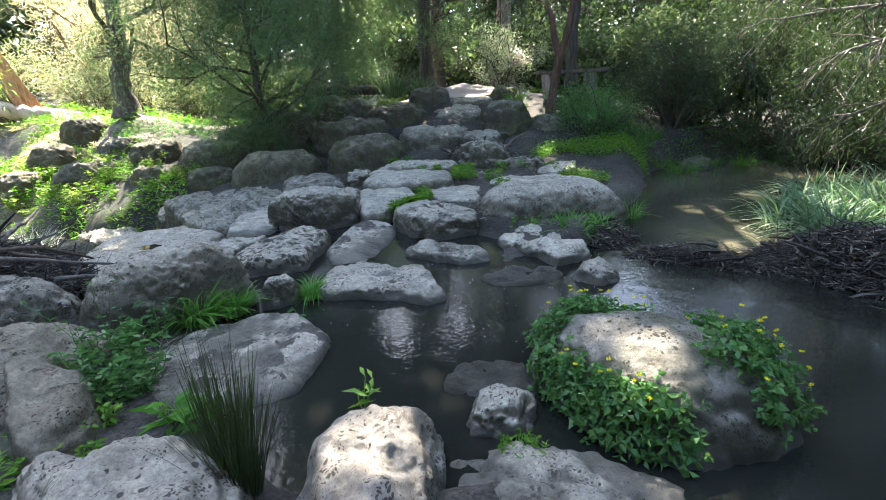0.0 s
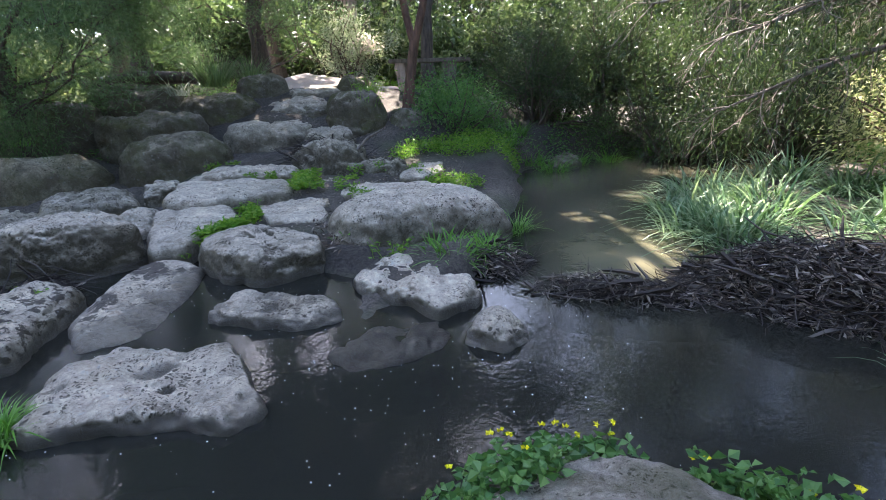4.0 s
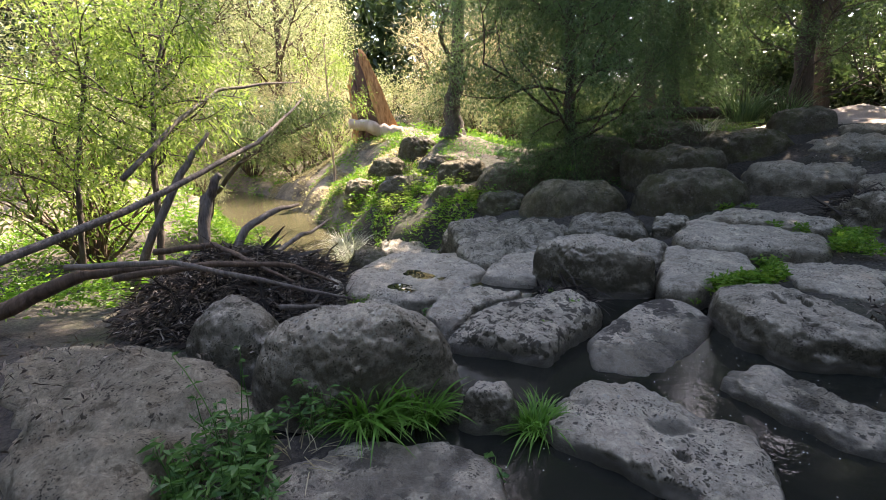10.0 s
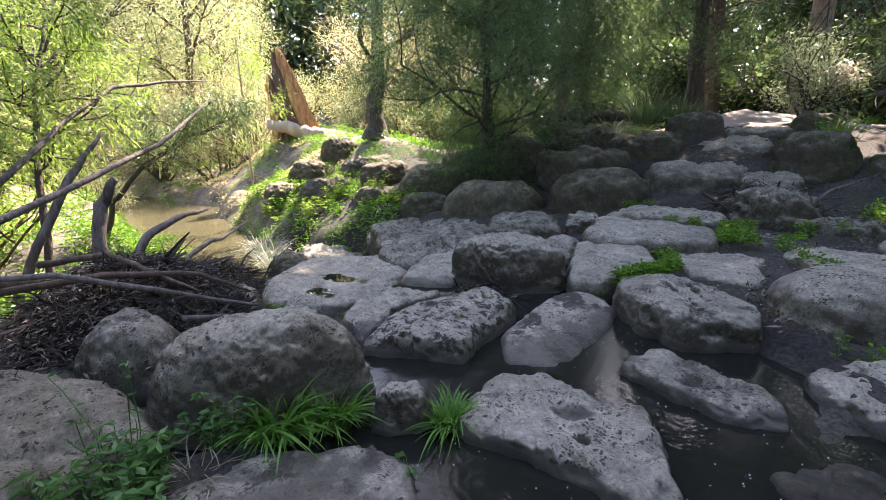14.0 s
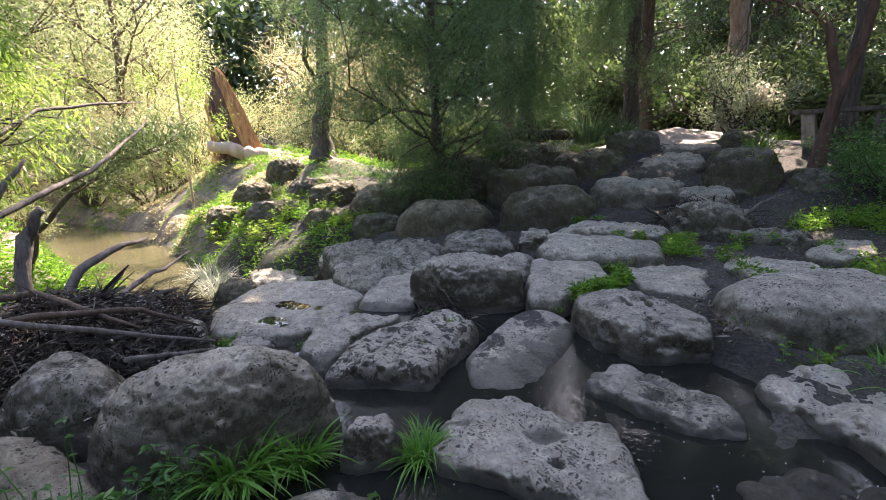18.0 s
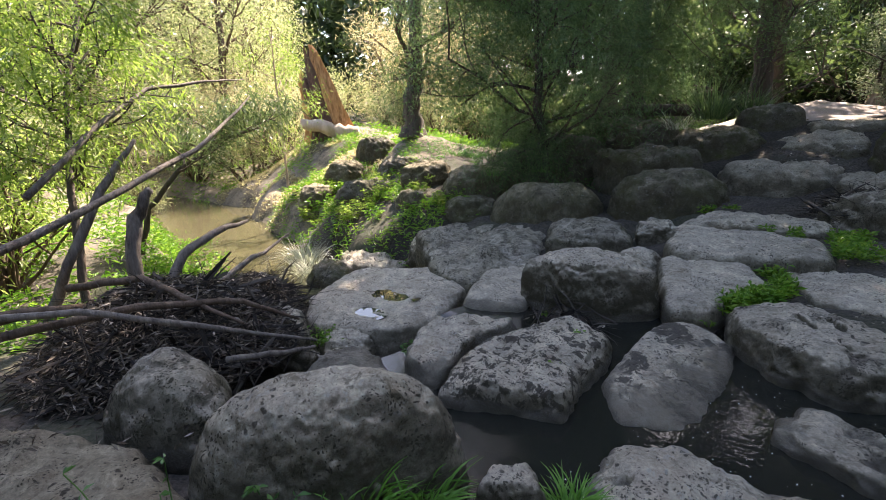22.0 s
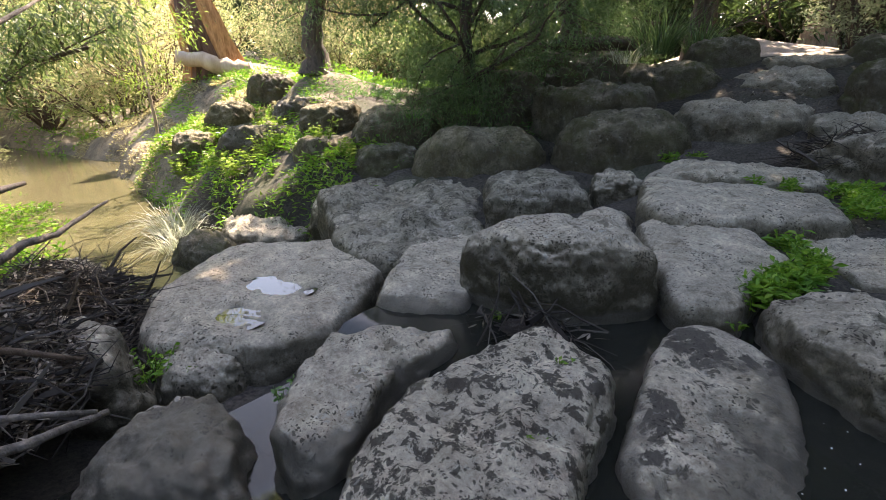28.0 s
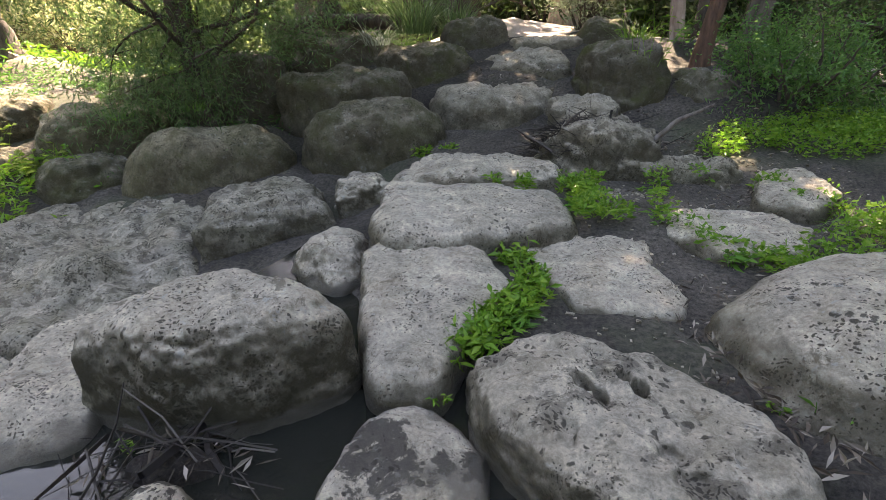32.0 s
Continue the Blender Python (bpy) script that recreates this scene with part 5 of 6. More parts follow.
# shrubs near the path, the far shore and the sunny bank
for lab, x, y, dz, h, w, n, mats, leaf, seed in (
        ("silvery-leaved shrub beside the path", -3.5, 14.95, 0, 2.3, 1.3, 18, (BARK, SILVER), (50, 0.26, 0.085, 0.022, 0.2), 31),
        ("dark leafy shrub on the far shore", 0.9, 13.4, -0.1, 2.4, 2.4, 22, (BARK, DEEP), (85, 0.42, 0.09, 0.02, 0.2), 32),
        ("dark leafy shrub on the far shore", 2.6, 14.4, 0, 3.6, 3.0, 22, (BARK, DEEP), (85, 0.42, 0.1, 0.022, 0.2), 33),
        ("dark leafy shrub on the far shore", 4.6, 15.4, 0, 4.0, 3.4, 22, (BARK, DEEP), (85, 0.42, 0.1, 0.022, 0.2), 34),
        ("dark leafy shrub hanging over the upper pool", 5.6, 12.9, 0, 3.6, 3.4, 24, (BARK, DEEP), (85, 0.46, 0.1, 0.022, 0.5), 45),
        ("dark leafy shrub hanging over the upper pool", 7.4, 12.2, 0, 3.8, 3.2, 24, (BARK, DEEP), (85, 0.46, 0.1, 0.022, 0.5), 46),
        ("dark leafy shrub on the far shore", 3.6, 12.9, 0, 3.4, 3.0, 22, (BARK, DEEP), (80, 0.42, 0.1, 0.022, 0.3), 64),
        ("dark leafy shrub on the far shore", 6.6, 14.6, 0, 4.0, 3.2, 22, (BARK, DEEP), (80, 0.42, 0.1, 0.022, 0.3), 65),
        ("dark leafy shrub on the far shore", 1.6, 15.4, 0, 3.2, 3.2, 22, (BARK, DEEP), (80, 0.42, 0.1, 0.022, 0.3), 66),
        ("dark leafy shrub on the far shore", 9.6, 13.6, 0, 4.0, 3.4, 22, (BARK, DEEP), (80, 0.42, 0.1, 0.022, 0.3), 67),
        ("pale sunlit shrub beside the upper pool", 5.5, 8.8, 0, 2.7, 2.8, 26, (DRIFT_BROWN, PALE), (60, 0.36, 0.09, 0.024, 0.3), 68),
        ("low green shrub at the foot of the steps", -0.7, 11.9, 0, 1.15, 2.4, 22, (BARK, WEED), (38, 0.3, 0.07, 0.022, 0.3), 35),
        ("pale sunlit shrub beyond the reeds", 8.2, 11.2, 0, 3.0, 3.4, 24, (BARK, SILVER), (40, 0.4, 0.1, 0.03, 0.2), 36),
        ("bright green leafy shrub on the lower bank", -10.4, 1.6, 0, 3.0, 2.2, 20, (DRIFT_BROWN, LIME), (18, 0.34, 0.13, 0.036, 0.5), 38),
        ("tan twiggy thicket on the sunny bank", -21, 9.5, 0, 4.0, 4.2, 26, (DRIFT_BROWN, TAN_TWIGS), (44, 0.5, 0.2, 0.014, 0.2), 41),
        ("tan twiggy thicket on the sunny bank", -24, 6.8, 0, 4.4, 4.4, 26, (DRIFT_BROWN, TAN_TWIGS), (44, 0.5, 0.2, 0.014, 0.2), 42),
        ("sunlit yellow-green shrub on the bank", -15.0, 14.6, 0, 2.6, 2.6, 20, (DRIFT_BROWN, PALE), (36, 0.35, 0.09, 0.02, 0.3), 43),
        ("sunlit yellow-green shrub on the bank", -20.5, 4.0, 0, 2.6, 3.0, 20, (DRIFT_BROWN, PALE), (36, 0.35, 0.09, 0.02, 0.3), 44)):
    shrub(lab, (x, y, land_at(x, y) + dz), h, w, n, mats, leaf, seed)

# woods around
def shades_bank(x, y, reach):
    """Whether something tall here would throw its shade on the sunny bank."""
    for step in range(0, 13, 2):
        k = step / 12 * reach
        px, py = x - SUN_DIR[0] / math.hypot(SUN_DIR[0], SUN_DIR[1]) * k, y - SUN_DIR[1] / math.hypot(SUN_DIR[0], SUN_DIR[1]) * k
        if -21 < px < -8.5 and 3 < py < 11.5:
            return True
    return False


def skyline(x, y, height, f):
    """Trees past the sunny bank stay low, and leave the sky open above them."""
    d, a = math.hypot(x + 5.9, y - 5.4), math.degrees(math.atan2(-x - 5.9, y - 5.4))
    return min(f, 0.3 * d / height) if 55 < a < 78 else f


WOODS = "woods behind the creek"
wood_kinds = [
    tree("leafy tree of the seen and added woods", (-6, 27, 2.3), [(0, 0, 3), (0.3, 0, 7), (0.2, 0.2, 11)], 0.2, 16, (BARK, DEEP), (15, 1.1, 0.34, 0.15, 0.3), 51, limb_len=3.0, first=0.1, depth=1, kids=6, group=WOODS),
    tree("dark green tree of the seen and added woods", (3, 25, 2.2), [(0, 0, 3), (-0.3, 0, 6), (0.2, 0.2, 9)], 0.18, 16, (BARK, DEEP), (16, 1.1, 0.34, 0.14, 0.3), 52, limb_len=2.8, first=0.06, depth=1, kids=6, group=WOODS),
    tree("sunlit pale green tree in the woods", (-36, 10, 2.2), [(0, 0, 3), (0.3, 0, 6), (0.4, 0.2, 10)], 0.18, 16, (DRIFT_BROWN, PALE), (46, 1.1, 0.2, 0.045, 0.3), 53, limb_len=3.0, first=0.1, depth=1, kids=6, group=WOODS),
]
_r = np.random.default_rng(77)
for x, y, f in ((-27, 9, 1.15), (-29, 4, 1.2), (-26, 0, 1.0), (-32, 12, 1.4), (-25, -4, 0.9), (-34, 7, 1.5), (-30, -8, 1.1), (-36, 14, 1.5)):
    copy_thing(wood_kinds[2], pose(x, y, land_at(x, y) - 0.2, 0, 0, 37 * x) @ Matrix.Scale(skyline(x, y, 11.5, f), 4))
for k in range(44):
    a = radians(-66 + 200 * (k + _r.uniform(0, 0.8)) / 44)
    d = _r.uniform(20, 30) if k % 2 else _r.uniform(30, 44)
    x, y = -2 - math.sin(a) * d, 5 + math.cos(a) * d
    f = _r.uniform(0.8, 1.3)
    if shades_bank(x, y, 11 * f) or math.hypot(x + 18, y - 11) < 6 or (a > radians(40) and (d < 30 or k % 3 == 0)):
        continue
    if a > radians(40):
        f *= 0.75
    kind = 2 if a > radians(52) and _r.uniform() < 0.75 else int(_r.integers(0, 2))
    copy_thing(wood_kinds[kind], pose(x, y, land_at(x, y) - 0.2, 0, 0, _r.uniform(0, 360)) @ Matrix.Scale(skyline(x, y, 11.5, f if abs(a) > radians(45) else f * 0.75), 4))
# unseen trees added behind the camera, darkening the stone faces turned to it
for k in range(11):
    a = radians(118 + 165 * (k + 0.5) / 11)
    d = 11 if k % 2 else 15
    x, y = 0.5 - math.sin(a) * d, 3 + math.cos(a) * d
    copy_thing(wood_kinds[k % 2], pose(x, y, land_at(x, y) - 0.2, 0, 0, 40 * k) @ Matrix.Scale(0.9, 4))
UNDER = "undergrowth behind the path"
under_kinds = [
    shrub("dark undergrowth bush beyond the path", (-9, 20.5, 2.0), 2.6, 3.4, 16, (BARK, DEEP), (18, 0.5, 0.24, 0.09, 0.2), 61, UNDER),
    shrub("green undergrowth bush beyond the path", (0.5, 20, 2.0), 2.2, 3.2, 16, (BARK, GUM), (18, 0.5, 0.24, 0.09, 0.2), 62, UNDER),
    shrub("sunlit undergrowth bush beyond the lower pool", (-29, 8, 2.0), 2.6, 3.4, 14, (DRIFT_BROWN, PALE), (40, 0.5, 0.15, 0.03, 0.2), 63, UNDER)]
for k in range(38):
    a = radians(-62 + 168 * (k + _r.uniform(0, 0.8)) / 38)
    d = _r.uniform(15.5, 21)
    x, y = -3 - math.sin(a) * d, 4 + math.cos(a) * d
    if -13 < x < 3 and y < 19:
        y += 3
    if math.hypot(x + 17, y - 11) < 4.5 or (x < -9 and 3.5 < y < 6.7) or shades_bank(x, y, 2.5):
        continue
    kind = 2 if a > radians(50) else int(_r.integers(0, 2))
    copy_thing(under_kinds[kind], pose(x, y, land_at(x, y) - 0.1, 0, 0, _r.uniform(0, 360)) @ Matrix.Scale(_r.uniform(0.9, 1.6), 4))
thickets = [o for o in scene.objects if o.get("label") == "tan twiggy thicket on the sunny bank"]
for k in range(11):
    a = radians(48 + 6.5 * k + _r.uniform(-2, 2))
    d = _r.uniform(22, 30)
    x, y = -2 - math.sin(a) * d, 5 + math.cos(a) * d
    if not shades_bank(x, y, 6):
        copy_thing(thickets[k % 2] if k % 3 else under_kinds[2], pose(x, y, land_at(x, y) - 0.1, 0, 0, 50 * k) @ Matrix.Scale(skyline(x, y, 5.0, _r.uniform(1.3, 1.9)), 4))
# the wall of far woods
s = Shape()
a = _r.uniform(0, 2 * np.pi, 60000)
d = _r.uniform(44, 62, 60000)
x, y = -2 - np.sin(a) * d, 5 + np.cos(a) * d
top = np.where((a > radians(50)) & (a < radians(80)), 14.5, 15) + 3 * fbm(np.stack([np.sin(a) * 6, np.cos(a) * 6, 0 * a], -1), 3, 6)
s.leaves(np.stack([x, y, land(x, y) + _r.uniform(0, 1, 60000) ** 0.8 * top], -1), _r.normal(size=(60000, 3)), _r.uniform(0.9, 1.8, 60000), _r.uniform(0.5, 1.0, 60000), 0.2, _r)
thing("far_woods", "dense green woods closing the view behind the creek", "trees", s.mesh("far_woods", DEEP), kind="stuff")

# ---- broken stump and logs ----
stump = thing("broken_stump", "tall broken orange-brown stump leaning on the sunny bank", "stump", None, at=(-17.85, 10.25, 1.6))
_r = np.random.default_rng(9)
ALONG = np.array((0.42, 0.9, 0.0))
LEAN = np.array((-0.26, -0.58, 2.75))
for k in range(16):
    # splinters stand round an oval foot, those of one half tall, those of the other broken off lower
    a = k / 16 * 2 * np.pi
    u, v = math.cos(a) * 0.68, math.sin(a) * 0.4
    foot = ALONG * u + np.array((0.9, -0.42, 0)) * v
    tall = (1.02 if u > -0.15 else 0.72) + _r.uniform(-0.1, 0.06)
    head = LEAN * tall + foot * (1 - 0.55 * tall)
    pts = [foot * 1.12 + (0, 0, -0.4), foot + (0, 0, 0.05)] + [foot + (head - foot) * f + _r.normal(size=3) * 0.03 for f in (0.25, 0.5, 0.75, 0.92)] + [head]
    s = Shape()
    s.tube(pts, (0.27, 0.22, 0.19, 0.17, 0.15, 0.1, 0.02), 5)
    dark = -0.5 < u < 0.05
    child("splinter", s.mesh("splinter", BARK_RED if dark else STUMP_WOOD, False), stump, "dark splinter of the split trunk" if dark else "long orange splinter of the split trunk")
# solid dark cone standing in for the shade inside the split trunk
s = Shape()
s.tube([(0, 0, -0.4), LEAN * 0.1, LEAN * 0.45, LEAN * 0.78, LEAN * 0.9], (0.55, 0.5, 0.33, 0.2, 0.05), 9)
child("hollow_core", s.mesh("hollow_core", BARK, False), stump, "dark solid core in place of the shaded hollow")


def log(label, pts, radii, mat, name="log"):
    s = Shape()
    pts = np.asarray(pts, float)
    line = np.concatenate([pts[k] + (pts[k + 1] - pts[k]) * np.linspace(0, 1, 5)[:-1, None] for k in range(len(pts) - 1)] + [pts[-1:]])
    line[1:-1] += RNG.normal(size=(len(line) - 2, 3)) * np.mean(radii) * 0.18
    rad = np.interp(np.linspace(0, 1, len(line)), np.linspace(0, 1, len(radii)), radii)
    line, rad = np.concatenate([line[:1], line, line[-1:]]), np.r_[rad[0] * 0.05, rad, rad[-1] * 0.05]
    s.tube(line, rad, 10)
    return thing(name, label, "wood", s.mesh(name, mat, True))


log("pale sun-bleached fallen log at the foot of the stump", [(-17.75, 9.1, 1.95), (-17.5, 9.7, 1.85), (-17.25, 10.3, 1.65), (-17.0, 10.9, 1.55)], (0.16, 0.22, 0.26, 0.24), LOG_PALE)
log("dark fallen log behind the bank boulders", [(-9.0, 12.9, 1.75), (-7.8, 13.0, 1.85), (-6.3, 13.2, 1.8)], (0.1, 0.14, 0.12), BARK)

# ---- bench ----
bench = thing("bench", "rough timber bench with splayed plank legs beside the path", "bench", None, at=(-1.5, 13.7, 1.5))


def plank(parent, name, size, at, turn=(0, 0, 0), mat=TIMBER):
    bm = bmesh.new()
    bmesh.ops.create_cube(bm, size=1, matrix=Matrix.Diagonal((*size, 1)))
    bmesh.ops.bevel(bm, geom=bm.edges[:], offset=0.012, segments=2, affect="EDGES")
    me = bpy.data.meshes.new(name)
    bm.to_mesh(me)
    bm.free()
    me.materials.append(mat)
    ob = child(name, me, parent)
    ob.matrix_basis = pose(*at, *turn)
    return ob


plank(bench, "seat", (1.75, 0.4, 0.08), (0.1, 0, 0.54))
plank(bench, "leg", (0.2, 0.32, 0.9), (-0.5, 0, 0.1), (0, -6, 0), BARK_PALE)
plank(bench, "leg", (0.3, 0.3, 0.9), (0.5, 0, 0.1), (0, 5, 0))

# ---- driftwood and flood debris ----
log("long grey dead branch resting on the debris", [(-5.4, 1.0, 0.62), (-6.3, 2.3, 0.95), (-7.6, 3.9, 1.55), (-8.3, 4.6, 2.0), (-9.0, 5.0, 2.25)], (0.042, 0.038, 0.028, 0.018, 0.008), DRIFT, "dead_branch")
log("grey side branch of the dead wood", [(-7.3, 2.3, 1.2), (-7.94, 3.0, 1.85), (-8.39, 3.61, 2.29), (-8.77, 4.37, 2.42), (-9.2, 5.0, 2.5)], (0.035, 0.03, 0.024, 0.018, 0.008), DRIFT, "dead_branch")
log("twisted upright dead stem in the debris", [(-7.0, 3.0, 0.0), (-7.0, 3.05, 0.55), (-7.1, 3.15, 0.9), (-7.0, 3.3, 1.2)], (0.085, 0.07, 0.075, 0.04), DRIFT, "driftwood")
log("curved dead branch over the lower pool", [(-6.2, 3.2, 0.3), (-6.3, 3.4, 0.62), (-6.5, 3.8, 0.78), (-6.75, 4.15, 0.78)], (0.05, 0.045, 0.035, 0.015), DRIFT, "dead_branch")
log("long thin grey branch across the debris heap", [(-5.1, 1.9, 0.72), (-4.75, 2.6, 0.72), (-4.6, 3.2, 0.5), (-4.5, 3.95, 0.2)], (0.024, 0.022, 0.02, 0.01), DRIFT, "dead_branch")
log("thick red-brown dead limb in the debris", [(-6.5, 0.6, -0.15), (-6.2, 1.3, 0.2), (-6.0, 1.9, 0.45), (-5.9, 2.6, 0.42)], (0.085, 0.075, 0.06, 0.03), DRIFT_BROWN, "dead_branch")
log("leaning dead stem behind the debris", [(-7.6, 2.2, -0.2), (-7.3, 2.5, 0.5), (-7.4, 2.9, 1.2), (-7.5, 3.3, 1.7)], (0.06, 0.05, 0.045, 0.02), DRIFT, "driftwood")
log("dark dead branch lying over the debris heap", [(-4.9, 2.2, 0.62), (-5.0, 2.9, 0.6), (-5.05, 3.6, 0.45), (-5.0, 4.0, 0.2)], (0.03, 0.028, 0.022, 0.01), DRIFT_BROWN, "dead_branch")
log("dark forked branch lying in the debris heap", [(-6.3, 2.5, 0.5), (-5.7, 3.0, 0.62), (-5.2, 3.2, 0.55), (-4.7, 3.5, 0.4)], (0.035, 0.03, 0.024, 0.01), DRIFT_BROWN, "dead_branch")
log("crooked grey branch sticking out of the debris", [(-6.0, 3.6, 0.35), (-6.2, 4.0, 0.5), (-6.5, 4.2, 0.45), (-6.8, 4.6, 0.55)], (0.03, 0.026, 0.02, 0.01), DRIFT, "dead_branch")
log("bleached broken branch at the foot of the debris", [(-4.4, 3.3, 0.3), (-4.55, 3.7, 0.16), (-4.7, 4.0, 0.06)], (0.022, 0.02, 0.015), DRIFT, "dead_branch")
log("pale crooked twig lying on a rough boulder", [(-2.3, 9.95, 0.4), (-2.12, 10.02, 0.62), (-1.95, 10.06, 0.8), (-1.66, 10.11, 0.95)], (0.03, 0.026, 0.022, 0.01), DRIFT, "dead_branch")


WRACK, _t, _s = material("fine_wrack")
_where = _t.nodes.new("ShaderNodeNewGeometry").outputs["Position"]
_n = noise_of(_t, _where, 60, 8, 0.8)
_t.links.new(ramp(_t, _n, [(0.35, (0.012, 0.009, 0.007)), (0.55, (0.045, 0.034, 0.027)), (0.75, (0.16, 0.13, 0.11))]), _s.inputs["Base Color"])
_s.inputs["Roughness"].default_value = 0.95
bump_chain(_t, _s, [(_n, 1.0, 0.03)])


def heap(label, middle, half, height, sticks, litter, seed, turn=0.0, reach=0.5):
    """A mound of flood wrack: a dark core, sticks laid every way, dead leaves on top."""
    rng = np.random.default_rng(seed)
    top = thing("debris_heap", label, "debris", None)
    x, y, z = middle
    c, sn = math.cos(radians(turn)), math.sin(radians(turn))
    a = np.arange(10) / 10 * 2 * np.pi
    u, v = np.cos(a) * half[0] * rng.uniform(0.6, 0.82, 10), np.sin(a) * half[1] * rng.uniform(0.6, 0.82, 10)
    child("core", rock_mesh("core", np.stack([x + c * u - sn * v, y + sn * u + c * v], -1), z + height * 0.72, z - 0.25, 2.2, 1.6, 0, WRACK, seed=seed, across=60, rings=20), top)

    def spot(n):
        r, b = np.sqrt(rng.uniform(0, 1, n)), rng.uniform(0, 2 * np.pi, n)
        p, q = r * np.cos(b) * half[0], r * np.sin(b) * half[1]
        return np.stack([x + c * p - sn * q, y + sn * p + c * q, z + height * (1 - r ** 2.2) * rng.uniform(0.72, 1.12, n)], -1)
    s = Shape()
    for p in spot(sticks):
        d = rng.normal(size=3) * (1, 1, 0.28)
        pts, _ = bent(p - unit(d) * reach * 0.4, d, reach * rng.uniform(0.4, 1.6), 3, 0.22, -0.08, rng)
        w = rng.uniform(0.0015, 0.006) * (1 + 2.5 * (rng.uniform() > 0.9))
        s.tube(pts, (w, w, w * 0.8, w * 0.4), 4)
    child("stick_tangle", s.mesh("stick_tangle", STICKS), top, kind="stuff")
    s = Shape()
    p = spot(litter)
    s.leaves(p + (0, 0, 0.02), rng.normal(size=(litter, 3)) * (1, 1, 0.35), rng.uniform(0.04, 0.11, litter), rng.uniform(0.008, 0.022, litter), 0.2, rng)
    child("leaf_litter", s.mesh("leaf_litter", LITTER), top, kind="stuff")
    return top


heap("dark heap of flood-washed sticks and leaves over a boulder", (-5.6, 3.1, 0.0), (1.0, 1.0), 0.52, 2200, 9000, 81, 0, 0.34)
heap("low litter-covered heap beside the lower pool", (-6.9, 4.1, -0.35), (0.9, 0.6), 0.42, 900, 2200, 82)
heap("tangled heap of dead sticks damming the pool", (2.55, 5.95, -0.08), (1.25, 0.55), 0.5, 2600, 6000, 83, -22, 0.34)
heap("thin line of sticks and leaves damming the pool", (1.0, 6.08, -0.06), (0.8, 0.2), 0.2, 420, 500, 84, -10, 0.3)
heap("drift of twigs and leaves against the humped boulder", (0.05, 6.75, -0.06), (0.35, 0.5), 0.2, 300, 600, 85, 0, 0.3)
heap("twigs and dry leaves caught on a rough boulder", (-2.75, 10.2, 0.45), (0.6, 0.35), 0.3, 420, 300, 86, 0, 0.4)
heap("handful of long dead twigs below the square boulder", (-3.75, 5.9, 0.0), (0.4, 0.14), 0.12, 50, 40, 87, 20, 0.5)


# ---- grasses and weeds ----
def tuft(label, x, y, z, blades, length, wide, spread, bend, mat, seed, name="grass_tuft", up=1.0):
    global RNG
    rng = np.random.default_rng(seed)
    r, a = np.sqrt(rng.uniform(0, 1, blades)) * spread, rng.uniform(0, 2 * np.pi, blades)
    base = np.stack([x + r * np.cos(a), y + r * np.sin(a), z + 0 * r - 0.03], -1)
    way = np.stack([np.cos(a) * rng.uniform(0.05, 0.65, blades), np.sin(a) * rng.uniform(0.05, 0.65, blades), up + 0 * r], -1) + rng.normal(size=(blades, 3)) * 0.15
    s = Shape()
    s.blades(base, way, length * rng.uniform(0.5, 1.15, blades), wide * rng.uniform(0.7, 1.2, blades), bend * rng.uniform(0.3, 1.4, blades))
    return thing(name, label, "grass", s.mesh(name, mat))


blade_meshes = []
for n in range(12):
    _sh = Shape()
    _sh.blades([(0, 0, 0)], [(0.04 + 0.025 * n, 0.05 * (n % 3 - 1), 1.0)], 1.0, 0.05, 0.42 + 0.06 * n, 7)
    blade_meshes.append(_sh.mesh("blade", GRASS))


def clump(label, x, y, z, count, length, spread, seed, name="grass_clump", piece="blade", kinds=None, mat=GRASS, fine=0.013, fan=0.34):
    """A grass clump whose blades stand one by one."""
    rng = np.random.default_rng(seed)
    top = thing(name, label, "grass", None, at=(x, y, z))
    for n in range(count):
        a, r = rng.uniform(0, 2 * np.pi), math.sqrt(rng.uniform(0, 1)) * spread
        ob = child(piece, (kinds or blade_meshes)[int(rng.integers(0, 12))], top)
        ob.matrix_basis = pose(r * math.cos(a), r * math.sin(a), -0.03, 0, 0, math.degrees(a) + rng.uniform(-120, 120)) @ Matrix.Scale(length * rng.uniform(0.55, 1.15), 4)
    s = Shape()
    fill = count if fine > 0.008 else count * 2
    a, r = rng.uniform(0, 2 * np.pi, fill), np.sqrt(rng.uniform(0, 1, fill)) * spread
    way = np.stack([np.cos(a) * fan * r / spread, np.sin(a) * fan * r / spread, 1 + 0 * a], -1) + rng.normal(size=(fill, 3)) * 0.3 * fan
    s.blades(np.stack([r * np.cos(a), r * np.sin(a), 0 * a - 0.03], -1), way, length * rng.uniform(0.45, 0.95, fill), fine, rng.uniform(0.35, 0.95, fill) * (1.0 if fine > 0.008 else 0.2))
    child("undergrass", s.mesh("undergrass", mat), top, kind="stuff")
    return top


rush_meshes = []
for n in range(12):
    _sh = Shape()
    _sh.blades([(0, 0, 0)], [(0.02 + 0.017 * n, 0.03 * (n % 3 - 1), 1.0)], 1.0, 0.011, 0.01 + 0.01 * n, 5)
    rush_meshes.append(_sh.mesh("stem", RUSH))
clump("tall thin dark rush clump on the near bank", -1.2, 2.15, 0.03, 190, 0.8, 0.09, 7, "rush_clump", "stem", rush_meshes, RUSH, 0.005, 0.22)
clump("lush bright green broad-bladed grass clump", -2.9, 3.42, 0.03, 260, 0.5, 0.13, 1)
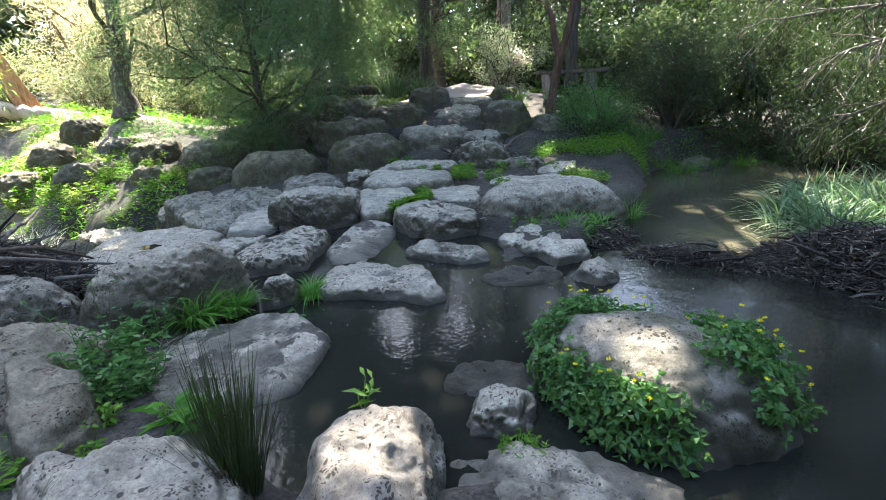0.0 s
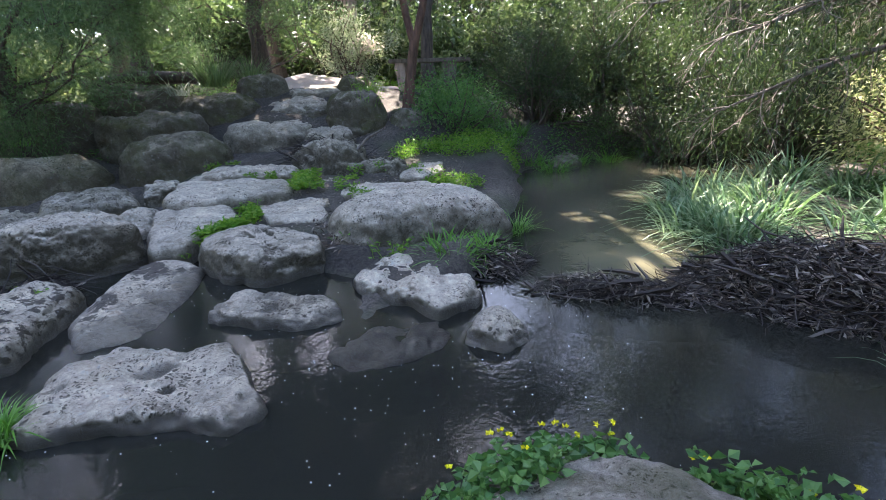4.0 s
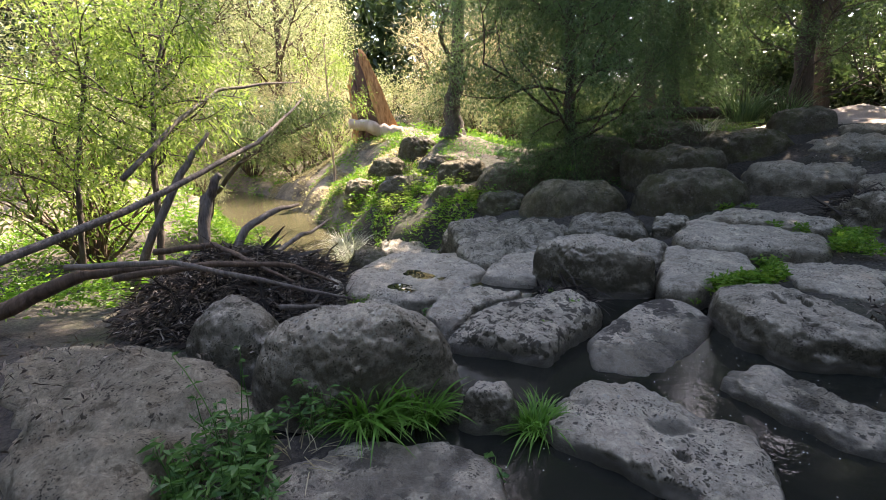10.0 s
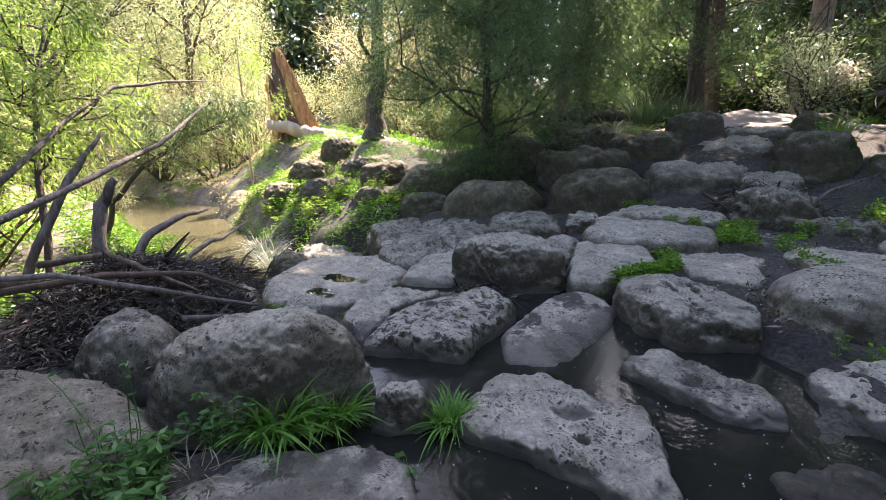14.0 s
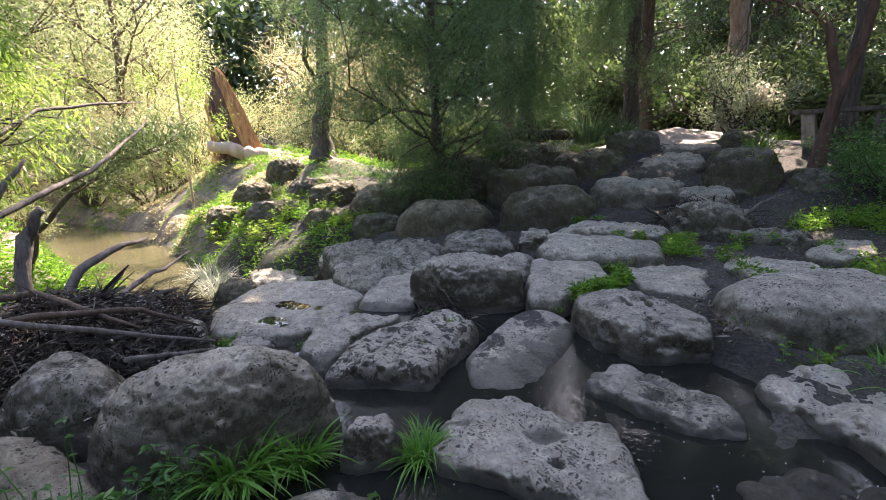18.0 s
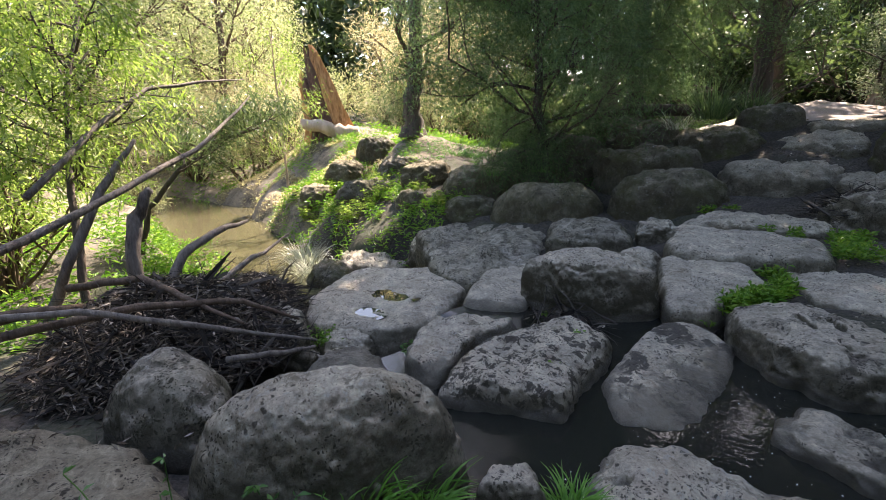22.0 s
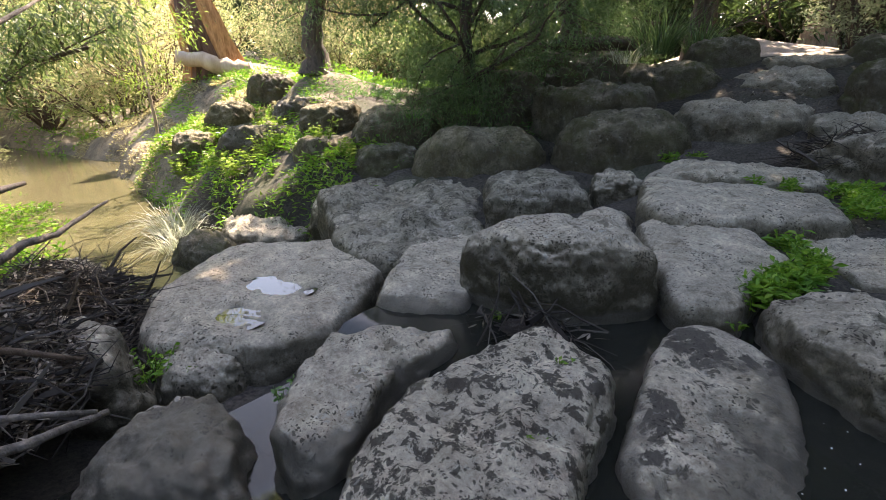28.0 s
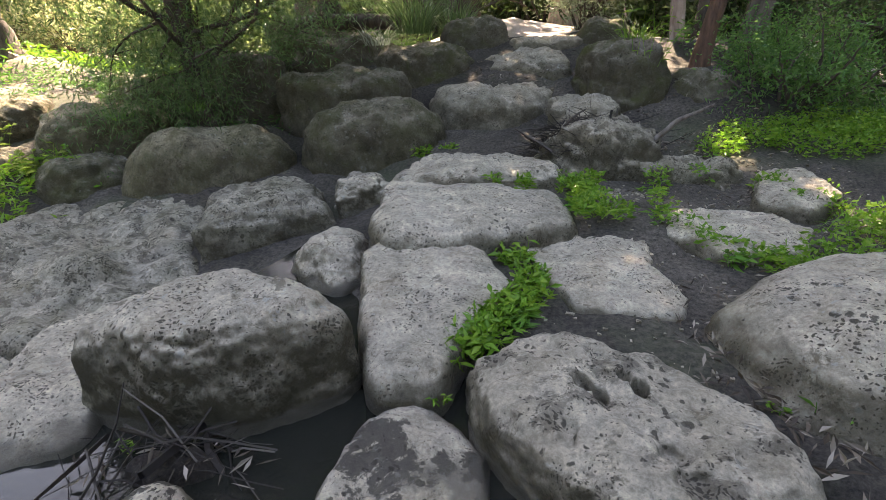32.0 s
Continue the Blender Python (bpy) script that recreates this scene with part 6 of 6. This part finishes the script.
clump("lush bright green broad-bladed grass clump beside a cobble", -2.77, 3.7, 0.03, 140, 0.42, 0.1, 2)
clump("upright bright green grass tuft beside a cobble", -2.33, 4.19, 0.0, 120, 0.36, 0.07, 3)
clump("arching dark green sedge at the humped boulder", -0.38, 6.7, 0.0, 200, 0.5, 0.2, 4)
clump("arching green sedge beside the driftwood twigs", -0.08, 6.85, 0.0, 130, 0.45, 0.16, 5)
tuft("small green sedge tuft at the waterline", 0.28, 7.75, 0.0, 90, 0.4, 0.011, 0.1, 0.8, GRASS, 6)
tuft("silvery dry sedge tussock in the lower pool", -10.2, 6.0, -0.78, 260, 0.75, 0.014, 0.3, 0.9, SILVER_GRASS, 8)
tuft("silvery dry sedge tussock in the lower pool", -9.4, 5.75, -0.78, 160, 0.6, 0.014, 0.22, 0.9, SILVER_GRASS, 9)
tuft("yellow-green grass tuft on a boulder by the path", -2.5, 12.5, 1.4, 130, 0.5, 0.016, 0.16, 0.7, GREEN_BRIGHT, 10)
tuft("dark strappy grass clump under the path trees", -6.1, 13.2, 1.65, 260, 1.25, 0.02, 0.3, 0.6, FEATHER, 11)
tuft("dark strappy grass clump under the path trees", -5.6, 13.9, 1.65, 160, 1.0, 0.02, 0.25, 0.6, FEATHER, 12)
tuft("dry grey strappy leaves hanging over the mossy boulder", -6.0, 11.75, 1.5, 70, 0.6, 0.014, 0.2, 1.0, SILVER_GRASS, 16)
tuft("dry trailing stems on the mud beside the weeds", -2.8, 2.95, 0.07, 34, 0.42, 0.008, 0.14, 1.1, TAN_TWIGS, 17, "dry_stems", 0.35)
tuft("green grass blades drooping in the pool", 2.3, 5.05, 0.0, 26, 0.4, 0.014, 0.06, 1.0, REED, 13)
tuft("green grass blades drooping in the pool", 2.9, 4.5, 0.0, 34, 0.5, 0.014, 0.06, 1.0, REED, 14)
tuft("sunlit lime grass tuft on a flat slab", -0.75, 9.25, 0.22, 120, 0.28, 0.012, 0.2, 0.9, GREEN_BRIGHT, 15)
for n in range(34):
    a, r = RNG.uniform(0, 2 * np.pi), math.sqrt(RNG.uniform(0, 1))
    x, y = 3.35 + 1.4 * r * math.cos(a), 8.2 + 1.75 * r * math.sin(a)
    tagged(tuft("pale blue-green reed tussock beside the upper pool", x, y, max(land_at(x, y), 0), 90, 0.75, 0.03, 0.25, 1.0, REED, 100 + n, "reed_tussock"), group="reeds beside the pool")
for n, (x, y) in enumerate(((0.7, 11.9), (1.1, 11.5), (0.2, 11.7), (1.6, 12.3), (2.3, 12.6), (0.4, 12.3), (3.2, 13.4))):
    tagged(tuft("green grassy tussock at the far waterline", x, y, max(land_at(x, y), 0), 120, 0.5, 0.018, 0.25, 0.85, GRASS, 150 + n), group="far shore grass")


def weed(label, x, y, z, stems, height, leaf, wide, spread, mat, seed, each=7, name="weed"):
    """Upright leafy stems."""
    rng = np.random.default_rng(seed)
    s, st = Shape(), Shape()
    for _ in range(stems):
        a, r = rng.uniform(0, 2 * np.pi), math.sqrt(rng.uniform(0, 1)) * spread
        pts, d = bent((x + r * math.cos(a), y + r * math.sin(a), z - 0.02), (math.cos(a) * 0.35, math.sin(a) * 0.35, 1), height * rng.uniform(0.5, 1.1), 5, 0.12, 0.05, rng)
        st.tube(pts, np.linspace(0.004, 0.002, 6), 4)
        k = rng.integers(1, 6, each)
        b = rng.uniform(0, 2 * np.pi, each)
        s.leaves(pts[k], np.stack([np.cos(b), np.sin(b), rng.uniform(0.1, 0.7, each)], -1), leaf * rng.uniform(0.6, 1.2, each), wide * rng.uniform(0.7, 1.2, each), 0.35, rng)
    top = thing(name, label, "plant")
    child("stalk_mass", st.mesh("stalk_mass", mat), top, kind="stuff")
    child("leaf_mass", s.mesh("leaf_mass", mat), top, kind="stuff")
    return top


weed("leafy green weed clump between pale boulders", -2.5, 2.52, 0.06, 46, 0.3, 0.085, 0.028, 0.2, WEED, 201, 12)
weed("leafy green weed clump between pale boulders", -2.78, 2.62, 0.1, 46, 0.27, 0.085, 0.026, 0.2, WEED, 202, 12)
weed("spindly flowering weed stalks on the dusty slab", -2.95, 2.72, 0.2, 6, 0.5, 0.05, 0.016, 0.13, WEED, 203, 12)
weed("pair of broad-leaved green plants on the mud", -1.85, 2.4, 0.05, 9, 0.2, 0.2, 0.075, 0.1, GRASS, 204, 4)
weed("small lime-green sprout at the waterline", -1.02, 2.92, 0.03, 4, 0.16, 0.13, 0.03, 0.03, GREEN_BRIGHT, 205, 4)
weed("small round-leaved plant at the waterline", -2.17, 3.72, 0.0, 9, 0.1, 0.06, 0.04, 0.07, WEED, 206, 5)
weed("leafy weed against the domed boulder", -2.97, 3.17, 0.03, 22, 0.38, 0.065, 0.024, 0.09, WEED, 207, 10)
weed("green plant with broad leaves beside a pitted stone", -1.35, 6.95, 0.1, 10, 0.2, 0.08, 0.035, 0.06, GRASS, 208, 5)
weed("leafy plant at the foot of the humped boulder", -0.95, 6.75, 0.05, 26, 0.22, 0.06, 0.03, 0.2, GREEN_BRIGHT, 209, 6)
weed("low green weeds on the near bank", -2.3, 2.0, 0.1, 40, 0.14, 0.07, 0.03, 0.28, GREEN_BRIGHT, 210, 6)
weed("fine pale green moss plant on mud", -0.05, 2.82, 0.05, 40, 0.07, 0.03, 0.012, 0.1, GREEN_BRIGHT, 211, 8)
weed("little fern in the stone joint", -4.35, 4.75, -0.1, 14, 0.12, 0.05, 0.02, 0.12, WEED, 212, 6)
weed("little green plants in the stone joint", -5.55, 4.35, -0.3, 20, 0.14, 0.05, 0.025, 0.12, GREEN_BRIGHT, 213, 6)


def carpet(label, spots, count, leaf, wide, high, mat, seed, name="creeping_greens", category="plants", level=None):
    """Low greens that nobody could count, over round patches of (x, y, radius)."""
    rng = np.random.default_rng(seed)
    area = np.array([r * r for _, _, r in spots])
    pick = rng.choice(len(spots), count, p=area / area.sum())
    sp = np.array(spots)[pick]
    a, r = rng.uniform(0, 2 * np.pi, count), np.sqrt(rng.uniform(0, 1, count)) * sp[:, 2]
    x, y = sp[:, 0] + r * np.cos(a), sp[:, 1] + r * np.sin(a)
    keep = fbm(np.stack([x * 1.6, y * 1.6, 0 * x], -1), 3, seed) > (-0.05 if count > 12000 else -0.25)
    x, y = x[keep], y[keep]
    z = land(x, y) + 0.02 if level is None else np.full(len(x), level)
    wet = z > (0.0 if level is None else -9)
    wet |= x < -6
    x, y, z = x[wet], y[wet], z[wet]
    n = len(x)
    s = Shape()
    s.leaves(np.stack([x, y, z + rng.uniform(0, high, n)], -1), np.stack([rng.normal(size=n), rng.normal(size=n), rng.uniform(0.2, 1.4, n)], -1), leaf * rng.uniform(0.6, 1.3, n), wide * rng.uniform(0.7, 1.3, n), 0.3, rng)
    return thing(name, label, category, s.mesh(name, mat), kind="stuff")


carpet("fresh green creeping weeds in the joints between slabs", [(-2.84, 6.9, .1), (-2.8, 7.05, .14), (-2.74, 7.25, .13), (-2.68, 7.45, .11), (-2.72, 7.65, .1), (-2.85, 7.85, .1), (-2.98, 8.0, .08)], 1500, 0.075, 0.024, 0.1, GREEN_BRIGHT, 301, level=0.16)
carpet("fresh green creeping weeds in the joints between slabs", [(-2.5, 8.55, .13), (-2.55, 8.85, .16), (-2.7, 9.15, .14), (-2.62, 9.35, .12), (-2.85, 9.4, .08), (-3.4, 9.02, .08), (-3.1, 9.05, .08), (-2.3, 8.6, .1), (-4.5, 9.95, .12), (-4.25, 10.1, .1)], 1600, 0.07, 0.022, 0.12, GREEN_BRIGHT, 302, level=0.32)
carpet("patchy green weeds beside the flat slabs", [(-1.95, 8.65, .16), (-2.0, 8.95, .14), (-2.1, 9.35, .14), (-2.05, 9.6, .12), (-1.75, 8.45, .14), (-1.5, 8.3, .16), (-1.25, 8.25, .2), (-1.0, 8.45, .2), (-.7, 8.8, .25), (-.9, 9.4, .2), (-.4, 9.1, .3), (-1.5, 10.6, .22), (-1.7, 9.75, .1), (-1.15, 9.75, .15), (-.5, 9.7, .3), (-1.2, 10.9, .3), (-.6, 11, .5), (0, 11.3, .6)], 8000, 0.06, 0.024, 0.14, GREEN_BRIGHT, 303)
carpet("green ground cover along the far shore", [(0.6, 12.2, .9), (1.6, 13, 1), (-.6, 12.4, .8), (2.8, 14, 1.2), (-1.2, 13.3, .8), (4.5, 15, 1.3), (6.5, 9.5, 1.5), (6.5, 11.5, 1.6), (8.5, 9, 1.8), (5.2, 7, 1.2), (8, 6.5, 1.5)], 24000, 0.08, 0.03, 0.3, WEED, 304)
carpet("lush sunlit grass along the lower pool", [(-8.6, 7.2, .9), (-9.7, 7.4, 1), (-11, 7.3, 1.1), (-12.5, 7.5, 1.2), (-8.2, 7.9, .7), (-10.3, 8.3, .9), (-14, 7.6, 1.2), (-12.5, 9, 1.3), (-15, 9.6, 1.6), (-17, 9, 1.8)], 17000, 0.14, 0.026, 0.16, GREEN_BRIGHT, 305, "bank_grass", "grass")
carpet("lush sunlit weeds on the near lower bank", [(-8.6, 3.6, 1), (-10.3, 3.4, 1.2), (-12.5, 3.0, 1.4), (-8.2, 1.5, 1.2), (-11, 1.2, 2), (-15, 3, 2)], 16000, 0.13, 0.035, 0.3, GREEN_BRIGHT, 306, "bank_weeds")
carpet("leafy bright weeds at the near edge of the lower pool", [(-9.2, 4.0, .6), (-10.5, 4.0, .7), (-12, 4.2, .8), (-8.3, 4.5, .45), (-13.5, 4.3, .8)], 7000, 0.12, 0.032, 0.42, GREEN_BRIGHT, 315, "bank_weeds")
carpet("bright lawn-like grass under the far trees", [(-14, 13, 3), (-10, 21, 3), (-3, 22, 4), (3, 21, 3), (-19, 14, 4), (-24, 9, 4)], 24000, 0.2, 0.04, 0.2, GREEN_BRIGHT, 307, "bank_grass", "grass")
carpet("mossy grass among the bank boulders", [(-7.2, 10, .8), (-8.5, 9.6, .8), (-9.8, 9.4, .9), (-6.5, 10.6, .6), (-11, 10, 1.2), (-10, 11, 1.5), (-12, 11.4, 1.5), (-9, 12, 1.2), (-8, 11.3, 1), (-12.6, 9.8, 1.2), (-14, 10.3, 1.3), (-15.6, 10.4, 1.2)], 14000, 0.1, 0.018, 0.1, WEED, 308, "bank_grass", "grass")
carpet("scattered dead gum leaves over ground and stones", [(-3.9, 2.2, 1.2), (-1.7, 7.0, .5), (-5, 12, 2), (-2, 11, 1.2), (-13, 8.5, 2), (-9, 10.5, 2), (-17, 8, 2)], 5000, 0.08, 0.018, 0.02, LITTER, 309, "dead_leaves", "leaves")

carpet("pale dry leaf litter on the sunny lower bank", [(-14, 7.6, 1.2), (-16.5, 7.6, 1.6), (-19, 8, 2), (-13, 8.6, 1), (-21, 6.5, 2), (-16, 9.4, 1.4), (-19, 9.8, 1.4), (-17.3, 9.2, 1.2), (-15, 8.6, 1.1), (-13.8, 8.4, 0.9), (-12.5, 8.6, .7)], 26000, 0.12, 0.035, 0.03, TAN_TWIGS, 310, "dry_litter", "leaves")
carpet("grey dead leaves and twigs on the mud", [(-1.55, 7.1, .3), (-1.4, 6.7, .2), (-1.3, 7.5, .35)], 260, 0.09, 0.016, 0.02, LITTER, 311, "dead_leaves", "leaves")
carpet("dead leaves scattered over the dusty slab", [(-3.9, 2.2, .8), (-4.4, 1.7, .6)], 260, 0.07, 0.016, 0.01, LITTER, 312, "dead_leaves", "leaves", level=0.27)
# buttercups on the sunlit boulder
butter = thing("buttercup_plants", "buttercups with lobed green leaves and yellow flowers on a boulder", "plant")
_b = [o for o in scene.objects if o.get("label") == "large sun-patched boulder overgrown with buttercups"][0].data
_co = np.array([v.co for v in _b.vertices])
_no = np.array([v.normal for v in _b.vertices])
_r = np.random.default_rng(400)
_mid = np.array((0.35, 3.75))
_bare = np.hypot((_co[:, 0] - 0.44) / 0.4, (_co[:, 1] - 3.5) / 0.5) < 1 + 0.35 * fbm(_co * 4, 2, 5)
_bare &= _co[:, 2] > 0.3
_bare |= np.hypot((_co[:, 0] - 0.92) / 0.36, (_co[:, 1] - 3.15) / 0.28) < 0.7 + 0.8 * fbm(_co * 6, 2, 15)
_bare |= fbm(_co * 5, 3, 25) > 0.2
_w = (~_bare) & (_co[:, 2] > 0.02)
_ok = np.nonzero(_w)[0]
_near = _ok[_r.integers(0, len(_ok), 1700)]
s, st = Shape(), Shape()
for v in _near:
    foot, up = _co[v] + _r.normal(size=3) * 0.03, unit(_no[v] + (0, 0, 0.8) + _r.normal(size=3) * 0.5)
    tip = foot + up * _r.uniform(0.01, 0.075)
    a = _r.uniform(0, 6.28)
    e1 = unit(np.cross(up, (math.cos(a), math.sin(a), 0.2)))
    e2 = np.cross(up, e1)
    size = _r.uniform(0.024, 0.055)
    ways = np.array([e1, unit(e2 - 0.2 * e1), unit(-e2 - 0.2 * e1)]) + up * 0.25
    s.leaves(np.repeat([tip], 3, 0), ways, size, size * 0.8, 0.2, _r)
child("foliage", s.mesh("foliage", WEED), butter)
s = Shape()
for k in range(5):
    s.leaves([(0, 0, 0)], [(math.cos(k * 1.257), math.sin(k * 1.257), 0.45)], 0.016, 0.015, 0, _r)
flower_mesh = s.mesh("flower", PETAL)
_up = [v for v in _ok if _co[v][2] > 0.2 or _co[v][1] > 3.9]
for v in _r.choice(_up, 46):
    f = child("flower", flower_mesh, butter, "small yellow buttercup flower")
    f.location = _co[v] + _no[v] * 0.06 + np.array((0, 0, _r.uniform(0.06, 0.14)))
    f.rotation_euler = (_r.uniform(-0.5, 0.5), _r.uniform(-0.5, 0.5), _r.uniform(0, 6))

# rain puddles in the hollows of the flat slab
_slab = [o for o in scene.objects if o.get("label") == "wide smooth flat slab holding two rain puddles"][0].data
_co = np.array([v.co for v in _slab.vertices])
RAIN, _t, _s = material("clear_rain_water")
_s.inputs["Base Color"].default_value = (0.02, 0.02, 0.018, 1)
_s.inputs["Roughness"].default_value, _s.inputs["Specular IOR Level"].default_value = 0.01, 0.6
for x, y, r in ((-5.95, 5.5, 0.36), (-5.68, 4.97, 0.27)):
    d = np.hypot(_co[:, 0] - x, _co[:, 1] - y)
    level = float(np.median(_co[(d < r * 1.1) & (_co[:, 2] > -0.27)][:, 2])) - 0.012
    t = np.arange(40) / 40 * 2 * np.pi
    verts = [(x, y, level)] + [(x + r * math.cos(b), y + r * math.sin(b), level) for b in t]
    thing("puddle", "shallow rain puddle mirroring the sky on a flat slab", "water", mesh_of("puddle", verts, [(0, k + 1, (k + 1) % 40 + 1) for k in range(40)], RAIN), kind="structure")

# pale dead flower heads on the path shrub, yellow stems and fallen straw beside the steps
bloom = thing("dead_flower_cluster", "pinkish white withered flower cluster on a shrub", "flowers", at=(-2.93, 14.45, 2.5))
s = Shape()
_r = np.random.default_rng(500)
s.leaves(_r.normal(size=(90, 3)) * (0.13, 0.08, 0.11), _r.normal(size=(90, 3)), 0.11, 0.05, 0.3, _r)
child("petals_mass", s.mesh("petals_mass", leaf_material("withered_petals", [(0.4, 0.32, 0.33), (0.6, 0.5, 0.52), (0.75, 0.68, 0.68)], 0.4)), bloom, kind="stuff")
weed("tall spindly yellow-green stems beside the mossy boulder", -2.35, 11.75, 1.0, 16, 0.95, 0.12, 0.02, 0.14, GREEN_BRIGHT, 501, 8)
tuft("small green grass tuft on the bank stones", -7.9, 8.9, 0.8, 60, 0.3, 0.012, 0.15, 0.8, GRASS, 503)
tuft("small green grass tuft on the bank stones", -7.2, 9.4, 0.85, 60, 0.3, 0.012, 0.15, 0.8, GRASS, 504)

# weeds along the sunny bank and sprouts on the stones
for n in range(26):
    x, y = RNG.uniform(-13.5, -8.2), 0
    y = 7.15 + RNG.uniform(0, 1.5) + 0.06 * (x + 8)
    weed("leafy green weed on the sunny bank", x, y, max(land_at(x, y), -0.78), 16, RNG.uniform(0.22, 0.48), 0.1, 0.034, 0.16, (LIME, GREEN_BRIGHT, LIME)[n % 3], 600 + n, 9)
for n, (x, y, z) in enumerate(((-3.3, 5.5, 0.19), (-3.15, 5.0, 0.17), (-4.0, 5.9, 0.02), (-5.35, 4.55, -0.3), (-2.85, 6.55, 0.1), (-1.55, 6.95, 0.15), (-0.9, 7.0, 0.1))):
    weed("tiny green sprout in a stone crack", x, y, z, 5, 0.06, 0.035, 0.014, 0.03, GREEN_BRIGHT, 640 + n, 4)

# leafy rosettes in the slab joints
for n, (x, y, z) in enumerate(((-2.78, 7.02, 0.16), (-2.72, 7.2, 0.16), (-2.84, 6.85, 0.14), (-2.56, 8.8, 0.26), (-2.66, 9.2, 0.3), (-1.97, 8.75, 0.2), (-2.08, 9.4, 0.26), (-1.55, 8.3, 0.2), (-2.9, 7.9, 0.2), (-1.5, 10.6, 0.35))):
    weed("fresh green leafy rosette in a slab joint", x, y, z, 11, 0.13, 0.1, 0.026, 0.09, (GREEN_BRIGHT, GRASS)[n % 2], 700 + n, 6, "rosette")

# small stones trodden into the mud
_r = np.random.default_rng(900)
_box = np.array([(i, j, k) for i in (-1, 1) for j in (-1, 1) for k in (-1, 1)], float)
_sides = np.array([(0, 1, 3, 2), (4, 6, 7, 5), (0, 4, 5, 1), (2, 3, 7, 6), (0, 2, 6, 4), (1, 5, 7, 3)])
s = Shape()
px, py = _r.uniform(-2.9, -0.4, 800), _r.uniform(6.9, 10.8, 800)
pz = land(px, py)
for x, y, z in zip(px, py, pz):
    s.add(np.array((x, y, z)) + (_box * _r.uniform(0.4, 0.7, 3) + _r.normal(size=(8, 3)) * 0.12) * _r.uniform(0.003, 0.022), _sides)
thing("gravel", "small grey pebbles trodden into the dark mud", "gravel", s.mesh("gravel", ROCK_STEP), kind="stuff")
carpet("dry narrow leaves and bark bits on the mud", [(-1.6, 7.2, .35), (-1.75, 7.6, .3), (-1.4, 8.0, .35), (-2.0, 9.2, .4), (-1.2, 9.7, .6), (-1.8, 10.5, .5), (-2.4, 10.0, .4)], 620, 0.08, 0.014, 0.015, LITTER, 314, "dead_leaves", "leaves")

# foam bubbles drifting on the pool
FOAM, _t, _s = material("foam")
_s.inputs["Base Color"].default_value, _s.inputs["Roughness"].default_value = (0.75, 0.76, 0.74, 1), 0.3
s = Shape()
_ring = np.array([(math.cos(k * 0.785), math.sin(k * 0.785)) for k in range(8)])
for _ in range(340):
    x, y, r = _r.uniform(-2.6, 0.9), _r.uniform(3.5, 6.1), _r.uniform(0.0015, 0.0045)
    low = np.c_[_ring * r + (x, y), np.full(8, 0.001)]
    high = np.c_[_ring * r * 0.5 + (x, y), np.full(8, 0.001 + r * 0.7)]
    k = np.arange(8)
    s.add(np.concatenate([low, high]), np.concatenate([np.stack([k, (k + 1) % 8, (k + 1) % 8 + 8, k + 8], -1), [(8, 9, 10, 11), (8, 11, 12, 15), (12, 13, 14, 15)]]))
thing("foam_bubbles", "tiny white foam bubbles drifting on the murky pool", "foam", s.mesh("foam_bubbles", FOAM, True), kind="stuff")
